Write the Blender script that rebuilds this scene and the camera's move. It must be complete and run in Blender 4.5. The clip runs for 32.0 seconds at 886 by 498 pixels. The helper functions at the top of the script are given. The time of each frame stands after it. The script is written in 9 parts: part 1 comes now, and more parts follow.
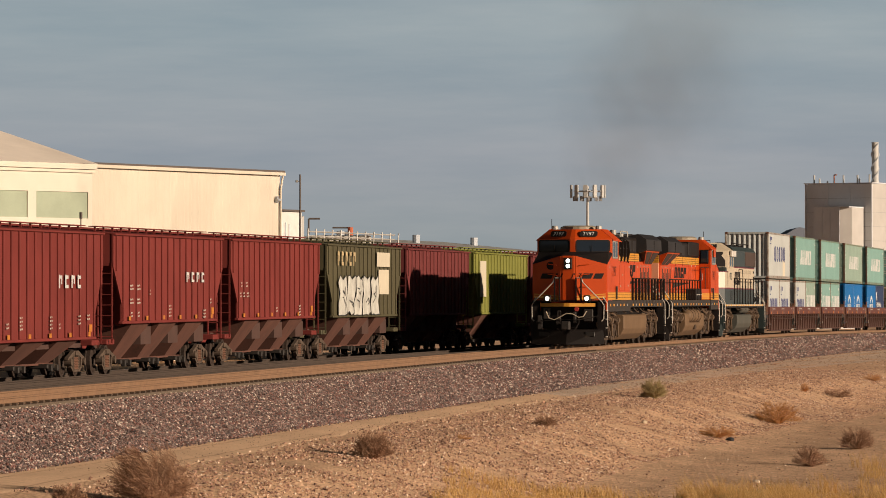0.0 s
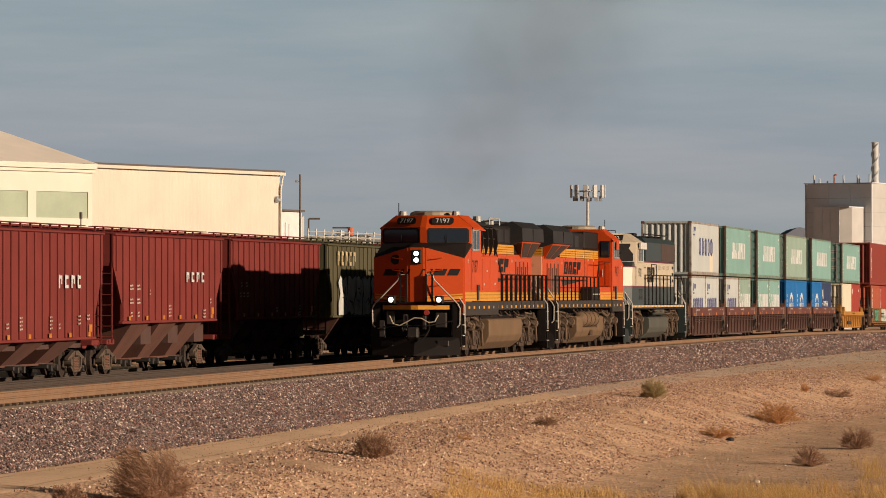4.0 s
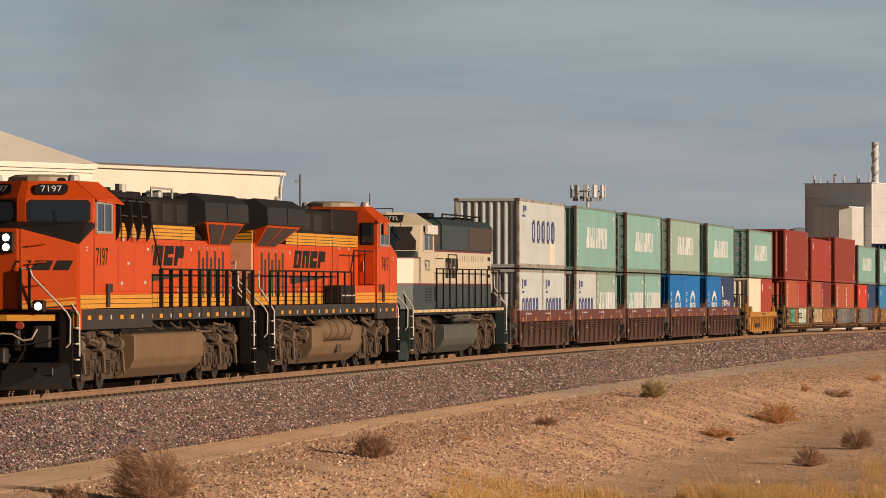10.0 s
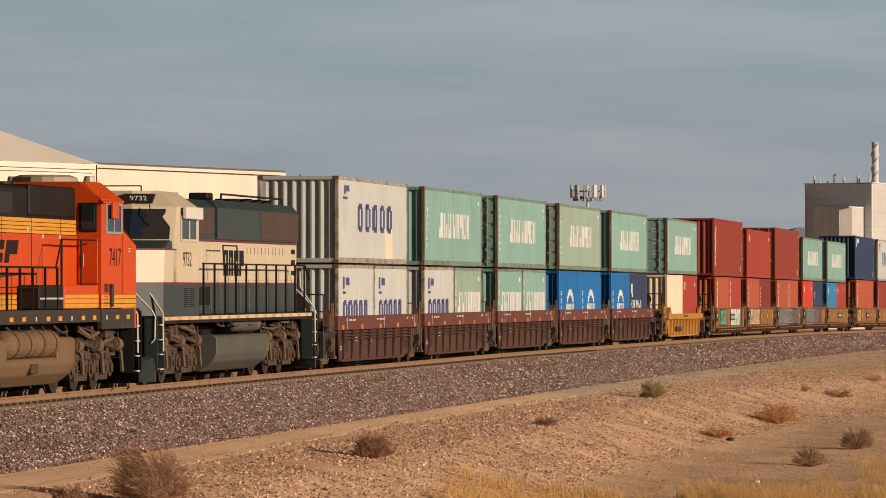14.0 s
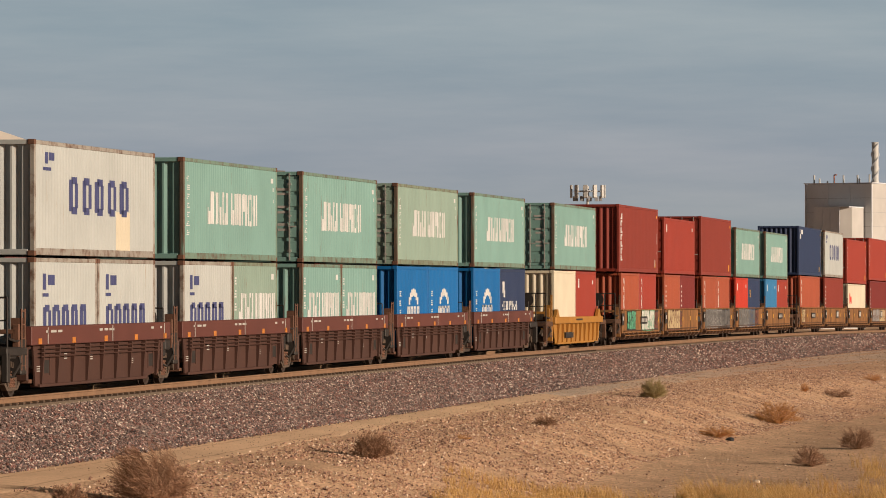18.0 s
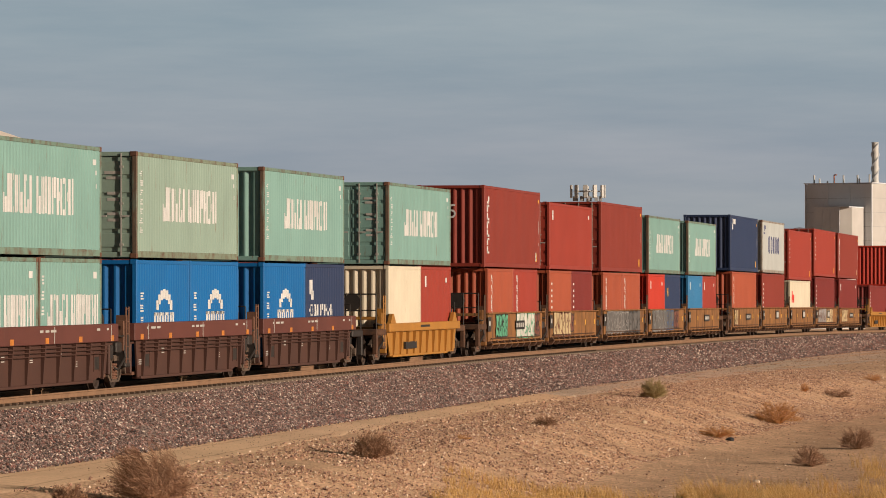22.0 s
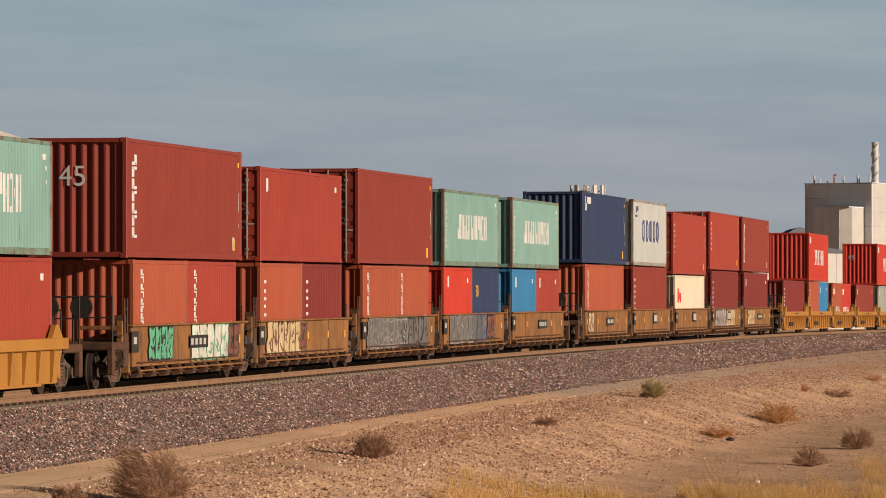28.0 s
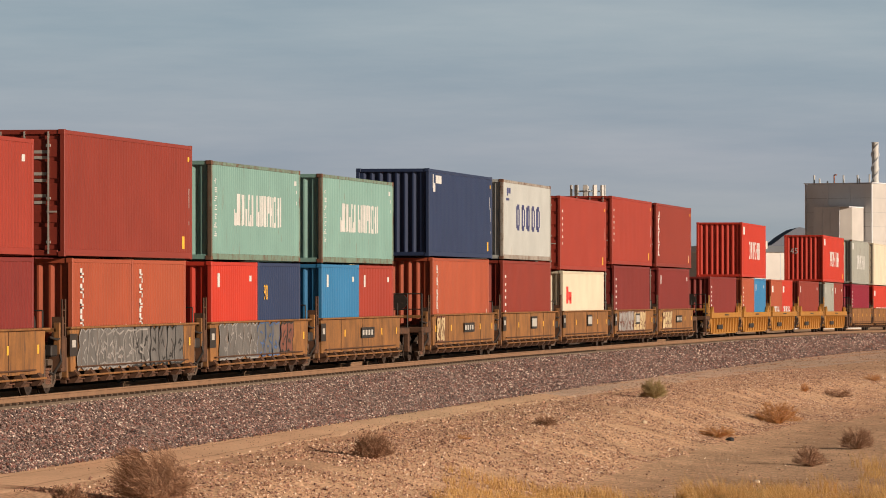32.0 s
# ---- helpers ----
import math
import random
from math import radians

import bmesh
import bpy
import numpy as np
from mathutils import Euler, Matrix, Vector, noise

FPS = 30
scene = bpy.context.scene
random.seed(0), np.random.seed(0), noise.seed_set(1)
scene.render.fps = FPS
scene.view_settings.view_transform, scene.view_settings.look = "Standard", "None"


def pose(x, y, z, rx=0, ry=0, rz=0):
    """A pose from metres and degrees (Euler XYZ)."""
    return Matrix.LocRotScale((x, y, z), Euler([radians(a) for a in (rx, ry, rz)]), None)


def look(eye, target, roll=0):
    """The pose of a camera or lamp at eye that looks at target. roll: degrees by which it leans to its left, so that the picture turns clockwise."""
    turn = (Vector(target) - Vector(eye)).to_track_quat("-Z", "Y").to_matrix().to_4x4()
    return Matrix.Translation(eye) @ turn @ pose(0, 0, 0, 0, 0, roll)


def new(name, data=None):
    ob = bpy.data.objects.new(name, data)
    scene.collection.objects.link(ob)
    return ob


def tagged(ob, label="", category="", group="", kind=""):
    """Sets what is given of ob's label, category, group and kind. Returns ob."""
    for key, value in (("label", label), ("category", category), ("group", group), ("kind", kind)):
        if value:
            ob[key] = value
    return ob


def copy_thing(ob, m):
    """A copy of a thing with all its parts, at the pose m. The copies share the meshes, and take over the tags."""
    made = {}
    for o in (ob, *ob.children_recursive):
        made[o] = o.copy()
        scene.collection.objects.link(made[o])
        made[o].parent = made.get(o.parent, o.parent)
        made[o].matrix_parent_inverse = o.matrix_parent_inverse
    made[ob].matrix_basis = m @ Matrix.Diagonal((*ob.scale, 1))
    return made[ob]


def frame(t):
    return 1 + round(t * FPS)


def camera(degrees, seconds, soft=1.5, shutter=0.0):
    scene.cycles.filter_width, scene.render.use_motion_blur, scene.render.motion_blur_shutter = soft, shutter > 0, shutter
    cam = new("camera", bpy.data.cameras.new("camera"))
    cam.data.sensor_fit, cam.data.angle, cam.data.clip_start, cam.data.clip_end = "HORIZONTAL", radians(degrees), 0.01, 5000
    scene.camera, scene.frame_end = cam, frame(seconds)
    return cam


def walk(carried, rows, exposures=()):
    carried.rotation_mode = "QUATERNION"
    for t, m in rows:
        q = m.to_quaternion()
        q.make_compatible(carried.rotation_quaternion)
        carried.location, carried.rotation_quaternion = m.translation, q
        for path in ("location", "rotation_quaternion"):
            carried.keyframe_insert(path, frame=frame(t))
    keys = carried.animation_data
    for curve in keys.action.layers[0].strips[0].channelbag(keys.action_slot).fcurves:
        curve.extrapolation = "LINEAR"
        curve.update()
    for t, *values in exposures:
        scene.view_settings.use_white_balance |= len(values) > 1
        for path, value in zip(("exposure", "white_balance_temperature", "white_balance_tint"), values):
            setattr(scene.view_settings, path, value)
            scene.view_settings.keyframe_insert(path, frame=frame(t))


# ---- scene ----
# ---- camera ----
cam = camera(10.2212, 32.0, 0.9)
EYE = (0.0, 0.0, 1.996)
AIM = look(EYE, (0.0, 100.0, 1.996 + 100 * 0.011921))
walk(cam, [(0, AIM), (32, AIM)], [(0, 0.20, 6500, 10), (13, 0.20, 6480, 10), (20, 0.20, 6300, 10), (27, 0.20, 6250, 10), (30, 0.32, 6250, 10), (32, 0.33, 6250, 10)])

# ---- light ----
SUN_AZ = 116.0   # degrees from +Y towards +X
SUN_EL = 14.6
SUN_WAY = Vector((math.sin(radians(SUN_AZ)) * math.cos(radians(SUN_EL)),
                  math.cos(radians(SUN_AZ)) * math.cos(radians(SUN_EL)), math.sin(radians(SUN_EL))))
sun_data = bpy.data.lights.new("sun", "SUN")
sun_data.energy, sun_data.angle, sun_data.color = 4.7, radians(0.6), (1.0, 0.79, 0.60)
sun = new("sun", sun_data)
sun.matrix_world = look(SUN_WAY * 400, (0, 0, 0))

world = bpy.data.worlds.new("world")
scene.world = world
world.use_nodes = True
wn, wl = world.node_tree.nodes, world.node_tree.links
wn.clear()
w_out = wn.new("ShaderNodeOutputWorld")
w_bg = wn.new("ShaderNodeBackground")
w_sky = wn.new("ShaderNodeTexSky")
w_sky.sky_type, w_sky.sun_disc = "NISHITA", False
w_sky.sun_elevation, w_sky.sun_rotation = radians(SUN_EL), radians(SUN_AZ)
w_sky.air_density, w_sky.dust_density, w_sky.ozone_density = 1.0, 1.5, 2.0
w_gain = wn.new("ShaderNodeVectorMath"); w_gain.operation = "SCALE"; w_gain.inputs["Scale"].default_value = 0.004
wl.new(w_sky.outputs[0], w_gain.inputs[0])
# a thin layer of high cloud over the clear sky
w_tc = wn.new("ShaderNodeTexCoord")
w_map = wn.new("ShaderNodeMapping")
w_map.inputs["Scale"].default_value = (9.0, 9.0, 75.0)
wl.new(w_tc.outputs["Generated"], w_map.inputs["Vector"])
w_cl = wn.new("ShaderNodeTexNoise")
w_cl.inputs["Scale"].default_value, w_cl.inputs["Detail"].default_value, w_cl.inputs["Roughness"].default_value = 1.0, 7.0, 0.6
wl.new(w_map.outputs[0], w_cl.inputs["Vector"])
w_rc = wn.new("ShaderNodeValToRGB")
w_rc.color_ramp.elements[0].position, w_rc.color_ramp.elements[0].color = 0.34, (0.262, 0.299, 0.342, 1)
w_rc.color_ramp.elements[1].position, w_rc.color_ramp.elements[1].color = 0.70, (0.348, 0.362, 0.388, 1)
wl.new(w_cl.outputs["Fac"], w_rc.inputs["Fac"])
# lower air is a little darker and greyer, the clear sky shows above three degrees
w_sep = wn.new("ShaderNodeSeparateXYZ")
wl.new(w_tc.outputs["Generated"], w_sep.inputs[0])
w_lo = wn.new("ShaderNodeValToRGB")
w_lo.color_ramp.elements[0].position, w_lo.color_ramp.elements[0].color = 0.0, (0.86, 0.90, 0.81, 1)
w_lo.color_ramp.elements[1].position, w_lo.color_ramp.elements[1].color = 0.056, (0.98, 1.06, 1.03, 1)
e_mid = w_lo.color_ramp.elements.new(0.03); e_mid.color = (0.98, 0.975, 0.965, 1)
wl.new(w_sep.outputs["Z"], w_lo.inputs["Fac"])
w_mul = wn.new("ShaderNodeMix"); w_mul.data_type, w_mul.blend_type = "RGBA", "MULTIPLY"
w_mul.inputs["Factor"].default_value = 1.0
wl.new(w_rc.outputs[0], w_mul.inputs["A"]); wl.new(w_lo.outputs[0], w_mul.inputs["B"])
w_mix = wn.new("ShaderNodeMix"); w_mix.data_type = "RGBA"
w_hi = wn.new("ShaderNodeMapRange")   # the veil is cut just above the view so unseen sky gives less fill
w_hi.inputs["From Min"].default_value, w_hi.inputs["From Max"].default_value = 0.065, 0.115
w_hi.inputs["To Min"].default_value, w_hi.inputs["To Max"].default_value = 0.92, 0.04
wl.new(w_sep.outputs["Z"], w_hi.inputs["Value"]); wl.new(w_hi.outputs[0], w_mix.inputs["Factor"])
wl.new(w_gain.outputs[0], w_mix.inputs["A"]); wl.new(w_mul.outputs["Result"], w_mix.inputs["B"])
wl.new(w_mix.outputs["Result"], w_bg.inputs["Color"])
w_bg.inputs["Strength"].default_value = 1.0
wl.new(w_bg.outputs[0], w_out.inputs["Surface"])

# ---- the line of the track, in metres along it (s) and to its right (o) ----
K_S = [-60, -20, 20, 60, 100, 140, 180, 220, 260, 300, 400]
K_K = [-6.0e-5, -1.2e-4, -2.0e-5, 9.0e-5, -3.0e-5, 8.0e-5, 2.0e-4, 2.6e-4, 2.6e-4, 2.6e-4, 2.6e-4]
K_Z = [-0.207, 0.0, 0.180, 0.342, 0.435, 0.503, 0.522, 0.470, 0.403, 0.339, 0.184]
LINE_S = np.arange(-60.0, 720.0, 1.0)
_k = np.interp(LINE_S, K_S, K_K)
LINE_H = np.concatenate([[0], np.cumsum((_k[1:] + _k[:-1]) / 2)])
LINE_H += 0.16221 - np.interp(0, LINE_S, LINE_H)
LINE_X = np.concatenate([[0], np.cumsum((np.sin(LINE_H)[1:] + np.sin(LINE_H)[:-1]) / 2)])
LINE_Y = np.concatenate([[0], np.cumsum((np.cos(LINE_H)[1:] + np.cos(LINE_H)[:-1]) / 2)])
LINE_X += -8.29536 - np.interp(0, LINE_S, LINE_X)
LINE_Y += 122.0 - np.interp(0, LINE_S, LINE_Y)


def heading(s):
    return float(np.interp(s, LINE_S, LINE_H))


def lie(s):
    """height of the rail head along the line"""
    return float(np.interp(s, K_S, K_Z))


def at(s, o=0.0, z=0.0):
    """world place: s along the line, o to its right, z over the rail head"""
    h = heading(s)
    e = min(max(s, LINE_S[0]), LINE_S[-1])
    d = s - e
    x = float(np.interp(e, LINE_S, LINE_X)) + d * math.sin(h)
    y = float(np.interp(e, LINE_S, LINE_Y)) + d * math.cos(h)
    return Vector((x + o * math.cos(h), y - o * math.sin(h), lie(s) + z))


def on_line(s, half=7.6, o=0.0, z=0.0):
    """pose of a vehicle centred on s: local y runs along the line, x to its right"""
    a, b = at(s - half, o, z), at(s + half, o, z)
    fy = (b - a).normalized()
    fx = fy.cross(Vector((0, 0, 1))).normalized()
    fz = fx.cross(fy)
    m = Matrix((fx, fy, fz)).transposed().to_4x4()
    m.translation = (a + b) / 2
    return m


# ---- mesh helpers ----
def solid(name, bm, material, smooth=False):
    me = bpy.data.meshes.new(name)
    bm.to_mesh(me)
    bm.free()
    for mt in (material if isinstance(material, (list, tuple)) else [material]):
        me.materials.append(mt)
    if smooth:
        me.shade_smooth()
    return me


def part(name, bm, material, parent, label="", m=None, smooth=False):
    """links a bmesh or a mesh as one mesh object under a thing or a part"""
    me = bm if isinstance(bm, bpy.types.Mesh) else solid(name, bm, material, smooth)
    ob = new(name, me)
    ob.parent = parent
    if m is not None:
        ob.matrix_basis = m
    if label:
        ob["label"] = label
    return ob


def box(bm, x0, x1, y0, y1, z0, z1, bevel=0.0, mat=0):
    vs = [bm.verts.new(c) for c in ((x0, y0, z0), (x1, y0, z0), (x1, y1, z0), (x0, y1, z0),
                                    (x0, y0, z1), (x1, y0, z1), (x1, y1, z1), (x0, y1, z1))]
    fs = [bm.faces.new([vs[i] for i in q]) for q in ((3, 2, 1, 0), (4, 5, 6, 7), (0, 1, 5, 4), (1, 2, 6, 5), (2, 3, 7, 6), (3, 0, 4, 7))]
    for f in fs:
        f.material_index = mat
    if bevel > 0:
        es = list({e for f in fs for e in f.edges})
        bmesh.ops.bevel(bm, geom=es, offset=bevel, segments=1, affect="EDGES")
    return bm


def boxes(*rows, bevel=0.0):
    bm = bmesh.new()
    for r in rows:
        box(bm, *r, bevel=bevel)
    return bm


def prism(bm, poly, a0, a1, axis="x", mat=0):
    """a polygon drawn out along an axis; poly holds the other two coordinates in order"""
    def p(q, a):
        return {"x": (a, q[0], q[1]), "y": (q[0], a, q[1]), "z": (q[0], q[1], a)}[axis]
    lo = [bm.verts.new(p(q, a0)) for q in poly]
    hi = [bm.verts.new(p(q, a1)) for q in poly]
    n = len(poly)
    fs = [bm.faces.new(lo[::-1]), bm.faces.new(hi)]
    fs += [bm.faces.new((lo[i], lo[(i + 1) % n], hi[(i + 1) % n], hi[i])) for i in range(n)]
    for f in fs:
        f.material_index = mat
    bmesh.ops.recalc_face_normals(bm, faces=fs)
    return bm


def loft(bm, rings, caps=True):
    """skins a row of rings with equal counts of points"""
    vr = [[bm.verts.new(p) for p in r] for r in rings]
    n = len(rings[0])
    fs = []
    for a, b in zip(vr, vr[1:]):
        fs += [bm.faces.new((a[i], a[(i + 1) % n], b[(i + 1) % n], b[i])) for i in range(n)]
    if caps:
        fs += [bm.faces.new(vr[0][::-1]), bm.faces.new(vr[-1])]
    bmesh.ops.recalc_face_normals(bm, faces=fs)
    return bm


def rod(bm, a, b, r=0.02, n=6, r2=None):
    a, b = Vector(a), Vector(b)
    d = (b - a).normalized()
    u = d.cross(Vector((0, 0, 1)))
    u = d.cross(Vector((1, 0, 0))).normalized() if u.length < 1e-3 else u.normalized()
    v = d.cross(u)
    rb = r if r2 is None else r2
    ring = [(math.cos(2 * math.pi * i / n), math.sin(2 * math.pi * i / n)) for i in range(n)]
    lo = [bm.verts.new(a + (u * c + v * s) * r) for c, s in ring]
    hi = [bm.verts.new(b + (u * c + v * s) * rb) for c, s in ring]
    for i in range(n):
        bm.faces.new((lo[i], hi[i], hi[(i + 1) % n], lo[(i + 1) % n]))
    bm.faces.new(lo)
    bm.faces.new(hi[::-1])
    return bm


def pipe(bm, pts, r=0.02, n=6):
    for a, b in zip(pts, pts[1:]):
        rod(bm, a, b, r, n)
    return bm


def lathe(bm, prof, n=9, x=0.0, y=0.0):
    """a turned shape about an upright axis from (radius, height) pairs"""
    rings = [[bm.verts.new((x + r * math.cos(2 * math.pi * i / n), y + r * math.sin(2 * math.pi * i / n), z)) for i in range(n)] for r, z in prof]
    for a, b in zip(rings, rings[1:]):
        for i in range(n):
            bm.faces.new((a[i], a[(i + 1) % n], b[(i + 1) % n], b[i]))
    bm.faces.new(rings[0][::-1]); bm.faces.new(rings[-1])
    return bm


def coil(bm, r, z0, z1, turns):
    h = (z1 - z0) / turns
    prof = []
    for k in range(turns):
        prof += [(r * 0.72, z0 + k * h), (r, z0 + (k + 0.25) * h), (r, z0 + (k + 0.55) * h), (r * 0.72, z0 + (k + 0.8) * h)]
    return lathe(bm, prof)


def wheel_mesh(bm, x, y, z, r, w, n=20):
    """a railway wheel about the x axis, flange inwards"""
    sgn = 1 if x > 0 else -1
    prof = [(0.0, 0.10), (0.02, 0.13), (-0.01, r * 0.45), (-0.025, r * 0.78), (0.02, r * 0.84), (0.03, r), (-0.09, r), (-0.10, r + 0.025), (-0.13, r + 0.025), (-0.13, r * 0.82), (-0.07, r * 0.78), (-0.05, r * .4), (-0.06, 0.10)]
    rings = []
    for i in range(n):
        c, s = math.cos(2 * math.pi * i / n), math.sin(2 * math.pi * i / n)
        rings.append([bm.verts.new((x + sgn * px, y + c * pr, z + s * pr)) for px, pr in prof])
    for i in range(n):
        a, b = rings[i], rings[(i + 1) % n]
        for j in range(len(prof) - 1):
            f = bm.faces.new((a[j], b[j], b[j + 1], a[j + 1]))
            f.smooth = False
    return bm


# ---- materials ----
def material(name, base, rough=0.6, metal=0.0, vary=0.12, scale=1.2, dirt=None, dirt_amount=0.0, bump=0.0, bump_scale=30.0,
             streak=False, jitter=0.0, fine=18.0, spec=0.5):
    """a surface with broad and fine changes of tone, dirt or rust in patches (streak: run down), and a fine relief"""
    mt = bpy.data.materials.new(name)
    mt.use_nodes = True
    n, l = mt.node_tree.nodes, mt.node_tree.links
    bs = n["Principled BSDF"]
    bs.inputs["Roughness"].default_value, bs.inputs["Metallic"].default_value = rough, metal
    bs.inputs["Specular IOR Level"].default_value = spec
    tc = n.new("ShaderNodeTexCoord")
    info = n.new("ShaderNodeObjectInfo")
    add = n.new("ShaderNodeVectorMath"); add.operation = "MULTIPLY_ADD"
    comb = n.new("ShaderNodeCombineXYZ")
    for i in range(3):
        l.new(info.outputs["Random"], comb.inputs[i])
    add.inputs[1].default_value = (37.0, 23.0, 51.0)
    l.new(comb.outputs[0], add.inputs[0]); l.new(tc.outputs["Object"], add.inputs[2])
    broad = n.new("ShaderNodeTexNoise"); broad.inputs["Scale"].default_value = scale; broad.inputs["Detail"].default_value = 5
    grain = n.new("ShaderNodeTexNoise"); grain.inputs["Scale"].default_value = fine; grain.inputs["Detail"].default_value = 4
    l.new(add.outputs[0], broad.inputs["Vector"]); l.new(add.outputs[0], grain.inputs["Vector"])
    mid = n.new("ShaderNodeMath"); mid.operation = "MULTIPLY_ADD"
    mid.inputs[1].default_value = 0.45
    l.new(grain.outputs["Fac"], mid.inputs[0]); l.new(broad.outputs["Fac"], mid.inputs[2])
    ramp = n.new("ShaderNodeMapRange")
    ramp.inputs["From Min"].default_value, ramp.inputs["From Max"].default_value = 0.45, 1.0
    ramp.inputs["To Min"].default_value, ramp.inputs["To Max"].default_value = 1 - vary, 1 + vary
    l.new(mid.outputs[0], ramp.inputs["Value"])
    tone = n.new("ShaderNodeMath"); tone.operation = "MULTIPLY_ADD"; tone.inputs[1].default_value = jitter
    l.new(info.outputs["Random"], tone.inputs[0]); l.new(ramp.outputs[0], tone.inputs[2])
    col = n.new("ShaderNodeVectorMath"); col.operation = "SCALE"
    col.inputs[0].default_value = base
    l.new(tone.outputs[0], col.inputs["Scale"])
    out = col.outputs[0]
    if dirt is not None:
        dm = n.new("ShaderNodeMapping")
        dm.inputs["Scale"].default_value = (2.2, 2.2, 0.35) if streak else (1.0, 1.0, 1.0)
        l.new(add.outputs[0], dm.inputs["Vector"])
        dn = n.new("ShaderNodeTexNoise"); dn.inputs["Scale"].default_value = 2.6; dn.inputs["Detail"].default_value = 8; dn.inputs["Roughness"].default_value = 0.68
        l.new(dm.outputs[0], dn.inputs["Vector"])
        dr = n.new("ShaderNodeMapRange")
        dr.inputs["From Min"].default_value, dr.inputs["From Max"].default_value = 0.68 - dirt_amount * 0.4, 0.80 - dirt_amount * 0.25
        l.new(dn.outputs["Fac"], dr.inputs["Value"])
        mx = n.new("ShaderNodeMix"); mx.data_type = "RGBA"
        mx.inputs["B"].default_value = (*dirt, 1)
        l.new(dr.outputs[0], mx.inputs["Factor"]); l.new(out, mx.inputs["A"])
        out = mx.outputs["Result"]
    l.new(out, bs.inputs["Base Color"])
    if bump > 0:
        bn = n.new("ShaderNodeTexNoise"); bn.inputs["Scale"].default_value = bump_scale; bn.inputs["Detail"].default_value = 3
        l.new(tc.outputs["Object"], bn.inputs["Vector"])
        bp = n.new("ShaderNodeBump"); bp.inputs["Strength"].default_value = bump; bp.inputs["Distance"].default_value = 0.02
        l.new(bn.outputs["Fac"], bp.inputs["Height"]); l.new(bp.outputs[0], bs.inputs["Normal"])
    return mt


def glow(name, color, strength):
    mt = bpy.data.materials.new(name)
    mt.use_nodes = True
    bs = mt.node_tree.nodes["Principled BSDF"]
    bs.inputs["Base Color"].default_value = (*color, 1)
    bs.inputs["Emission Color"].default_value = (*color, 1)
    bs.inputs["Emission Strength"].default_value = strength
    return mt


RUST = (0.16, 0.065, 0.03)
DUST = (0.20, 0.13, 0.08)


def paint(name, base, amount=0.16, dirt=RUST, rough=0.5, vary=0.10, streak=True):
    return material(name, tuple(0.66 * c for c in base), rough, 0.0, vary, 0.7, dirt, amount, 0.05, 14.0, streak, 0.10, spec=0.25)


M = {}
M["green"] = paint("green_paint", (0.265, 0.475, 0.43))
M["olive_green"] = paint("olive_green_paint", (0.335, 0.465, 0.39), 0.2)
M["white"] = paint("white_paint", (0.60, 0.64, 0.625), 0.14, (0.34, 0.25, 0.17))
M["brown_red"] = paint("brown_red_paint", (0.31, 0.052, 0.034), 0.08, (0.12, 0.03, 0.02))
M["red"] = paint("red_paint", (0.41, 0.060, 0.038), 0.08, (0.14, 0.03, 0.02))
M["dark_red"] = paint("dark_red_paint", (0.25, 0.038, 0.032), 0.08, (0.11, 0.03, 0.02))
M["orange_red"] = paint("orange_red_paint", (0.46, 0.108, 0.052), 0.10, (0.2, 0.05, 0.03))
M["bright_red"] = paint("bright_red_paint", (0.62, 0.055, 0.03), 0.06)
M["maroon"] = paint("maroon_paint", (0.30, 0.02, 0.045), 0.06)
M["blue"] = paint("blue_paint", (0.012, 0.18, 0.52), 0.06, (0.05, 0.08, 0.14))
M["navy"] = paint("navy_paint", (0.035, 0.058, 0.135), 0.06, (0.06, 0.06, 0.08))
M["light_blue"] = paint("light_blue_paint", (0.05, 0.25, 0.52), 0.06)
M["cream"] = paint("cream_paint", (0.86, 0.78, 0.60), 0.10)
M["grey"] = paint("grey_paint", (0.40, 0.42, 0.38), 0.22)
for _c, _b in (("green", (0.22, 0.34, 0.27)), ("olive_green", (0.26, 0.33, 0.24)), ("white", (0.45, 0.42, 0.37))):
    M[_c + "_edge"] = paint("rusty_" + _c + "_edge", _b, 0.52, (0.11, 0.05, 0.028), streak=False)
M["light_grey"] = material("light_grey_paint", (0.52, 0.52, 0.50), 0.5, 0, 0.12)
M["rust_post"] = material("rusty_green_post", (0.11, 0.075, 0.05), 0.8, 0, 0.3, 1.5, (0.16, 0.26, 0.21), 0.35, 0.1, 14, True)
M["logo_white"] = material("logo_white_paint", (0.54, 0.55, 0.54), 0.55, vary=0.15, fine=9, dirt=(0.55, 0.54, 0.50), dirt_amount=0.08)
M["logo_navy"] = material("logo_navy_paint", (0.05, 0.06, 0.16), 0.55)
M["logo_red"] = material("logo_red_paint", (0.6, 0.04, 0.03), 0.55)
M["logo_yellow"] = material("logo_yellow_paint", (0.75, 0.42, 0.04), 0.55)
M["logo_black"] = material("logo_black_paint", (0.02, 0.018, 0.016), 0.55)
M["rust_steel"] = material("rusty_steel", (0.13, 0.06, 0.035), 0.8, 0.0, 0.3, 2.0, (0.06, 0.03, 0.02), 0.3, 0.2)
M["dark_steel"] = material("dark_steel", (0.027, 0.022, 0.019), 0.65, 0.2, 0.3, 2.0, DUST, 0.12, 0.1)
M["wheel_steel"] = material("wheel_steel", (0.045, 0.03, 0.023), 0.7, 0.3, 0.3, 3.0, DUST, 0.2)
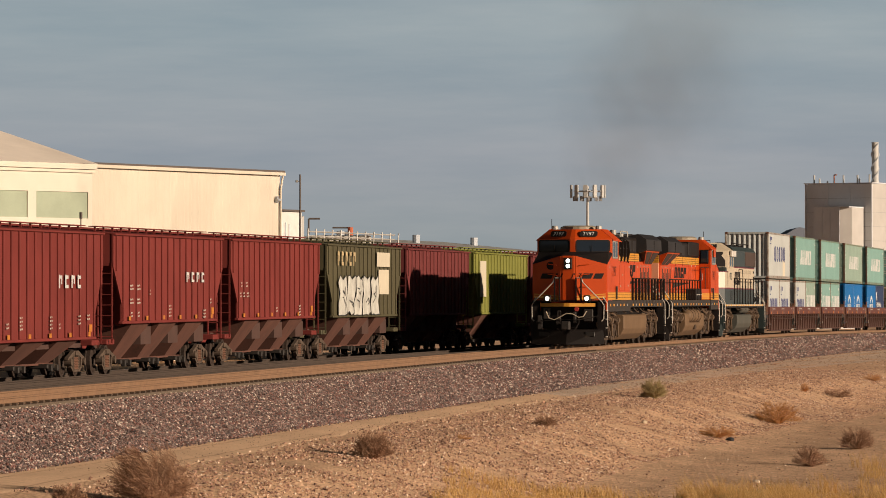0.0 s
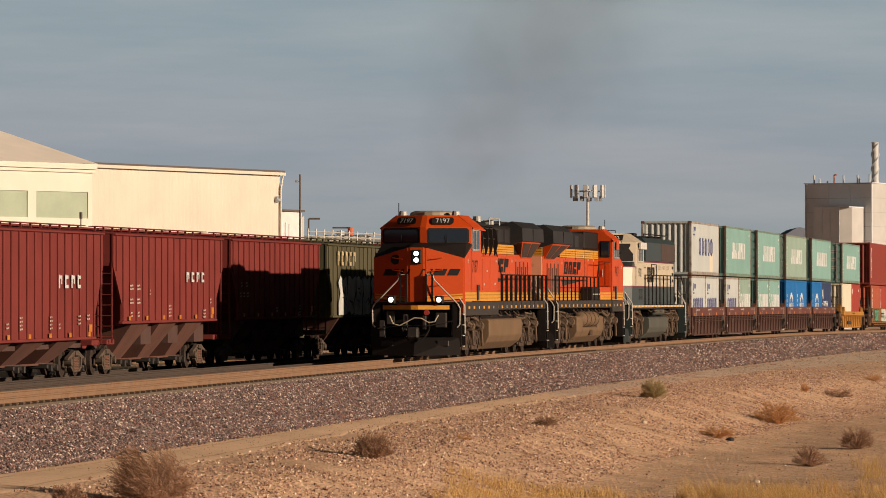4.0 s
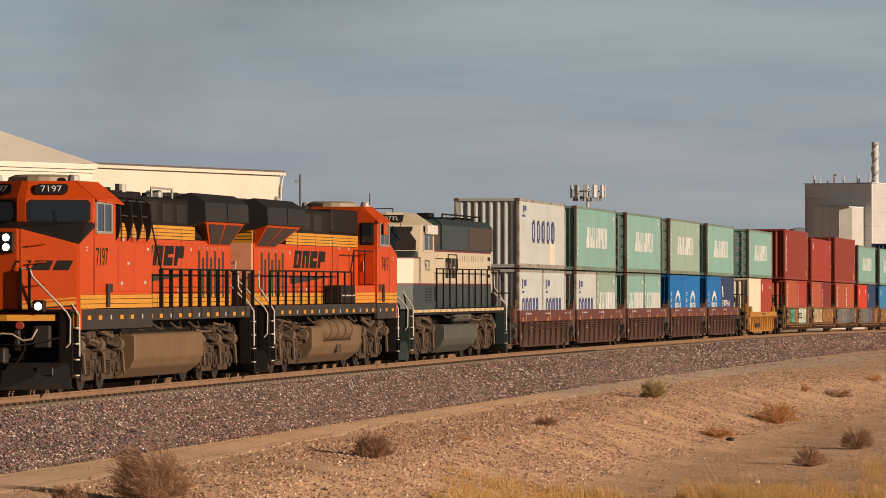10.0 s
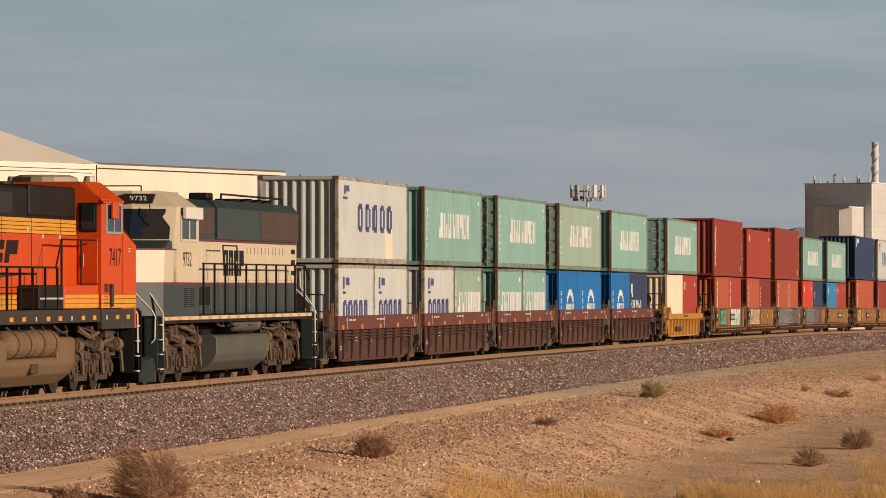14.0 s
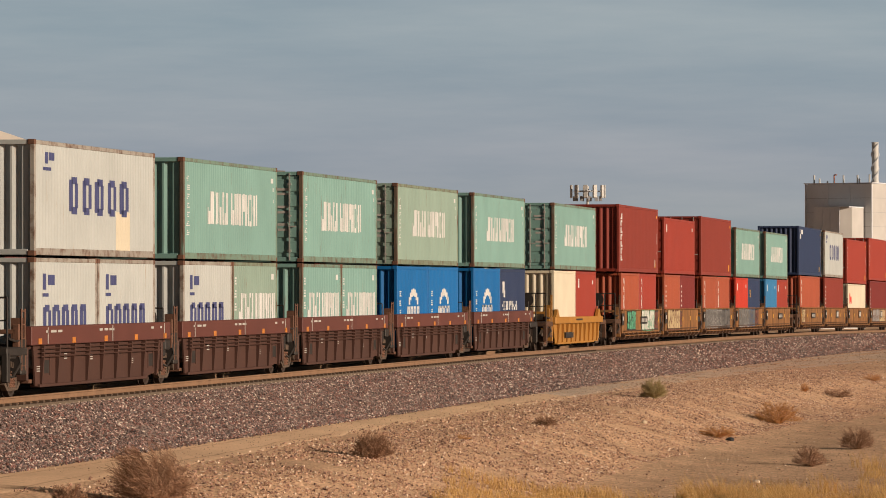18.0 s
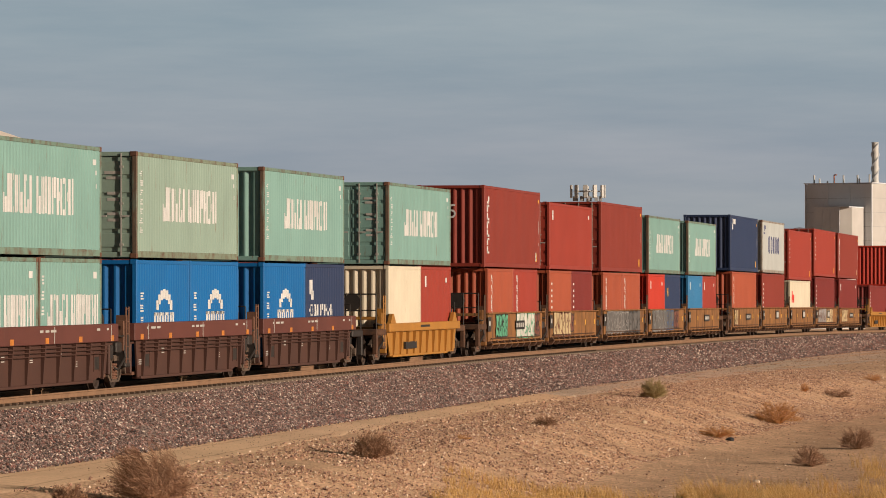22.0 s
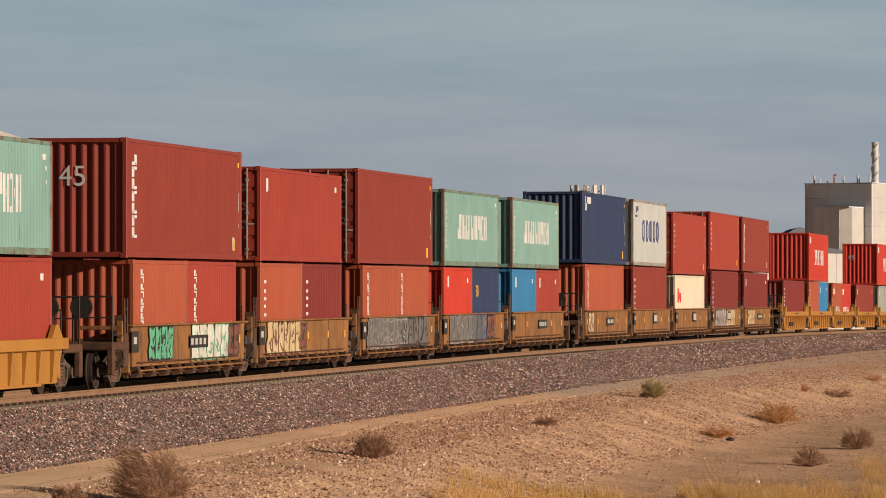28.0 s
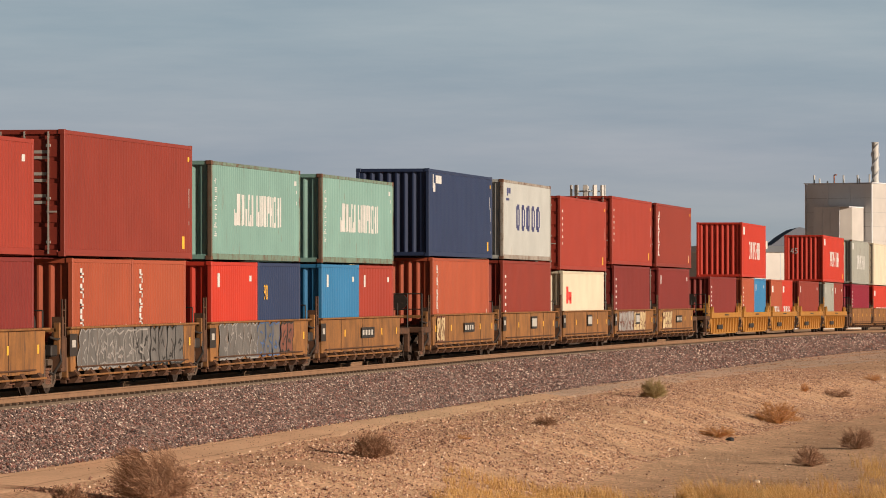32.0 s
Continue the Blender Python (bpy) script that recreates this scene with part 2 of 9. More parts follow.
M["well_under"] = material("rusty_well_underframe", (0.085, 0.038, 0.018), 0.8, 0, 0.4, 3.0, (0.030, 0.017, 0.012), 0.45, 0.15)
M["well_brown"] = material("well_brown_paint", (0.058, 0.023, 0.015), 0.7, 0, 0.2, 0.8, (0.07, 0.04, 0.03), 0.22, 0.08, 14, True, 0.06)
M["well_red"] = material("well_red_paint", (0.098, 0.029, 0.021), 0.65, 0, 0.15, 0.8, (0.10, 0.05, 0.035), 0.15, 0.05, 14, True, 0.06)
M["well_tan"] = material("well_tan_paint", (0.215, 0.096, 0.027), 0.75, 0, 0.40, 1.2, (0.062, 0.034, 0.024), 0.44, 0.08, 14, True, 0.10)
M["well_yellow"] = material("well_yellow_paint", (0.33, 0.15, 0.022), 0.65, 0, 0.15, 1.0, (0.2, 0.1, 0.04), 0.18, 0.05, 14, True, 0.08)
M["marker"] = material("orange_marker", (0.48, 0.17, 0.025), 0.55, 0, 0.25, 3.0)


# ---- land ----
BAL = material("ballast", (0.23, 0.17, 0.145), 0.9, 0, 0.3, 0.5, (0.32, 0.24, 0.2), 0.2, 0.5, 26, fine=9)
def voronoi_stones(mt, scale, lo, hi, bump=0.9):
    """stones of different tones: cells of a Voronoi pattern over the surface's own colour"""
    n, l = mt.node_tree.nodes, mt.node_tree.links
    bs = n["Principled BSDF"]
    tc = n.new("ShaderNodeTexCoord")
    vo = n.new("ShaderNodeTexVoronoi"); vo.inputs["Scale"].default_value = scale
    l.new(tc.outputs["Object"], vo.inputs["Vector"])
    mr = n.new("ShaderNodeMapRange"); mr.inputs["To Min"].default_value, mr.inputs["To Max"].default_value = lo, hi
    sp = n.new("ShaderNodeSeparateColor"); l.new(vo.outputs["Color"], sp.inputs[0]); l.new(sp.outputs[0], mr.inputs["Value"])
    old = bs.inputs["Base Color"].links[0].from_socket
    sc = n.new("ShaderNodeVectorMath"); sc.operation = "SCALE"
    l.new(old, sc.inputs[0]); l.new(mr.outputs[0], sc.inputs["Scale"]); l.new(sc.outputs[0], bs.inputs["Base Color"])
    bp = n.new("ShaderNodeBump"); bp.inputs["Strength"].default_value = bump; bp.inputs["Distance"].default_value = 0.05; bp.invert = True
    l.new(vo.outputs["Distance"], bp.inputs["Height"]); l.new(bp.outputs[0], bs.inputs["Normal"])
    return mt
voronoi_stones(BAL, 15.0, 0.45, 1.75)
YARD = material("dark_yard_ballast", (0.085, 0.060, 0.044), 0.95, 0, 0.3, 0.4, (0.055, 0.038, 0.03), 0.3, 0.4, 20, fine=7, spec=0.2)
SOIL = material("tan_soil", (0.61, 0.40, 0.255), 0.95, 0, 0.22, 0.35, (0.57, 0.36, 0.22), 0.3, 0.5, 7, fine=5, spec=0.2)
voronoi_stones(SOIL, 11.0, 0.74, 1.24, 0.5)
ROADM = material("packed_sand", (0.74, 0.505, 0.325), 0.95, 0, 0.13, 0.3, (0.56, 0.365, 0.22), 0.25, 0.25, 5, fine=3, spec=0.2)
voronoi_stones(ROADM, 20.0, 0.92, 1.08, 0.15)
GRAVEL = material("grey_gravel", (0.62, 0.475, 0.36), 0.95, 0, 0.2, 0.4, (0.33, 0.25, 0.2), 0.3, 0.4, 12, fine=6, spec=0.2)
voronoi_stones(GRAVEL, 11.0, 0.7, 1.3, 0.5)


def crest(s):
    """outer edge of the service road"""
    return float(np.interp(s, [-40, -15, -5, 10, 30, 50, 80, 105, 140, 250, 400], [6.0, 6.3, 5.8, 5.5, 5.45, 5.7, 6.1, 6.9, 8.9, 14.0, 20.0]))


def brow(s):
    """outer edge of the level shoulder, where the bank begins to fall"""
    return float(np.interp(s, [-40, 0, 50, 80, 120, 250, 400], [8.3, 8.3, 8.1, 8.7, 11.3, 17.0, 23.0])) + 0.35 * noise.noise(Vector((s * 0.11, 5.0, 0.0)))


def ground_z(s, o):
    """height of the ground over the rail head"""
    c, k = crest(s), brow(s)
    f = k + float(np.interp(s, [-40, 60, 120], [3.3, 3.1, 3.2]))
    z = float(np.interp(o, [-3000, -60, -12, -11.0, 2.0, 3.7, 4.2, c, k - 0.6, k + 0.1, k + 0.8, f - 0.5, f, f + 1.2, f + 4.5, f + 9, f + 40, 3000],
                        [-2.0, -1.3, -1.1, -0.75, -0.8, -1.16, -1.15, -1.27, -1.43, -1.54, -1.75, -2.30, -2.42, -2.55, -2.66, -2.85, -3.3, -3.6]))
    if o > 3.9:
        p = at(s, o)
        amp = min(1.0, (o - 3.9) / 4.0) * (1.0 if o < 60 else 3.0)
        if k - 0.5 < o:
            z += min(1.0, o - k + 0.5) * amp * (0.10 * noise.noise(Vector((p.x * 0.33, p.y * 0.33, 1.0))) + 0.05 * noise.noise(Vector((p.x * 1.2, p.y * 1.2, 4.0))))
            # rills washed down the face of the bank
            if o < f + 0.5:
                z -= 0.035 * max(0.0, math.sin(math.pi * (o - k + 0.3) / (f - k + 0.8))) * max(0.0, noise.noise(Vector((s * 0.8 + 0.5 * o, o * 0.15, 7.0)))) * 2
        z += 0.03 * amp * noise.noise(Vector((p.x * 0.5, p.y * 0.5, 9.0)))
    return z


def ground_at(s, o):
    p = at(s, o)
    p.z = lie(s) + ground_z(s, o)
    return p


def sheet(name, ss, oo, zf, mats, label, category, pick=None):
    """a strip of land over the given lines of s and o"""
    bm = bmesh.new()
    grid = [[bm.verts.new(zf(s, o)) for o in oo] for s in ss]
    for i in range(len(ss) - 1):
        for j in range(len(oo) - 1):
            f = bm.faces.new((grid[i][j], grid[i][j + 1], grid[i + 1][j + 1], grid[i + 1][j]))
            f.smooth = True
            if pick:
                f.material_index = pick(ss[i], oo[j])
    bmesh.ops.recalc_face_normals(bm, faces=bm.faces)
    if sum(f.normal.z for f in bm.faces) < 0:
        bmesh.ops.reverse_faces(bm, faces=bm.faces)
    ob = new(name, solid(name, bm, mats))
    return tagged(ob, label, category, kind="structure")


S_LINES = [-3000, -1200, -500, -200, -120] + list(np.arange(-80, 60, 0.8)) + list(np.arange(60, 160, 1.5)) + list(np.arange(160, 420, 4.0)) + [450, 520, 600, 720, 1000, 1600, 2600, 4200]
O_LINES = [-3000, -1200, -500, -200, -100, -60, -30, -18, -12, -11, -6, -2, 2.0, 3.7] + list(np.arange(4.2, 14, 0.35)) + list(np.arange(14.2, 26, 0.7)) + [28, 32, 38, 46, 60, 90, 150, 300, 700, 1500, 2800]
S_LINES, O_LINES = [float(v) for v in S_LINES], [float(v) for v in O_LINES]
sheet("ground", S_LINES, O_LINES, ground_at, [SOIL], "dry tan desert soil strewn with pebbles", "ground")


def road_edge(s, o):
    w = 0.22 * noise.noise(Vector((s * 0.35, o, 2.0)))
    return w


def road_z(s, u):
    a, b = 3.88 + 0.6 * road_edge(s, 0.0), crest(s) + 1.4 * road_edge(s, 7.0)
    o = a + (b - a) * u
    p = ground_at(s, o)
    rut = -0.03 * math.exp(-((u - 0.28) / 0.09) ** 2) - 0.03 * math.exp(-((u - 0.72) / 0.09) ** 2)
    p.z += 0.008 + rut * 0.3 if 0.05 < u < 0.95 else -0.03
    return p
sheet("dirt_road", [float(v) for v in np.arange(-60, 46, 0.8)], [0, 0.04, 0.12, 0.2, 0.28, 0.36, 0.5, 0.64, 0.72, 0.8, 0.9, 0.97, 1.0], road_z, [ROADM], "packed tan dirt service road beside the railway", "road")
sheet("gravel_verge", [float(v) for v in np.arange(45.2, 430, 2.4)], [0, 0.04, 0.12, 0.2, 0.28, 0.36, 0.5, 0.64, 0.72, 0.8, 0.9, 0.97, 1.0], road_z, [GRAVEL], "grey gravel verge along the far railway curve", "verge")


def bed(name, ss, prof, base):
    def f(s, i):
        o, z = prof[int(i)]
        p = at(s, o, z + base)
        if z < -0.2:
            p.z += 0.05 * noise.noise(Vector((p.x * 1.5, p.y * 1.5, 3.0)))
        return p
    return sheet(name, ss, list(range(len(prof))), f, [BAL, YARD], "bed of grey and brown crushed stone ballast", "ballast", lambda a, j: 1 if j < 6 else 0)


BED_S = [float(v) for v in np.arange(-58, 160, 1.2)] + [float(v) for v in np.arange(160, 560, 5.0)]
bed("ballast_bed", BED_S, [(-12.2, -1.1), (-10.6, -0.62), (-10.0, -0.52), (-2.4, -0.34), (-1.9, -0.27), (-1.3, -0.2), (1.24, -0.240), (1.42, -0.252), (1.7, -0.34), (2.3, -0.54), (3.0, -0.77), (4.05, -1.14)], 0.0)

RAIL = material("rail_steel_rust", (0.215, 0.125, 0.070), 0.7, 0.0, 0.2, 2.0, (0.15, 0.07, 0.04), 0.3, 0.1)
RAILTOP = material("rail_polished_top", (0.42, 0.36, 0.30), 0.35, 0.9, 0.1)
TIE = material("concrete_tie", (0.36, 0.28, 0.21), 0.9, 0, 0.15, 2.0, (0.28, 0.20, 0.14), 0.25, 0.2)
CLIP = material("rail_clip_steel", (0.10, 0.07, 0.05), 0.7, 0.4, 0.2)
RAIL_PROFILE = [(-0.07, -0.17), (0.07, -0.17), (0.07, -0.155), (0.012, -0.13), (0.010, -0.045), (0.036, -0.035), (0.036, 0.0), (-0.036, 0.0), (-0.036, -0.035), (-0.010, -0.045), (-0.012, -0.13), (-0.07, -0.155)]


RAIL_DULL = material("dull_siding_rail", (0.058, 0.041, 0.031), 0.75, 0.0, 0.2, 2.0, (0.07, 0.045, 0.03), 0.3, 0.1)


def track(o, z, name, label):
    thing = tagged(new(name), label, "railway track", kind="structure")
    ss = [float(v) for v in np.arange(-58, 560, 4.0)]
    for side in (-0.755, 0.755):
        bm = bmesh.new()
        loft(bm, [[at(s, o + side + px, z + pz) for px, pz in RAIL_PROFILE] for s in ss])
        part("rail", bm, RAIL if o == 0 else RAIL_DULL, thing)
    return thing
main_track = track(0, 0, "railway_track", "main railway track with rusty rails on concrete ties")
mid_track = track(-4.4, -0.16, "railway_track", "empty railway track with rusty rails")
side_track = track(-8.8, -0.33, "railway_track", "siding track under the parked hopper cars")


def tie_mesh():
    bm = bmesh.new()
    prism(bm, [(-0.13, -0.42), (0.13, -0.42), (0.10, -0.20), (-0.10, -0.20)], -1.30, 1.30, "x")
    return solid("tie", bm, TIE)
def clip_mesh():
    bm = bmesh.new()
    box(bm, -0.17, -0.06, -0.07, 0.07, -0.19, -0.135)
    box(bm, 0.06, 0.17, -0.07, 0.07, -0.19, -0.135)
    return solid("rail_clip", bm, CLIP)
TIE_ME, CLIP_ME = tie_mesh(), clip_mesh()
for i in range(170):
    s = -18 + 0.61 * i
    tie = part("tie", TIE_ME, None, main_track, m=on_line(s, 0.3))
    part("rail_clip", CLIP_ME, None, tie, m=pose(0.755, 0, 0))
# the rest of the ties, far off or between the tracks
bm = bmesh.new()
for i in range(420):
    s = -18 + 0.61 * (170 + i)
    if s > 360: break
    m = on_line(s, 0.3)
    b2 = bmesh.new(); prism(b2, [(-0.13, -0.42), (0.13, -0.42), (0.10, -0.20), (-0.10, -0.20)], -1.30, 1.30, "x")
    tmp = bpy.data.meshes.new("t"); b2.to_mesh(tmp); b2.free(); tmp.transform(m); bm.from_mesh(tmp); bpy.data.meshes.remove(tmp)
tagged(part("tie", bm, TIE, main_track), kind="stuff")
bm = bmesh.new()
for i in range(260):
    s = -18 + 0.61 * i
    for o, z in ((-4.4, -0.16), (-8.8, -0.33)):
        m = on_line(s, 0.3, o, z)
        q = [m @ Vector(c) for c in ((-1.3, -0.11, -0.19), (1.3, -0.11, -0.19), (1.3, 0.11, -0.19), (-1.3, 0.11, -0.19))]
        w = [m @ Vector(c) for c in ((-1.3, -0.11, -0.4), (1.3, -0.11, -0.4), (1.3, 0.11, -0.4), (-1.3, 0.11, -0.4))]
        a, b = [bm.verts.new(v) for v in w], [bm.verts.new(v) for v in q]
        bm.faces.new(b)
        for j in range(4):
            bm.faces.new((a[j], a[(j + 1) % 4], b[(j + 1) % 4], b[j]))
tagged(part("tie", bm, material("wooden_tie", (0.10, 0.065, 0.045), 0.9, 0, 0.25, 2.0), mid_track), kind="stuff")


# ---- shipping containers ----
PITCH = 0.278


def corr_points(length, kind, n_first=0.10):
    """corrugated outline along a run: (run, depth) pairs; end walls have broader and deeper folds"""
    pts = [(0.0, 0.0)]
    n = int((length - 2 * n_first) / PITCH)
    start = (length - n * PITCH) / 2
    slope, flat, depth = (0.068, 0.071, 0.014) if kind == "side" else (0.10, 0.03, 0.055)
    for i in range(n):
        a = start + i * PITCH
        pts += [(a, 0.0), (a + slope, -depth), (a + slope + flat, -depth), (a + 2 * slope + flat, 0.0)]
    pts.append((length, 0.0))
    return pts


MESH = {}


def wall_panel(kind, length, h, mat):
    """corrugated sheet: runs along +y from 0, outer face at x = 0, facing +x"""
    key = ("wall", kind, round(length, 2), round(h, 2), mat.name)
    if key not in MESH:
        bm = bmesh.new()
        pts = corr_points(length, kind)
        lo = [bm.verts.new((d, r, 0)) for r, d in pts]
        hi = [bm.verts.new((d, r, h)) for r, d in pts]
        lo2 = [bm.verts.new((-0.09, r, 0)) for r, d in pts]
        hi2 = [bm.verts.new((-0.09, r, h)) for r, d in pts]
        for i in range(len(pts) - 1):
            bm.faces.new((lo[i], lo[i + 1], hi[i + 1], hi[i]))
        bm.faces.new((lo2[-1], lo2[0], hi2[0], hi2[-1]))
        MESH[key] = solid("side_panel", bm, mat)
    return MESH[key]


def box_mesh(key, rows, mat, bevel=0.0):
    k = (key, mat.name, tuple(rows))
    if k not in MESH:
        MESH[k] = solid(key, boxes(*rows, bevel=bevel), mat)
    return MESH[k]


def logo_mesh(key, rects, length, mat, corrugated=True, face=0.004):
    """rects (y0, y1, z0, z1) laid on a corrugated side, cut where the sheet folds"""
    bm = bmesh.new()
    n = int((length - 0.2) / PITCH)
    start = (length - n * PITCH) / 2
    def quad(a, b, z0, z1, d):
        bm.faces.new([bm.verts.new(c) for c in ((d, a, z0), (d, b, z0), (d, b, z1), (d, a, z1))])
    for y0, y1, z0, z1 in rects:
        if not corrugated:
            quad(y0, y1, z0, z1, face)
            continue
        for i in range(-1, n + 1):
            a = start + i * PITCH
            for u, v, d in ((a - 0.071, a + 0.003, face), (a + 0.065, a + 0.142, -0.014 + face)):
                lo, hi = max(u, y0), min(v, y1)
                if hi - lo > 0.012:
                    quad(lo, hi, z0, z1, d)
            for u, v, d0, d1 in ((a, a + 0.068, face, -0.014 + face), (a + 0.139, a + 0.207, -0.014 + face, face)):
                lo, hi = max(u, y0), min(v, y1)
                if hi - lo > 0.02:
                    da, db = d0 + (d1 - d0) * (lo - u) / (v - u), d0 + (d1 - d0) * (hi - u) / (v - u)
                    bm.faces.new([bm.verts.new(c) for c in ((da, lo, z0), (db, hi, z0), (db, hi, z1), (da, lo, z1))])
    return solid(key, bm, mat)


def wordmark(y0, y1, z0, z1, n, seed, gap_at=None):
    """a worn painted word: upright slivers on the folds of the sheet, some of them cut short"""
    rnd = random.Random(seed)
    out, y, h, span = [], y0, z1 - z0, y1 - y0
    gap = y0 + span * (gap_at / n if gap_at is not None else 2.0)
    while y < y1:
        w = rnd.uniform(0.07, 0.24) * span / 6.7
        if not gap < y + w / 2 < gap + 0.075 * span:
            k = rnd.random()
            if k < 0.50:
                out.append((y, y + w, z0 + rnd.uniform(0, 0.03) * h, z1 - rnd.uniform(0, 0.03) * h))
            elif k < 0.68:
                out.append((y, y + w, z0 + rnd.uniform(0.38, 0.55) * h, z1))
            elif k < 0.78:
                out.append((y, y + w, z0, z0 + rnd.uniform(0.35, 0.55) * h))
            elif k < 0.90:
                out += [(y, y + w, z0, z0 + 0.16 * h), (y, y + w, z1 - 0.16 * h, z1)]
            else:
                out.append((y, y + w, z0 + 0.38 * h, z0 + 0.62 * h))
        y += w + rnd.choice((0.02, 0.05, 0.05, 0.11)) * span / 6.7
    return out


def upright_word(y, w, z0, z1, n, seed):
    """a word running up the side: a narrow strip of turned blocks"""
    rnd = random.Random(seed)
    out, h = [], (z1 - z0) / n
    for i in range(n):
        b = z0 + i * h
        left = rnd.random() < 0.5
        out.append((y, y + w * 0.45, b, b + h * 0.86) if left else (y + w * 0.55, y + w, b, b + h * 0.86))
        out.append((y, y + w, b + h * 0.62, b + h * 0.86) if i % 2 else (y, y + w, b, b + h * 0.26))
    return out


def column(y, w, z0, z1, n, seed):
    """an upright row of small marks in groups"""
    rnd = random.Random(seed)
    out, h = [], (z1 - z0) / n
    for i in range(n):
        b = z0 + i * h
        for k in range(3):
            q = b + k * h * 0.22
            out.append((y + w * rnd.uniform(0, 0.3), y + w * rnd.uniform(0.6, 1.0), q, q + h * 0.13))
    return out


def text_mesh(txt, size, mat):
    cu = bpy.data.curves.new("writing", "FONT")
    cu.body, cu.size, cu.align_x, cu.align_y = txt, size, "CENTER", "CENTER"
    ob = bpy.data.objects.new("writing", cu)
    me = bpy.data.meshes.new_from_object(ob)
    bpy.data.objects.remove(ob)
    bpy.data.curves.remove(cu)
    me.materials.append(mat)
    return me


LEN = {20: 6.06, 40: 12.19, 45: 13.72}
DOORBAR = material("galvanised_bar", (0.40, 0.39, 0.36), 0.6, 0.3, 0.15)
PLACARD = material("dull_white_marking", (0.40, 0.39, 0.36), 0.6)
GASKET = material("black_gasket", (0.02, 0.02, 0.02), 0.8)


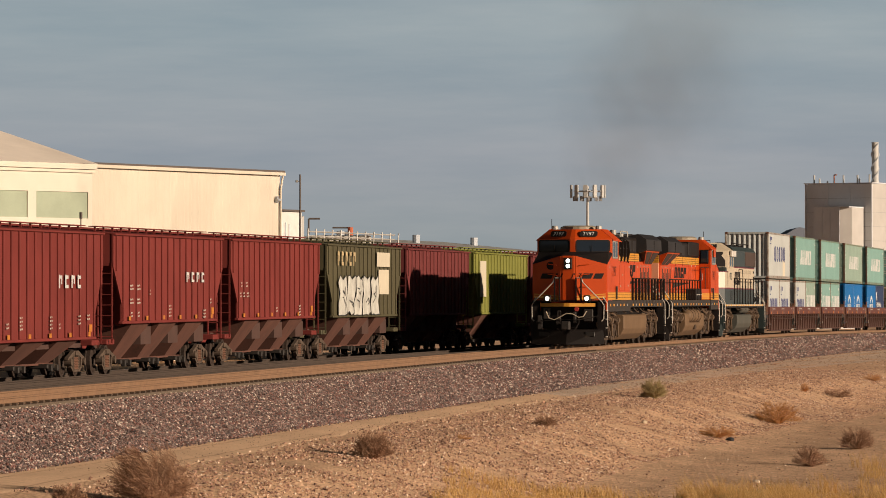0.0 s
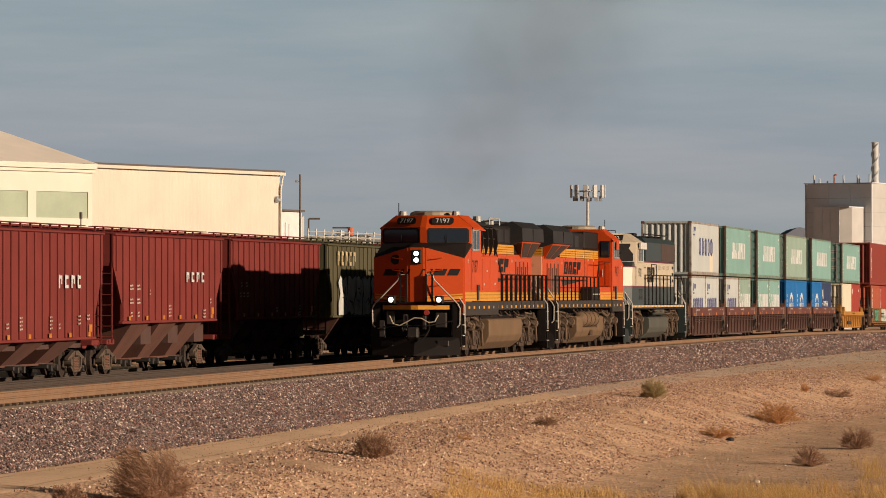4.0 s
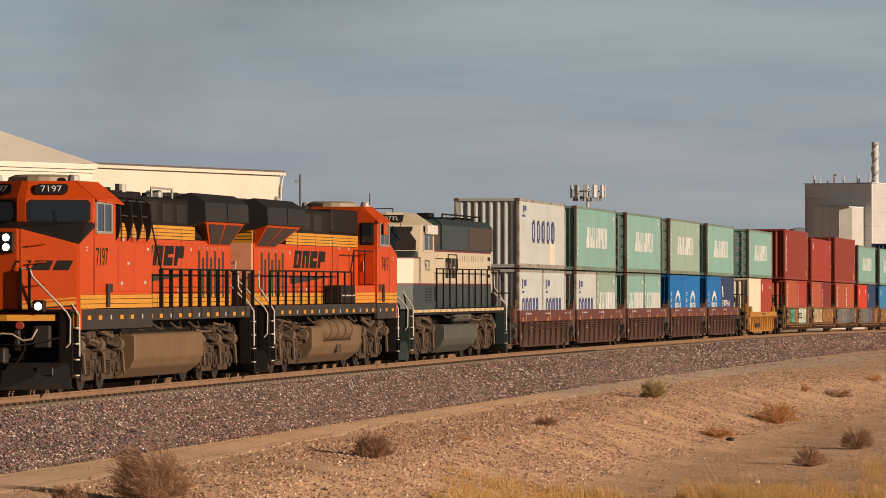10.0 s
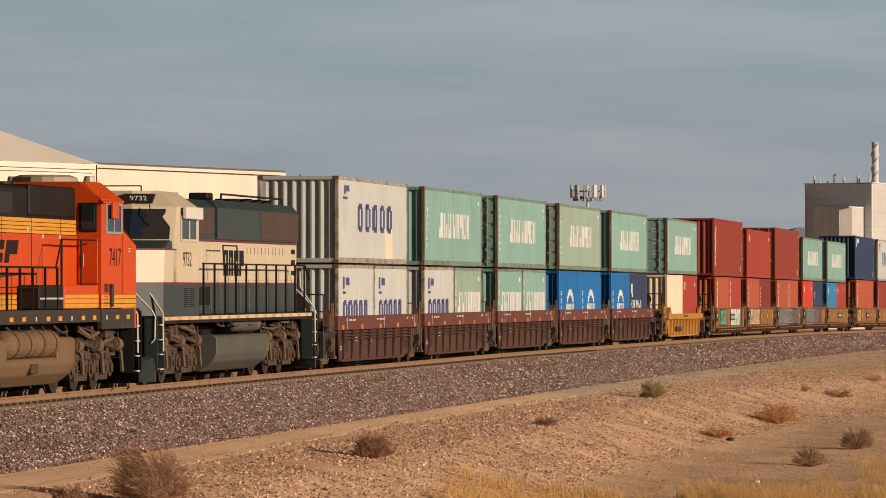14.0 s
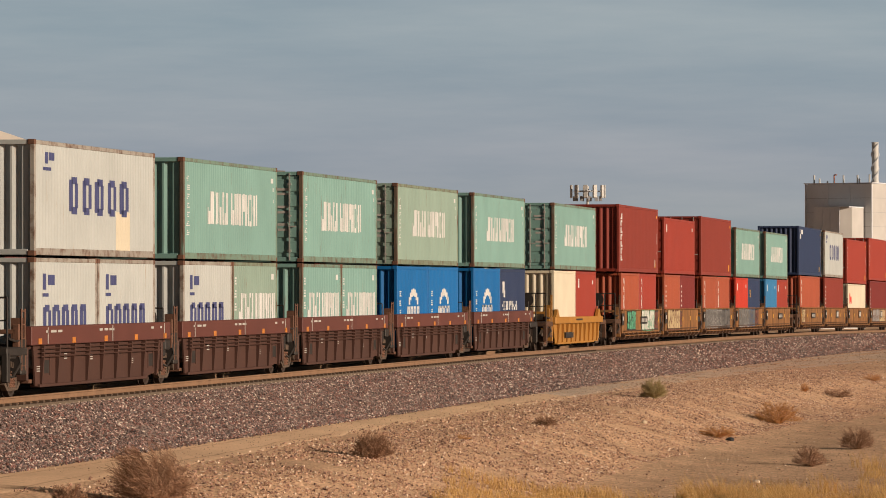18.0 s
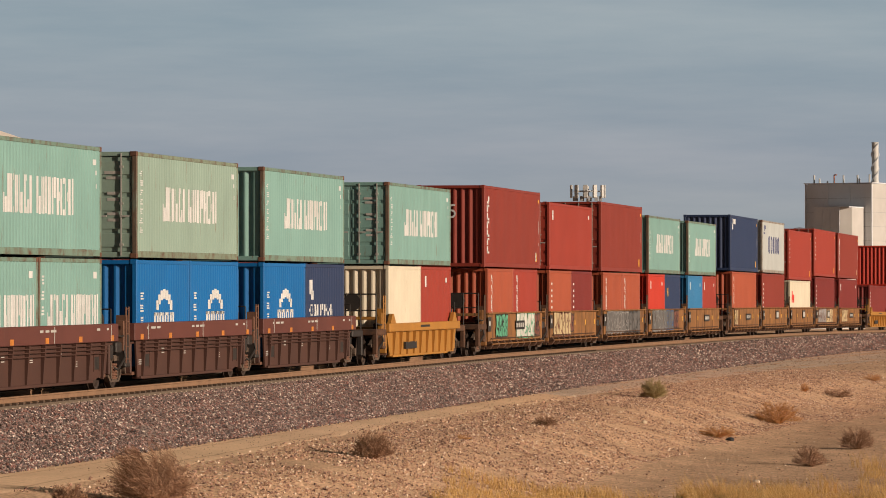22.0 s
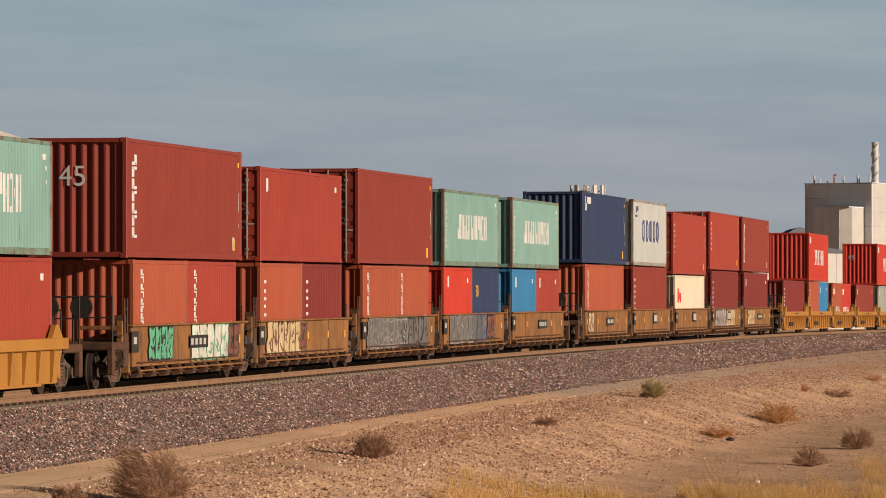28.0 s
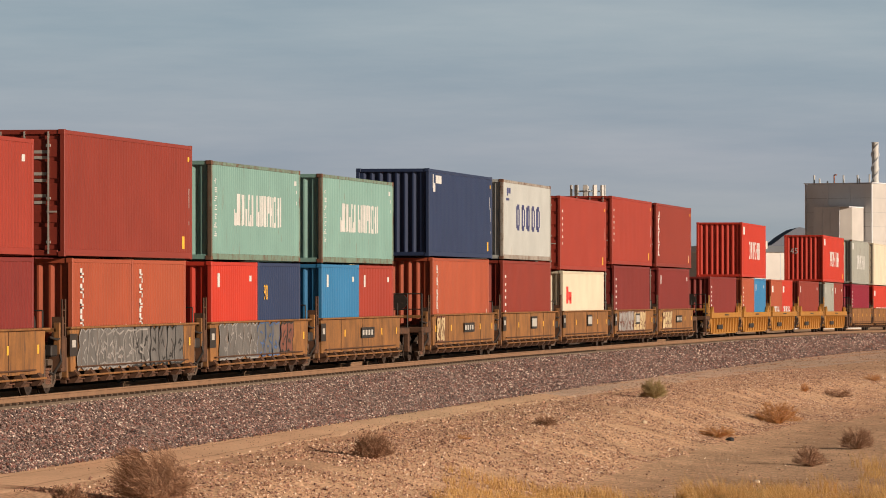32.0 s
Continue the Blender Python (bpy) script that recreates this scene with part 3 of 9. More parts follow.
def container(color, feet, high=False, doors_near=False, logo="", label="", extra=()):
    """a steel box: origin at the middle of its base; near end at -y, camera side at +x"""
    L, H, W = LEN[feet], 2.896 if high else 2.591, 2.438
    mt = M[color]
    thing = tagged(new("shipping_container"), label, "container", "containers on the train")
    hw, hl = W / 2, L / 2
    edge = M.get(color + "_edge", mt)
    y0 = -hl
    for sx in (1, -1):
        m = pose(sx * (hw - 0.015), -hl + 0.1, 0.16) if sx > 0 else pose(-hw + 0.015, hl - 0.1, 0.16, 0, 0, 180)
        part("side_panel", wall_panel("side", L - 0.2, H - 0.26, mt), None, thing, m=m)
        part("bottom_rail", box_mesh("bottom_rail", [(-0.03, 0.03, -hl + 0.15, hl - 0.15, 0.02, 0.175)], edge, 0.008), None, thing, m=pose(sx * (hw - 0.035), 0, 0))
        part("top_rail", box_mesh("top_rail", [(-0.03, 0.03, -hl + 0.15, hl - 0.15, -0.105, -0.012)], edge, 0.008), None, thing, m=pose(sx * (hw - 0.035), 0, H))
    part("roof", box_mesh("roof", [(-hw + 0.05, hw - 0.05, -hl + 0.1, hl - 0.1, H - 0.06, H - 0.02)], mt), None, thing)
    part("floor", box_mesh("floor", [(-hw + 0.08, hw - 0.08, -hl + 0.1, hl - 0.1, 0.12, 0.16)], M["rust_steel"]), None, thing)
    for sy in (-1, 1):
        is_door = doors_near == (sy < 0)
        for sx in (1, -1):
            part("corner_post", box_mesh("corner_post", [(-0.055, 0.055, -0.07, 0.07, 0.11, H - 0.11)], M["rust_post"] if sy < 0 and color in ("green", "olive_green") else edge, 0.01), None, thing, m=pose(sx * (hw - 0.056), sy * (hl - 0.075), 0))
            for z in (0.0, H - 0.118):
                part("corner_casting", box_mesh("corner_casting", [(-0.082, 0.082, -0.09, 0.09, 0, 0.118)], M["rust_steel"] if color in ("green", "olive_green", "white", "grey") else mt, 0.012), None, thing, m=pose(sx * (hw - 0.08), sy * (hl - 0.088), z))
        part("end_header", box_mesh("end_header", [(-hw + 0.16, hw - 0.16, -0.05, 0.05, H - 0.12, H - 0.01)], mt, 0.01), None, thing, m=pose(0, sy * (hl - 0.06), 0))
        part("end_sill", box_mesh("end_sill", [(-hw + 0.16, hw - 0.16, -0.05, 0.05, 0.02, 0.15)], mt, 0.01), None, thing, m=pose(0, sy * (hl - 0.06), 0))
        if is_door:
            m = pose(0, -hl + 0.03, 0) if sy < 0 else pose(0, hl - 0.03, 0, 0, 0, 180)
            for sx in (-1, 1):
                dk = ("door", color, H)
                if dk not in MESH:
                    bm = bmesh.new()
                    box(bm, -0.55, 0.55, 0.02, 0.06, 0.16, H - 0.13)
                    for k in range(5):
                        z = 0.22 + k * (H - 0.4) / 5
                        box(bm, -0.50, 0.50, 0.0, 0.021, z + 0.05, z + (H - 0.4) / 5 - 0.05, 0.008)
                    MESH[dk] = solid("door", bm, mt)
                door = part("door", MESH[dk], None, thing, m=m @ pose(sx * 0.558, 0, 0))
                for xx in (-0.28, 0.28):
                    part("lock_rod", box_mesh("lock_rod", [(-0.017, 0.017, -0.045, -0.012, 0.06, H - 0.05), (-0.05, 0.05, -0.04, 0.0, 0.3, 0.36), (-0.05, 0.05, -0.04, 0.0, H - 0.4, H - 0.34), (-0.05, 0.05, -0.04, 0.0, 1.3, 1.35), (-0.03, 0.2, -0.05, -0.03, 1.0, 1.04)], DOORBAR), None, door, m=pose(xx, 0, 0))
                rows = [(-0.1 * w, 0.1 * w + 0.12, -0.006, -0.001, z, z + 0.07) for w, z in ((1.6, H - 0.55), (1.2, H - 0.68), (0.9, H - 1.05), (0.9, H - 1.2), (0.9, H - 1.55), (0.8, H - 1.7))]
                if sx > 0:
                    part("marking", box_mesh("marking", rows, PLACARD), None, door, m=pose(0.02, 0, 0))
                else:
                    part("marking", box_mesh("marking", rows[2:5], PLACARD), None, door, m=pose(0.02, 0, 0))
        else:
            m = pose(-hw + 0.1, -hl + 0.055, 0.14, 0, 0, -90) if sy < 0 else pose(hw - 0.1, hl - 0.055, 0.14, 0, 0, 90)
            part("end_panel", wall_panel("end", W - 0.2, H - 0.25, mt), None, thing, m=m)
    # markings on the side towards the camera
    mk = pose(hw - 0.015, -hl + 0.1, 0)
    LL = L - 0.2
    rects, ink = [], "logo_white"
    if logo == "shipping":
        c = 0.52 * LL
        rects = wordmark(0.24 * LL, 0.78 * LL, 0.36 * H, 0.69 * H, 13, 5, 5) + column(0.3, 0.40, 0.24 * H, 0.86 * H, 7, 3)
        rects += [(LL - 0.75, LL - 0.35, 0.83 * H, 0.88 * H), (LL - 0.5, LL - 0.3, 0.74 * H, 0.78 * H), (LL - 0.45, LL - 0.3, 0.62 * H, 0.66 * H)]
    elif logo == "shipping_low":
        rects = wordmark(0.7, LL - 0.2, 0.36 * H, 0.68 * H, 13, 5, 5) + column(0.2, 0.3, 0.5 * H, 0.9 * H, 3, 3) + [(LL - 0.7, LL - 0.3, 0.82 * H, 0.88 * H)]
    elif logo == "letters":
        ink = "logo_navy"
        rects = []
        for i in range(5):
            a = 0.27 * LL + i * 1.28
            rects += [(a, a + 0.40, 0.40 * H, 0.68 * H), (a + 0.60, a + 0.90, 0.43 * H, 0.65 * H), (a + 0.2, a + 0.75, 0.64 * H, 0.705 * H), (a + 0.2, a + 0.75, 0.375 * H, 0.44 * H)]
        rects += [(0.9, 1.2, 0.80 * H, 0.90 * H), (1.3, 1.8, 0.83 * H, 0.90 * H), (0.8, 1.5, 0.74 * H, 0.77 * H)]
    elif logo == "letters_low":
        ink = "logo_navy"
        for i in range(5):
            a = 0.14 * LL + i * 0.86
            rects += [(a, a + 0.30, 0.30 * H, 0.57 * H), (a + 0.42, a + 0.68, 0.30 * H, 0.54 * H), (a + 0.1, a + 0.6, 0.53 * H, 0.59 * H)]
        rects += [(0.8, 1.1, 0.72 * H, 0.86 * H), (1.2, 1.9, 0.76 * H, 0.85 * H), (0.7, 1.3, 0.66 * H, 0.69 * H)]
    elif logo == "emblem":
        c = 0.53 * LL
        for i in range(7):
            a = math.pi * (i + 0.5) / 7
            rects.append((c - 0.75 * math.cos(a) - 0.15, c - 0.75 * math.cos(a) + 0.15, 0.53 * H + 0.36 * math.sin(a) - 0.10, 0.53 * H + 0.36 * math.sin(a) + 0.14))
        for i in range(4):
            a = c - 1.15 + i * 0.58
            rects += [(a, a + 0.24, 0.38 * H, 0.50 * H), (a + 0.3, a + 0.52, 0.38 * H, 0.50 * H), (a, a + 0.5, 0.47 * H, 0.50 * H)]
        rects += column(0.35, 0.5, 0.28 * H, 0.74 * H, 4, 8) + [(LL - 0.5, LL - 0.38, 0.34 * H, 0.40 * H)]
    elif logo == "stripe":
        rects = upright_word(0.55, 0.52, 0.17 * H, 0.88 * H, 7, 4) + [(LL - 1.1, LL - 0.85, 0.10 * H, 0.21 * H)]
    elif logo == "column":
        rects = upright_word(0.75, 0.36, 0.30 * H, 0.92 * H, 9, 6) + [(LL - 0.5, LL - 0.38, 0.34 * H, 0.40 * H)]
    elif logo == "dots":
        rects = [(0.5, 0.72 + 0.10 * (k % 2), z * H, (z + 0.035) * H) for k, z in enumerate((0.34, 0.43, 0.52, 0.60, 0.68, 0.78))]
    elif logo == "corner":
        rects = [(0.7, 0.95, 0.78 * H, 0.94 * H), (0.9, 1.25, 0.74 * H, 0.84 * H), (1.4, 2.6, 0.84 * H, 0.93 * H), (LL - 0.5, LL - 0.36, 0.6 * H, 0.75 * H)]
    elif logo == "corner_low":
        rects = [(0.55, 0.95, 0.66 * H, 0.82 * H), (0.8, 1.15, 0.60 * H, 0.70 * H)] + wordmark(0.5, 4.1, 0.42 * H, 0.55 * H, 5, 2, 2)
    elif logo == "block":
        rects = wordmark(0.30 * LL, 0.75 * LL, 0.34 * H, 0.66 * H, 7, 6) + [(0.5, 1.3, 0.78 * H, 0.92 * H)]
    elif logo == "block_low":
        rects = wordmark(0.15 * LL, 0.8 * LL, 0.20 * H, 0.42 * H, 6, 6) + [(0.5, 1.3, 0.72 * H, 0.86 * H)]
    elif logo == "small":
        rects = [(0.8, 1.1, 0.74 * H, 0.88 * H), (LL - 0.9, LL - 0.6, 0.80 * H, 0.86 * H)]
    elif logo == "mark":
        ink = "logo_red"
        rects = [(0.9, 1.5, 0.50 * H, 0.76 * H), (1.6, 2.5, 0.55 * H, 0.68 * H), (1.9, 2.4, 0.50 * H, 0.60 * H)]
    if logo == "letters" and not high:
        part("paint_patch", logo_mesh("paint_patch", [(0.66 * LL, 0.79 * LL, 0.06 * H, 0.42 * H)], LL, M["cream"], face=0.002), None, thing, "yellowed paint patch", m=mk)
    if rects:
        k = ("logo", logo, feet, high, ink)
        if k not in MESH:
            MESH[k] = logo_mesh("logo", rects, LL, M[ink])
        part("logo", MESH[k], None, thing, m=mk)
    small = [(LL - 0.28, LL - 0.12, 0.45 * H, 0.62 * H), (LL - 0.28, LL - 0.2, 0.3 * H, 0.34 * H)]
    k = ("plate", feet, high)
    if feet == 45:
        if k not in MESH:
            MESH[k] = logo_mesh("marking", small, LL, M["logo_white"])
        part("marking", MESH[k], None, thing, m=mk)
        part("yellow_label", logo_mesh("yellow_label", [(LL - 1.05, LL - 0.75, 0.09 * H, 0.20 * H)], LL, M["logo_yellow"]), None, thing, m=mk)
        part("hazard_mark", logo_mesh("hazard_mark", [(LL - 0.35, LL - 0.12, H - 0.42, H - 0.30)], LL, M["logo_yellow"]), None, thing, m=mk)
    for kind, txt, y, z, size in extra:
        if kind == "end":
            part("writing", text_mesh(txt, size, M["logo_white"]), None, thing, m=pose(y, -hl + 0.045, z, 90, 0, 0))
        elif kind == "side_yellow":
            part("writing", text_mesh(txt, size, M["logo_yellow"]), None, thing, m=mk @ pose(0.008, y, z, 90, 0, 90))
    return thing


# ---- well cars ----
TRUCK = {}
FRAME = material("dusty_cast_frame", (0.088, 0.060, 0.042), 0.85, 0, 0.35, 2.5, (0.05, 0.034, 0.026), 0.32, 0.2)


def truck_parts(parent, y, z0=0.0):
    """a two-axle freight truck centred on y"""
    if "bolster" not in TRUCK:
        bm = bmesh.new()
        prism(bm, [(-1.05, 0.60), (-1.05, 0.52), (-0.66, 0.56), (-0.34, 0.66), (0.34, 0.66), (0.66, 0.56), (1.05, 0.52), (1.05, 0.60), (0.62, 0.70), (0.3, 0.80), (-0.3, 0.80), (-0.62, 0.70)], -0.06, 0.06, "x")
        prism(bm, [(-0.70, 0.30), (-0.46, 0.16), (0.46, 0.16), (0.70, 0.30), (0.62, 0.36), (0.42, 0.24), (-0.42, 0.24), (-0.62, 0.36)], -0.06, 0.06, "x")
        for yy in (-0.33, 0.33):
            box(bm, -0.06, 0.06, yy - 0.055, yy + 0.055, 0.20, 0.70)
        for yy in (-0.70, 0.70):
            prism(bm, [(yy - 0.06, 0.34), (yy + 0.06, 0.34), (yy + 0.05, 0.60), (yy - 0.05, 0.60)], -0.05, 0.05, "x")
        for yy in (-0.87, 0.87):
            rod(bm, (-0.10, yy, 0.46), (0.13, yy, 0.46), 0.12, 12)
        box(bm, 0.05, 0.10, -0.22, 0.22, 0.66, 0.78)
        TRUCK["side_frame"] = solid("side_frame", bm, FRAME)
        bm = bmesh.new()
        coil(bm, 0.085, 0.22, 0.62, 5)
        TRUCK["spring"] = solid("spring", bm, M["rust_steel"])
        bm = bmesh.new()
        wheel_mesh(bm, 0.78, 0, 0.46, 0.46, 0.13)
        wheel_mesh(bm, -0.78, 0, 0.46, 0.46, 0.13)
        rod(bm, (-0.78, 0, 0.46), (0.78, 0, 0.46), 0.09, 8)
        TRUCK["wheelset"] = solid("wheelset", bm, M["wheel_steel"])
        bm = boxes((-0.95, 0.95, -0.18, 0.18, 0.5, 0.82), bevel=0.03)
        TRUCK["bolster"] = solid("bolster", bm, M["dark_steel"])
    tr = part("truck", TRUCK["bolster"], None, parent, m=pose(0, y, z0))
    for sx in (1, -1):
        part("side_frame", TRUCK["side_frame"], None, tr, m=pose(sx * 1.0, 0, 0, 0, 0, 0 if sx > 0 else 180))
        for yy in (-0.17, 0.0, 0.17):
            part("spring", TRUCK["spring"], None, tr, m=pose(sx * 1.0, yy, 0))
    for yy in (-0.87, 0.87):
        part("wheelset", TRUCK["wheelset"], None, tr, m=pose(0, yy, 0))
    return tr


def well_unit(kind, head=False, tail=False):
    """one well of an articulated car; kinds: ribbed, plated, yellow"""
    names = {"ribbed": "brown ribbed steel well car unit carrying stacked containers",
             "plated": "tan rusty flat-sided well car unit with containers",
             "yellow": "yellow ribbed well car unit carrying containers"}
    body = {"ribbed": M["well_brown"], "plated": M["well_tan"], "yellow": M["well_yellow"]}[kind]
    thing = tagged(new("well_car"), names[kind], "railway car", "well cars of the train")
    zt, zb = {"ribbed": (1.56, 0.24), "plated": (1.52, 0.50), "yellow": (1.28, 0.26)}[kind]
    zm = {"ribbed": 1.14, "plated": zt - 0.05, "yellow": 1.02}[kind]
    hl = {"ribbed": 7.05, "plated": 6.9, "yellow": 6.95}[kind]
    for sx in (1, -1):
        o = 1.30
        top = M["well_red"] if kind == "ribbed" else body
        part("top_sill", box_mesh("top_sill", [(o - 0.06, o + 0.10, -hl, hl, zm, zt)] if sx > 0 else [(-o - 0.10, -o + 0.06, -hl, hl, zm, zt)], top, 0.015), None, thing)
        # side sheet, leaning in at both ends towards the ground
        k = ("sheet", kind)
        if k not in MESH:
            bm = bmesh.new()
            inset = {"ribbed": 0.2, "yellow": 0.55, "plated": 0.10}[kind]
            back = 0.60 if kind == "ribbed" else 0.15
            prism(bm, [(-hl + back, zm), (hl - back, zm), (hl - back - inset, zb + (0.16 if kind == "ribbed" else 0.0)), (hl - back - 1.6, zb), (-hl + back + inset, zb)], o - 0.06 if kind != "plated" else o - 0.05, o - 0.02 if kind != "plated" else o + 0.01, "x")
            MESH[k] = solid("side_sheet", bm, body)
        part("side_sheet", MESH[k], None, thing, m=pose(0, 0, 0) if sx > 0 else pose(0, 0, 0, 0, 0, 180))
        if kind != "plated":
            part("bottom_sill", box_mesh("bottom_sill", [(o - 0.2, o + 0.04, -hl + 1.0, hl - 2.3, zb - 0.04, zb + 0.03)], body, 0.01), None, thing, m=pose(0, 0, 0, 0, 0, 0 if sx > 0 else 180))
        if kind in ("ribbed", "yellow"):
            n = 9 if kind == "ribbed" else 10
            k = ("rib", kind)
            if k not in MESH:
                bm = bmesh.new()
                prism(bm, [(o - 0.03, zb + 0.03), (o + 0.03, zb + 0.03), (o + 0.09, zm - 0.01), (o - 0.03, zm - 0.01)], -0.05, 0.05, "y")
                MESH[k] = solid("rib", bm, body)
            for i in range(n):
                y = -hl + 1.25 + (2 * hl - 2.5) * i / (n - 1)
                part("rib", MESH[k], None, thing, m=pose(0, y, 0) if sx > 0 else pose(0, y, 0, 0, 0, 180))
        else:
            # hangers under the plate, a grab pipe along them and a set-back lower chord
            k = "hanger"
            if k not in MESH:
                bm = bmesh.new()
                prism(bm, [(o - 0.12, 0.24), (o + 0.02, 0.24), (o + 0.10, 0.34), (o + 0.10, 0.42), (o + 0.01, 0.53), (o - 0.12, 0.53)], -0.16, 0.16, "y")
                MESH[k] = solid("hanger", bm, M["well_under"])
            for i in range(9):
                y = -hl + 0.75 + (2 * hl - 1.5) * i / 8
                part("hanger", MESH[k], None, thing, m=pose(0, y, 0) if sx > 0 else pose(0, y, 0, 0, 0, 180))
            part("lower_chord", box_mesh("lower_chord", [(o - 0.30, o - 0.16, -hl + 0.5, hl - 0.5, 0.22, 0.36)], M["well_under"], 0.01), None, thing, m=pose(0, 0, 0, 0, 0, 0 if sx > 0 else 180))
            if "grab_pipe" not in MESH:
                bm = bmesh.new(); rod(bm, (o + 0.12, -hl + 0.5, 0.405), (o + 0.12, hl - 0.5, 0.405), 0.024, 6)
                MESH["grab_pipe"] = solid("grab_pipe", bm, body)
                bm = bmesh.new(); rod(bm, (o + 0.06, -hl + 0.7, 0.60), (o + 0.06, hl - 1.2, 0.60), 0.02, 6)
                MESH["air_line"] = solid("air_line", bm, M["well_under"])
            part("grab_pipe", MESH["grab_pipe"], None, thing, m=pose(0, 0, 0, 0, 0, 0 if sx > 0 else 180))
            part("air_line", MESH["air_line"], None, thing, m=pose(0, 0, 0, 0, 0, 0 if sx > 0 else 180))
            part("plate_seam", box_mesh("plate_seam", [(o + 0.011, o + 0.018, y, y + 0.035, zb + 0.02, zt - 0.06) for y in (-3.45, 0.0, 3.45)], M["well_under"]), None, thing, m=pose(0, 0, 0, 0, 0, 0 if sx > 0 else 180))
    part("floor", box_mesh("floor", [(-1.2, 1.2, -hl + 0.5, hl - 0.5, 0.30, 0.38)], M["rust_steel"]), None, thing)
    for sy in (-1, 1):
        part("end_bulkhead", box_mesh("end_bulkhead", [(-1.25, 1.25, -0.06, 0.06, 0.35, 1.15), (-1.25, 1.25, -0.3, 0.3, 1.05, 1.18)], body, 0.02), None, thing, m=pose(0, sy * (hl - 0.25), 0))
    # end gear: deck, ladder, uprights over the articulation
    bm = bmesh.new()
    box(bm, -1.1, 1.25, -hl - 0.55, -hl + 0.1, 0.98, 1.10, 0.02)
    box(bm, 0.95, 1.28, -hl - 0.45, -hl + 0.02, 0.5, 1.3, 0.03)
    part("end_deck", bm, M["dark_steel"] if kind == "ribbed" else M["well_under"], thing)
    bm = bmesh.new()
    for yy in (-hl - 0.42, -hl - 0.12):
        rod(bm, (1.27, yy, 0.6), (1.27, yy, 2.15 if kind != "ribbed" else 1.95), 0.025)
    for k in range(5):
        rod(bm, (1.27, -hl - 0.42, 0.7 + k * 0.3), (1.27, -hl - 0.12, 0.7 + k * 0.3), 0.015)
    box(bm, 1.0, 1.27, -hl - 0.3, -hl - 0.24, 1.1, 1.75)
    part("ladder", bm, M["well_under"] if kind == "plated" else (M["rust_steel"] if kind == "ribbed" else body), thing)
    bm = bmesh.new()
    pipe(bm, [(1.2, hl + 0.05, 1.0), (1.2, hl + 0.05, 1.9), (0.5, hl + 0.05, 1.9), (0.5, hl + 0.05, 1.0)], 0.02)
    rod(bm, (0.9, hl + 0.10, 1.6), (0.98, hl + 0.10, 1.6), 0.2, 12)
    box(bm, 0.7, 1.2, hl - 0.1, hl + 0.35, 0.7, 1.05, 0.03)
    part("brake_gear", bm, M["dark_steel"], thing)
    rows = []
    for i in range(5):
        y = -hl + 0.6 + i * (2 * hl - 1.4) / 4
        rows.append((1.401, 1.406, y, y + 0.32, zm + 0.02, zm + 0.15))
    if kind == "ribbed":
        for k in range(3):
            bm = bmesh.new(); rod(bm, (1.365, -hl + 1.0, zm - 0.08 - 0.09 * k), (1.365, hl - 1.0, zm - 0.08 - 0.09 * k), 0.016, 5)
            part("brake_pipe", bm, body, thing)
        for y in (-hl + 1.55, hl - 2.0):
            port = part("side_port", boxes((1.272, 1.286, y, y + 0.5, 0.5, 0.80), bevel=0.004), M["dark_steel"], thing)
            part("port_frame", boxes((1.274, 1.294, y - 0.05, y, 0.46, 0.90), (1.274, 1.294, y + 0.5, y + 0.55, 0.46, 0.90)), body, port)
        part("reflector", box_mesh("reflector", rows, M["marker"]), None, thing)
        rows = [(1.401, 1.406, y, y + w, zt - 0.15, zt - 0.095) for y, w in ((-hl + 1.3, 0.2), (-hl + 1.75, 0.5), (-hl + 2.4, 0.4), (-0.6, 0.3), (-0.1, 0.35), (0.4, 0.5), (hl - 2.2, 0.3), (hl - 1.2, 0.2))]
        part("marking", box_mesh("marking", rows, PLACARD), None, thing)
        part("sill_line", box_mesh("sill_line", [(1.401, 1.406, y, y + 0.05, zm + 0.02, zt - 0.03) for y in (-5.6, 0.72, 6.3)], PLACARD), None, thing)
        rows = [(1.282, 1.286, y, y + 0.3, z + 0.05 * k, z + 0.05 * k + 0.022) for k in range(3) for y, z in ((-hl + 0.9, 0.55), (-3.6, 0.8), (-1.1, 0.75), (1.6, 0.85), (3.1, 0.6), (hl - 1.2, 0.7))]
        part("marking", box_mesh("marking_low", rows, PLACARD), None, thing)
    elif kind == "yellow":
        part("marking", box_mesh("marking", [(1.401, 1.406, -1.1, 0.7, zt - 0.15, zt - 0.08), (1.30, 1.36, -3.75, -1.65, 0.46, 0.68)], M["logo_black"]), None, thing)
        for sy in (-1, 1):
            bm = bmesh.new()
            prism(bm, [(-0.5, zt), (0.5, zt), (0.1, zt + 0.3), (-0.15, zt + 0.3)], 1.245, 1.36, "x")
            part("guide_block", bm, body, thing, m=pose(0, sy * (hl - 0.9), 0))
    else:
        part("reflector", box_mesh("reflector", [(1.316, 1.32, y, y + 0.16, 0.95, 1.15) for y in (-hl + 0.7, -3, 0.2, 3.3, hl - 0.9)], M["logo_yellow"]), None, thing)
    bm = bmesh.new()
    pipe(bm, [(1.22, -hl - 0.5, 1.1), (1.3, -hl - 0.62, 0.75), (1.15, -hl - 0.75, 0.45), (0.9, -hl - 0.9, 0.6)], 0.03)
    pipe(bm, [(1.2, -hl - 0.1, 1.3), (1.26, -hl - 0.8, 1.24), (1.2, -hl - 1.3, 1.3)], 0.025)
    part("air_hose", bm, M["dark_steel"], thing)
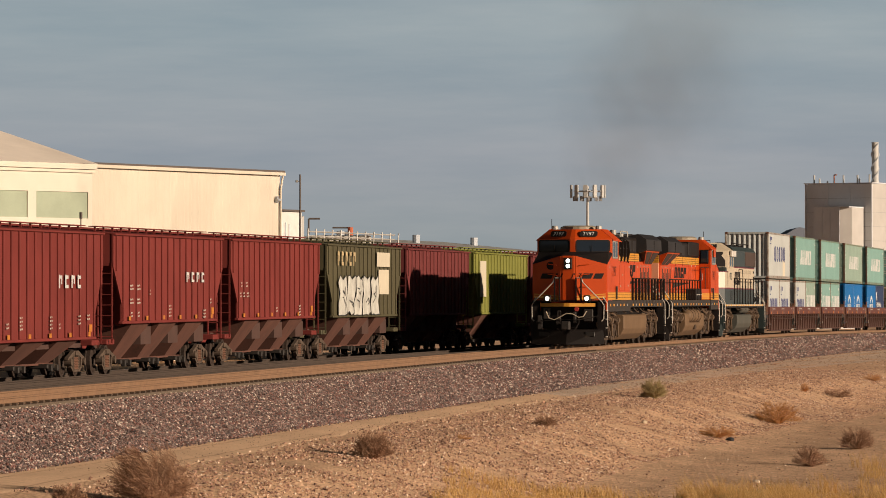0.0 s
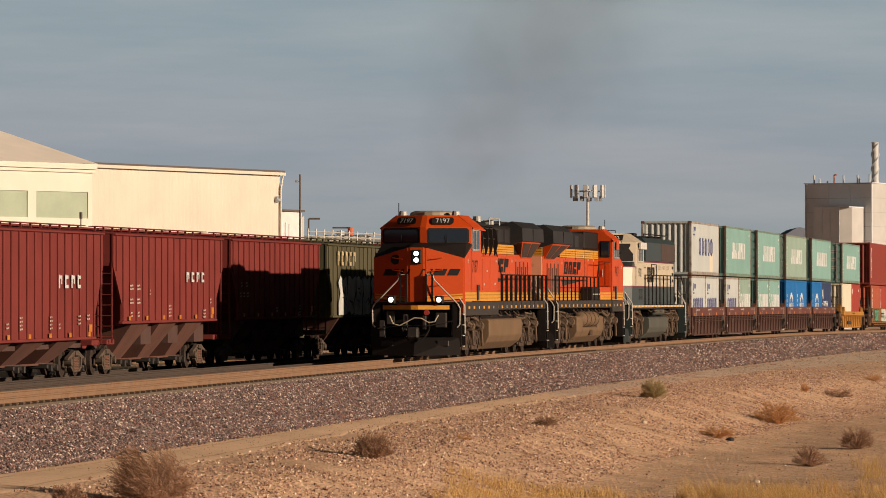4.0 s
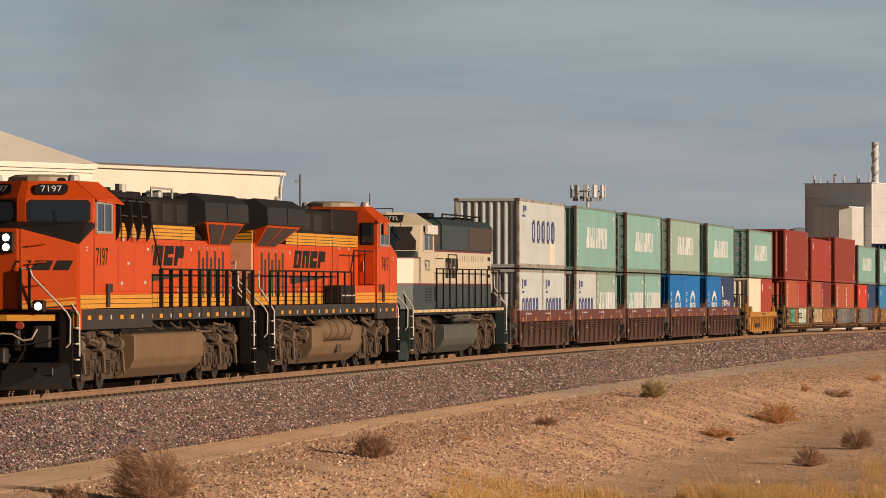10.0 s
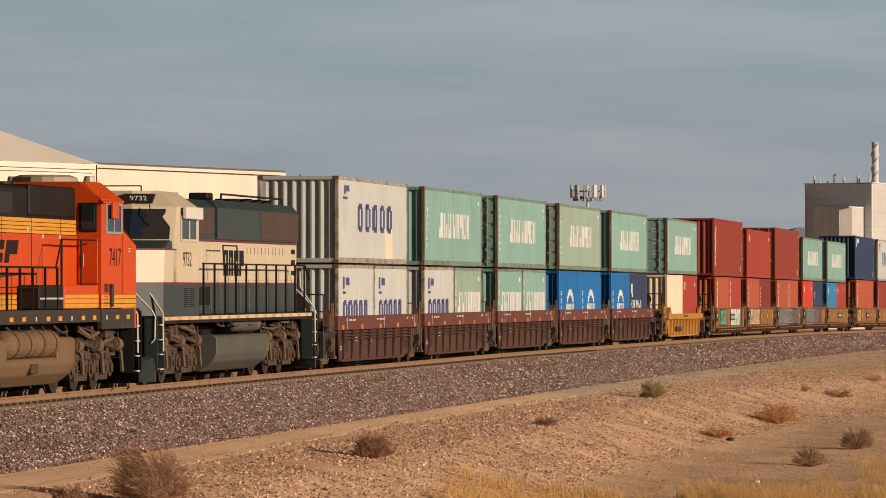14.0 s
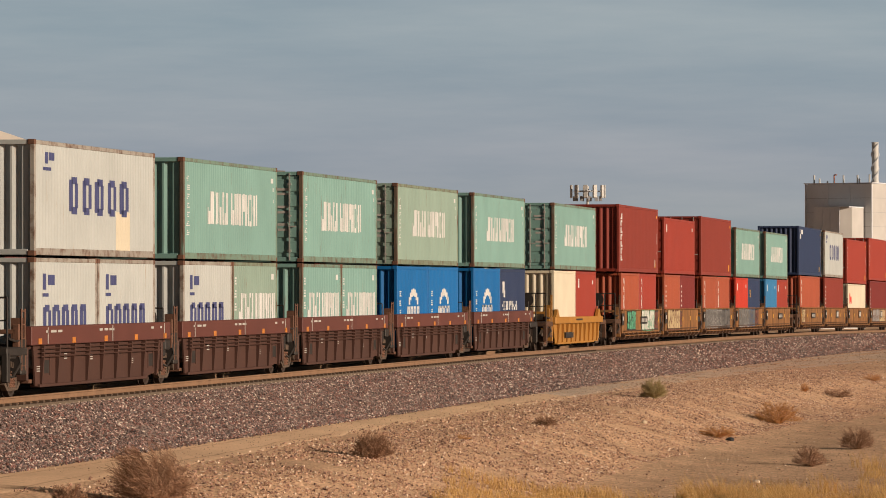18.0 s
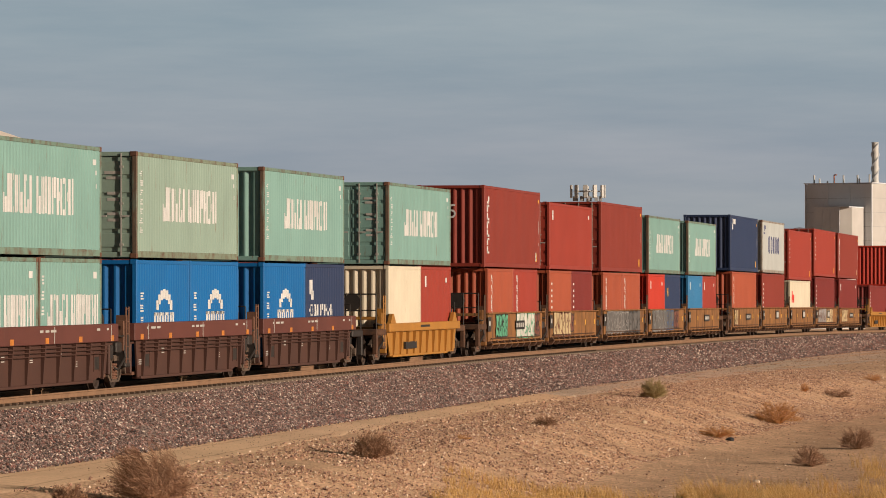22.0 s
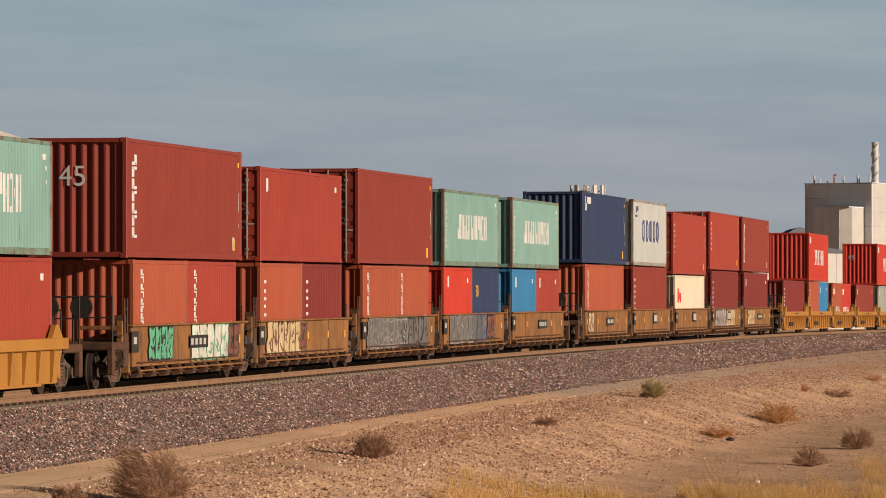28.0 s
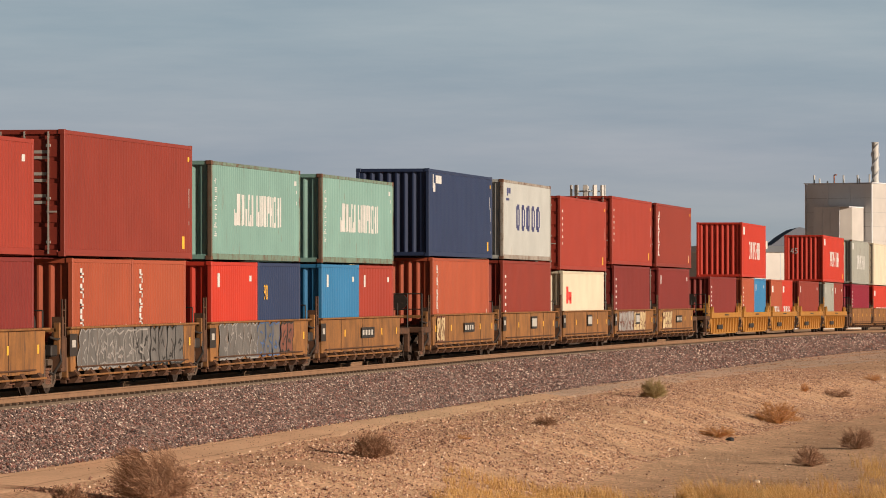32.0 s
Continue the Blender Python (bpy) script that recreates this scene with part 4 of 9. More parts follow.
    part("end_post", boxes((1.12, 1.26, -hl - 0.62, -hl - 0.5, 0.9, 1.62), (0.2, 1.2, -hl - 0.62, -hl - 0.52, 1.4, 1.5), bevel=0.01), M["rust_steel"] if kind == "ribbed" else body, thing)
    part("brake_box", boxes((0.75, 1.24, -hl - 1.25, -hl - 0.7, 0.86, 1.12), bevel=0.03), M["dark_steel"], thing)
    # trucks: the near end of each unit, both ends of the last
    truck_parts(thing, -7.75 + (0.3 if head else 0.0))
    if tail:
        truck_parts(thing, 7.55)
    if head or tail:
        sy = -1 if head else 1
        for sy in ([-1] if head else []) + ([1] if tail else []):
            bm = bmesh.new()
            box(bm, -1.2, 1.3, min(sy * hl, sy * (hl + 1.75)), max(sy * hl, sy * (hl + 1.75)), 0.92, 1.12, 0.03)
            box(bm, 1.15, 1.3, min(sy * (hl + 1.5), sy * (hl + 1.75)), max(sy * (hl + 1.5), sy * (hl + 1.75)), 0.35, 1.0, 0.02)
            part("end_platform", bm, M["dark_steel"] if kind == "ribbed" else M["well_under"], thing)
            bm = bmesh.new()
            rod(bm, (0, sy * (hl + 0.9), 0.88), (0, sy * (hl + 2.3), 0.88), 0.11, 8)
            box(bm, -0.17, 0.17, min(sy * (hl + 2.1), sy * (hl + 2.45)), max(sy * (hl + 2.1), sy * (hl + 2.45)), 0.72, 1.02, 0.03)
            part("coupler", bm, M["rust_steel"], thing)
            bm = bmesh.new()
            y = sy * (hl + 1.6)
            pipe(bm, [(1.25, y, 1.1), (1.25, y, 2.2), (0.3, y, 2.2), (0.3, y, 1.1)], 0.025)
            pipe(bm, [(1.25, y, 1.7), (0.3, y, 1.7)], 0.02)
            rod(bm, (0.5, y - sy * 0.05, 1.95), (0.5, y + sy * 0.05, 1.95), 0.27, 14)
            part("hand_brake", bm, M["dark_steel"], thing)
    return thing


# ---- locomotives ----
L_ORANGE = material("loco_orange_paint", (0.48, 0.058, 0.006), 0.45, 0, 0.10, 0.9, (0.30, 0.07, 0.02), 0.16, 0.03, 12, True, spec=0.25)
L_BLACK = material("loco_black_paint", (0.013, 0.010, 0.009), 0.62, 0, 0.3, 1.2, (0.036, 0.024, 0.016), 0.18, spec=0.2)
L_YELLOW = material("loco_yellow_stripe", (0.56, 0.25, 0.022), 0.5, 0, 0.10, 1.5, (0.35, 0.18, 0.05), 0.12)
L_SILL = material("loco_sill_black", (0.026, 0.021, 0.018), 0.7, 0, 0.2, 1.2, DUST, 0.16)
L_TAN = material("dusty_tan_tank", (0.140, 0.084, 0.042), 0.7, 0, 0.18, 1.0, (0.10, 0.058, 0.03), 0.25, streak=True)
L_DUSTY = material("dusty_truck_steel", (0.058, 0.034, 0.019), 0.85, 0, 0.40, 3.5, (0.022, 0.016, 0.013), 0.42, 0.2)
# dust tones for trucks: sunlit cylinders and dark recessed springs, light put in
L_DUSTLIT = material("lit_tan_dusted_steel", (0.115, 0.074, 0.044), 0.8, 0, 0.3, 4.0, (0.05, 0.035, 0.025), 0.25, 0.1)
L_DUSTDARK = material("dark_dusted_steel", (0.028, 0.019, 0.014), 0.75, 0.1, 0.4, 4.0, (0.09, 0.06, 0.04), 0.22)
L_SOOT = material("sooty_black_paint", (0.019, 0.018, 0.019), 0.6, 0, 0.3, 0.9, (0.035, 0.030, 0.027), 0.25, 0.03, 10, True, spec=0.35)
L_GRILLE = material("dusty_grille_mesh", (0.038, 0.023, 0.017), 0.85, 0, 0.3, 6.0)
L_RAD = material("brown_radiator", (0.058, 0.038, 0.031), 0.75, 0.1, 0.2, 2.0)
L_AC = material("tan_roof_unit", (0.30, 0.25, 0.18), 0.6, 0, 0.15, 2.0)
L_BROWN = material("faded_brown_number", (0.20, 0.075, 0.04), 0.7)
L_PALE = material("pale_awning_sheet", (0.56, 0.54, 0.50), 0.5, 0, 0.1)
L_REDS = material("dark_red_pin_stripe", (0.13, 0.02, 0.035), 0.5)
L_WHITE = material("white_handrail_paint", (0.50, 0.46, 0.40), 0.5)
L_CREAM = material("loco_cream_paint", (0.50, 0.425, 0.31), 0.45, 0, 0.08, 0.9, (0.42, 0.33, 0.22), 0.12, streak=True)
L_GREEN = material("loco_dark_green_paint", (0.026, 0.040, 0.040), 0.45, 0, 0.15, 1.0, (0.08, 0.07, 0.05), 0.15)
L_GREYG = material("grey_green_tank", (0.065, 0.065, 0.053), 0.7, 0, 0.15, 1.0, DUST, 0.2)
L_PEACH = material("pale_orange_paint", (0.72, 0.30, 0.17), 0.6, 0, 0.10, 0.9, (0.5, 0.12, 0.04), 0.2)
L_FRAME = material("grey_window_frame", (0.34, 0.32, 0.29), 0.5, 0.3)
L_RED = material("thin_red_stripe", (0.4, 0.05, 0.04), 0.5)
GLASS = bpy.data.materials.new("cab_glass"); GLASS.use_nodes = True
_g = GLASS.node_tree.nodes["Principled BSDF"]
_g.inputs["Base Color"].default_value = (0.012, 0.018, 0.028, 1); _g.inputs["Roughness"].default_value = 0.08; _g.inputs["Specular IOR Level"].default_value = 0.35
LAMP = glow("headlight_glow", (1.0, 0.93, 0.80), 5.0)


def both(f):
    for sx in (1, -1):
        f(sx)


def three_axle_truck(parent, y, mt):
    """three axles between hanging frame plates, with coil springs in pockets of the plates"""
    if "loco_frame" not in TRUCK:
        bm = bmesh.new()
        prism(bm, [(-2.70, 1.00), (-2.70, 0.80), (-1.9, 0.80), (-1.7, 0.90), (-0.35, 0.90), (0, 0.80), (0.35, 0.90), (1.7, 0.90), (1.9, 0.80), (2.70, 0.80), (2.70, 1.00), (2.2, 1.08), (0.6, 1.10), (0.4, 1.20), (-0.4, 1.20), (-0.6, 1.10), (-2.2, 1.08)], -0.07, 0.07, "x")
        TRUCK["loco_frame"] = solid("truck_frame", bm, mt)
        bm = bmesh.new()
        prism(bm, [(-0.72, 0.93), (-0.72, 0.62), (-0.60, 0.26), (-0.24, 0.26), (-0.24, 0.93)], -0.05, 0.05, "x")
        prism(bm, [(0.72, 0.93), (0.72, 0.62), (0.60, 0.26), (0.24, 0.26), (0.24, 0.93)], -0.05, 0.05, "x")
        box(bm, -0.05, 0.05, -0.241, 0.241, 0.26, 0.37)
        box(bm, -0.05, 0.05, -0.241, 0.241, 0.70, 0.93)
        box(bm, 0.03, 0.10, -0.66, -0.30, 0.74, 0.86, 0.015); box(bm, 0.03, 0.10, 0.30, 0.66, 0.74, 0.86, 0.015)
        rod(bm, (0.04, -0.47, 0.52), (0.08, -0.47, 0.52), 0.075, 8); rod(bm, (0.04, 0.47, 0.52), (0.08, 0.47, 0.52), 0.075, 8)
        TRUCK["pedestal_plate"] = solid("pedestal_plate", bm, mt)
        bm = bmesh.new()
        rod(bm, (-0.1, 0, 0.53), (0.12, 0, 0.53), 0.22, 12); rod(bm, (0.12, 0, 0.53), (0.17, 0, 0.53), 0.12, 10)
        box(bm, -0.08, 0.06, -0.26, 0.26, 0.66, 0.84, 0.03)
        TRUCK["journal"] = solid("journal", bm, mt)
        bm = bmesh.new()
        coil(bm, 0.13, 0.37, 0.70, 4)
        TRUCK["coil"] = solid("coil_spring", bm, L_DUSTDARK)
        bm = bmesh.new()
        wheel_mesh(bm, 0.78, 0, 0.53, 0.53, 0.14); wheel_mesh(bm, -0.78, 0, 0.53, 0.53, 0.14); rod(bm, (-0.78, 0, 0.53), (0.78, 0, 0.53), 0.11, 8)
        TRUCK["loco_wheelset"] = solid("wheelset", bm, L_DUSTDARK)
        bm = bmesh.new()
        rod(bm, (0, -0.20, 1.10), (0, 0.18, 1.06), 0.17, 12); rod(bm, (0, -0.27, 1.11), (0, -0.20, 1.10), 0.11, 10); rod(bm, (0, 0.18, 1.06), (0, 0.55, 0.86), 0.045, 6)
        rod(bm, (0.0, 0.55, 0.92), (0.0, 0.72, 0.42), 0.05, 6)
        TRUCK["brake_cylinder"] = solid("brake_cylinder", bm, L_DUSTLIT)
        bm = bmesh.new()
        pipe(bm, [(0, 0, 1.42), (0.04, 0.1, 1.0), (0, 0.32, 0.72), (0.02, 0.40, 0.35)], 0.025)
        TRUCK["sand_pipe"] = solid("sand_pipe", bm, mt)
        bm = bmesh.new()
        rod(bm, (0, -0.75, 1.18), (0.02, 0.75, 1.02), 0.055, 7); rod(bm, (0.03, -0.78, 1.18), (0.03, -0.62, 1.16), 0.10, 9)
        TRUCK["damper"] = solid("damper", bm, mt)
        TRUCK["loco_bolster"] = solid("bolster", boxes((-0.90, 0.90, -1.5, 1.5, 0.62, 1.05), bevel=0.04), L_BLACK)
    tr = part("truck", TRUCK["loco_bolster"], None, parent, m=pose(0, y, 0))
    for sx in (1, -1):
        r = 0 if sx > 0 else 180
        part("truck_frame", TRUCK["loco_frame"], None, tr, m=pose(sx * 1.10, 0, 0, 0, 0, r))
        for yy in (-1.02, 1.02):
            part("pedestal_plate", TRUCK["pedestal_plate"], None, tr, m=pose(sx * 1.17, yy, 0, 0, 0, r))
            part("coil_spring", TRUCK["coil"], None, tr, m=pose(sx * 1.13, yy, 0))
            part("damper", TRUCK["damper"], None, tr, m=pose(sx * 1.30, yy * 0.9, 0, 0, 0, r))
        for yy in (-1.95, 0.0, 1.95):
            part("journal", TRUCK["journal"], None, tr, m=pose(sx * 1.10, yy, 0, 0, 0, r))
        for yy in (-2.25, -0.25, 1.75):
            part("brake_cylinder", TRUCK["brake_cylinder"], None, tr, m=pose(sx * 1.27, yy, 0, 0, 0, r))
        for yy in (-2.75, 2.35):
            part("sand_pipe", TRUCK["sand_pipe"], None, tr, m=pose(sx * 1.2, yy, 0, 0, 0, r))
    for yy in (-1.95, 0.0, 1.95):
        part("wheelset", TRUCK["loco_wheelset"], None, tr, m=pose(0, yy, 0))


def rail_run(parent, pts, posts, zfoot, r_rail, r_post, mt, name="handrail"):
    bm = bmesh.new(); pipe(bm, pts, r_rail, 6)
    rail = part(name, bm, mt, parent)
    for i, (x, y, z) in enumerate(posts):
        part("stanchion", boxes((x - r_post, x + r_post, y - r_post, y + r_post, zfoot, z + r_rail * 0.6)), mt, rail)


SLITS = (((0.40, 0.60, 0.20, 0.80),), ((0.40, 0.55, 0.0, 0.72),), ((0.45, 1.0, 0.42, 0.58),), ((0.40, 1.0, 0.0, 0.38),))


def block_word(parent, x, y0, z0, w, h, mt, sx, skew=0.12, turn=1):
    """slanted painted blocks in a row, each with two slits, standing in for a painted word"""
    word = None
    for i in range(4):
        bm = bmesh.new()
        us = sorted({0.0, 1.0, *(v for r in SLITS[i] for v in r[:2])})
        vs = sorted({0.0, 1.0, *(v for r in SLITS[i] for v in r[2:])})
        for u0, u1 in zip(us, us[1:]):
            for v0, v1 in zip(vs, vs[1:]):
                if any(a <= u0 and u1 <= b and c <= v0 and v1 <= d for a, b, c, d in SLITS[i]):
                    continue
                pts = [((i * 1.16 + u) * w + skew * v * h, z0 + v * h) for u, v in ((u0, v0), (u1, v0), (u1, v1), (u0, v1))]
                bm.faces.new([bm.verts.new((x * sx, y0 + sx * p[0], p[1])) for p in pts])
        bmesh.ops.remove_doubles(bm, verts=bm.verts, dist=1e-4)
        if word is None:
            word = part("wordmark", bm, mt, parent, "black block wordmark")
        else:
            part("wordmark_block", bm, mt, word)
    return word


def running_gear(thing, mt_truck, tank_mt, tanks, pilot_mt, hw=1.5, deck=1.92, front=-10.45, rear=10.55):
    """frame, steps, couplers, tank and trucks that all three share"""
    part("underframe", boxes((-0.75, 0.75, front + 0.3, rear - 0.3, 1.15, deck - 0.3), bevel=0.03), L_BLACK, thing)
    part("walkway", boxes((-hw, hw, front, rear, deck - 0.06, deck), bevel=0.01), L_BLACK, thing)
    for sy, yy in ((-1, front), (1, rear)):
        # step wells at the four corners
        for sx in (1, -1):
            bm = bmesh.new()
            x0, x1 = sorted((sx * (hw - 0.28), sx * (hw + 0.05)))
            y0, y1 = sorted((yy, yy - sy * 0.85))
            box(bm, x0 if sx > 0 else x0 + 0.28, x1 if sx < 0 else x1 - 0.28, y0, y1, 0.38, deck - 0.06)
            box(bm, x0, x1, y0, y0 + 0.04, 0.38, deck - 0.06); box(bm, x0, x1, y1 - 0.04, y1, 0.38, deck - 0.06)
            step = part("step_well", bm, pilot_mt, thing)
            for k in range(4):
                z = 0.40 + k * 0.36
                part("step", boxes((x0, x1, y0 + 0.05, y1 - 0.05, z, z + 0.03)), pilot_mt, step)
                xa, xb = sorted((sx * (hw - 0.02), sx * (hw + 0.075)))
                part("step_nosing", boxes((xa, xb, y0 + 0.28, y0 + 0.60, z + 0.002, z + 0.034)), L_WHITE, step)
        bm = bmesh.new()
        y0, y1 = sorted((yy - sy * 0.15, yy))
        box(bm, -hw + 0.35, hw - 0.35, y0 - sy * 0.25, y1 - sy * 0.25, 0.75, deck - 0.08, 0.02)
        part("pilot_sheet", bm, pilot_mt, thing)
        bm = bmesh.new()
        rod(bm, (0, yy, 0.88), (0, yy + sy * 0.55, 0.88), 0.12, 8)
        box(bm, -0.18, 0.18, *sorted((yy + sy * 0.4, yy + sy * 0.8)), 0.70, 1.06, 0.04)
        part("coupler", bm, M["dark_steel"], thing)
        for hx in (0.45, -0.4):
            bm = bmesh.new()
            pipe(bm, [(hx, yy + sy * 0.05, 1.3), (hx * 1.1, yy + sy * 0.25, 1.0), (hx * 0.8, yy + sy * 0.32, 0.75), (hx * 0.45, yy + sy * 0.35, 0.62)], 0.028)
            part("air_hose", bm, L_BLACK, thing)
        # snow plough
        bm = bmesh.new()
        loft(bm, [[(-1.5, yy + sy * 0.05, 0.12), (0, yy + sy * 0.55, 0.10), (1.5, yy + sy * 0.05, 0.12), (1.5, yy - sy * 0.1, 0.12), (0, yy + sy * 0.3, 0.12), (-1.5, yy - sy * 0.1, 0.12)],
                  [(-1.5, yy - sy * 0.02, 0.72), (0, yy + sy * 0.22, 0.70), (1.5, yy - sy * 0.02, 0.72), (1.5, yy - sy * 0.15, 0.72), (0, yy + sy * 0.1, 0.72), (-1.5, yy - sy * 0.15, 0.72)]])
        part("plough", bm, pilot_mt, thing)
    three_axle_truck(thing, -6.6, mt_truck)
    three_axle_truck(thing, 6.6, mt_truck)
    tank = None
    for y0, y1, top in tanks:
        bm = bmesh.new()
        hi = [(-1.40, top), (1.40, top), (1.47, top - 0.07), (1.47, 0.70), (1.36, 0.48), (1.02, 0.23), (-1.02, 0.23), (-1.36, 0.48), (-1.47, 0.70), (-1.47, top - 0.07)]
        prism(bm, hi, y0, y1, "y")
        bmesh.ops.bevel(bm, geom=bm.edges[:], offset=0.025, segments=1, affect="EDGES")
        ob = part("fuel_tank" if tank is None else "tank_section", bm, tank_mt, tank or thing)
        tank = tank or ob
    y0, y1 = min(t[0] for t in tanks), max(t[1] for t in tanks)
    # pipes, valves and cables under the walkway
    for sx in (1, -1):
        rnd = random.Random(5)
        for a, b in ((-9.2, y0 - 0.1), (y1 + 0.1, 9.3)):
            for k in range(7):
                u = rnd.uniform(a, b - 1.6)
                z = rnd.uniform(1.22, 1.5)
                bm = bmesh.new()
                pipe(bm, [(sx * 1.22, u, z), (sx * 1.36, u + 0.25, z - 0.05), (sx * 1.38, u + rnd.uniform(0.7, 1.2), z - rnd.uniform(0.0, 0.18)), (sx * 1.20, u + 1.6, z + 0.05)], rnd.choice((0.022, 0.03, 0.042)))
                part("pipework", bm, mt_truck if k % 3 else L_DUSTLIT, thing)
            for k in range(3):
                u = rnd.uniform(a, b - 0.5)
                part("valve_box", boxes((sx * 1.28 - 0.09, sx * 1.28 + 0.09, u, u + rnd.uniform(0.2, 0.45), 1.22, 1.22 + rnd.uniform(0.14, 0.3)), bevel=0.02), mt_truck, thing)
        for k in range(4):
            u = y0 + 0.3 + k * (y1 - y0 - 1.4) / 3
            bm = bmesh.new()
            pipe(bm, [(sx * 1.30, u, 1.56), (sx * 1.42, u + 0.25, 1.42), (sx * 1.42, u + 0.8, 1.40), (sx * 1.30, u + 1.1, 1.56)], 0.03)
            part("cable_run", bm, L_DUSTY, thing)


def end_rails(thing, front=-10.45, rear=10.55):
    for sy, yy in ((-1, front), (1, rear)):
        for sx in (1, -1):
            bm = bmesh.new()
            pipe(bm, [(sx * 0.55, yy, 2.86), (sx * 0.62, yy, 2.66), (sx * 1.42, yy, 1.85), (sx * 1.50, yy, 1.70), (sx * 1.49, yy, 1.15), (sx * 1.40, yy, 1.06)], 0.026)
            part("step_handrail", bm, L_WHITE, thing, "white step handrail")
            bm = bmesh.new()
            y2 = yy - sy * 0.55
            pipe(bm, [(sx * 1.14, y2, 2.86), (sx * 1.15, y2, 2.42), (sx * 1.57, y2, 1.78), (sx * 1.58, y2, 0.85)], 0.026)
            part("step_handrail", bm, L_WHITE, thing, "white step handrail")
            for x in (0.55, 0.34):
                part("end_post", boxes((sx * x - 0.03, sx * x + 0.03, yy - 0.03, yy + 0.03, 1.92, 2.86)), L_BLACK, thing)
            bm = bmesh.new(); rod(bm, (sx * 0.55, yy, 2.84), (sx * 0.30, yy, 2.84), 0.022)
            part("end_handrail", bm, L_WHITE if sy < 0 else L_BLACK, thing)


def ge_loco(number, label, reservoirs):
    """wide-nosed road locomotive; the nose points to -y; the full-width cabinet stands behind the cab on the +x side"""
    thing = tagged(new("locomotive"), label, "locomotive", "locomotives of the train")
    tanks = [(-4.0, -2.35, 1.30), (2.2, 3.85, 1.30), (-2.345, 2.195, 0.86)] if reservoirs else [(-3.75, 4.05, 1.30)]
    running_gear(thing, L_DUSTY, L_TAN, tanks, L_BLACK)
    W = 1.56
    if reservoirs:
        for sx in (1, -1):
            for y in (-1.25, 1.05):
                bm = bmesh.new()
                loft(bm, [[(sx * 1.28 + r * math.cos(a), y + d, 1.17 + r * math.sin(a)) for a in np.linspace(0, 2 * math.pi, 19)[:-1]] for d, r in ((-1.06, 0.16), (-0.98, 0.28), (-0.88, 0.31), (0.88, 0.31), (0.98, 0.28), (1.06, 0.16))])
                tankp = part("air_reservoir", bm, L_TAN, thing, smooth=False)
                for d in (-0.55, 0.55):
                    bm = bmesh.new(); rod(bm, (sx * 1.28, y + d - 0.03, 1.17), (sx * 1.28, y + d + 0.03, 1.17), 0.325, 18)
                    part("strap", bm, L_DUSTY, tankp)
            part("tank_step", boxes((sx * 1.45 - 0.06, sx * 1.45 + 0.06, -0.45, 0.15, 0.52, 0.74), bevel=0.02), L_DUSTY, thing)
    # frame sills: deep under the cab, shallow along the walkway
    for sx in (1, -1):
        back = -2.3 if sx > 0 else -6.2
        part("side_sill", boxes((sx * 1.52 - 0.05, sx * 1.52 + 0.05, -9.6, back, 1.45, 1.915)), L_SILL, thing)
        part("side_sill", boxes((sx * 1.49 - 0.05, sx * 1.49 + 0.05, back, 9.65, 1.62, 1.915)), L_SILL, thing)
        for i in range(17):
            y = -8.9 + i * 1.1
            mt = (L_YELLOW, L_YELLOW, PLACARD)[i % 3]
            part("sill_mark", box_mesh("sill_mark", [(-0.006, 0.006, -0.16 if i % 3 < 2 else -0.06, 0.16 if i % 3 < 2 else 0.06, 1.67, 1.77)], mt), None, thing, m=pose(sx * (1.573 if y < back else 1.543), y, 0))
    # nose
    bm = bmesh.new()
    plan = [(-W, -8.3), (-W, -9.85), (-0.28, -10.36), (0.28, -10.36), (W, -9.85), (W, -8.3)]
    tops = [3.80, 3.40, 3.76, 3.76, 3.40, 3.80]
    loft(bm, [[(x, y, 1.45 if abs(x) > 1 else 1.92) for x, y in plan], [(x, y, z) for (x, y), z in zip(plan, tops)]])
    bmesh.ops.bevel(bm, geom=[e for e in bm.edges if abs(e.verts[0].co.z - e.verts[1].co.z) > 1 and e.verts[0].co.y < -9], offset=0.05, segments=2, affect="EDGES")
    nose = part("nose", bm, L_ORANGE, thing)
    bm = bmesh.new()
    loft(bm, [[(x * 1.003, y * 1.0005, z + 0.004) for (x, y), z in zip(plan, tops)], [(-W, -8.3, 3.93), (-1.45, -8.75, 3.90), (-0.25, -9.15, 3.93), (0.25, -9.15, 3.93), (1.45, -8.75, 3.90), (W, -8.3, 3.93)]])
    part("nose_top", bm, L_BLACK, nose, "black anti-glare nose top")

    def front_face(x0, x1, z0, z1, mt, name, d=0.006, skew=0.0, parent=nose, drop=0.0):
        """a patch on one of the two angled nose faces"""
        def y_of(x):
            return -10.36 + max(abs(x) - 0.28, 0) * 0.51 / 1.28 - d
        bm = bmesh.new()
        bm.faces.new([bm.verts.new(c) for c in ((x0, y_of(x0), z0), (x1, y_of(x1), z0 + drop), (x1 + skew, y_of(x1 + skew), z1 + drop), (x0 + skew, y_of(x0 + skew), z1))])
        bmesh.ops.recalc_face_normals(bm, faces=bm.faces)
        return part(name, bm, mt, parent)
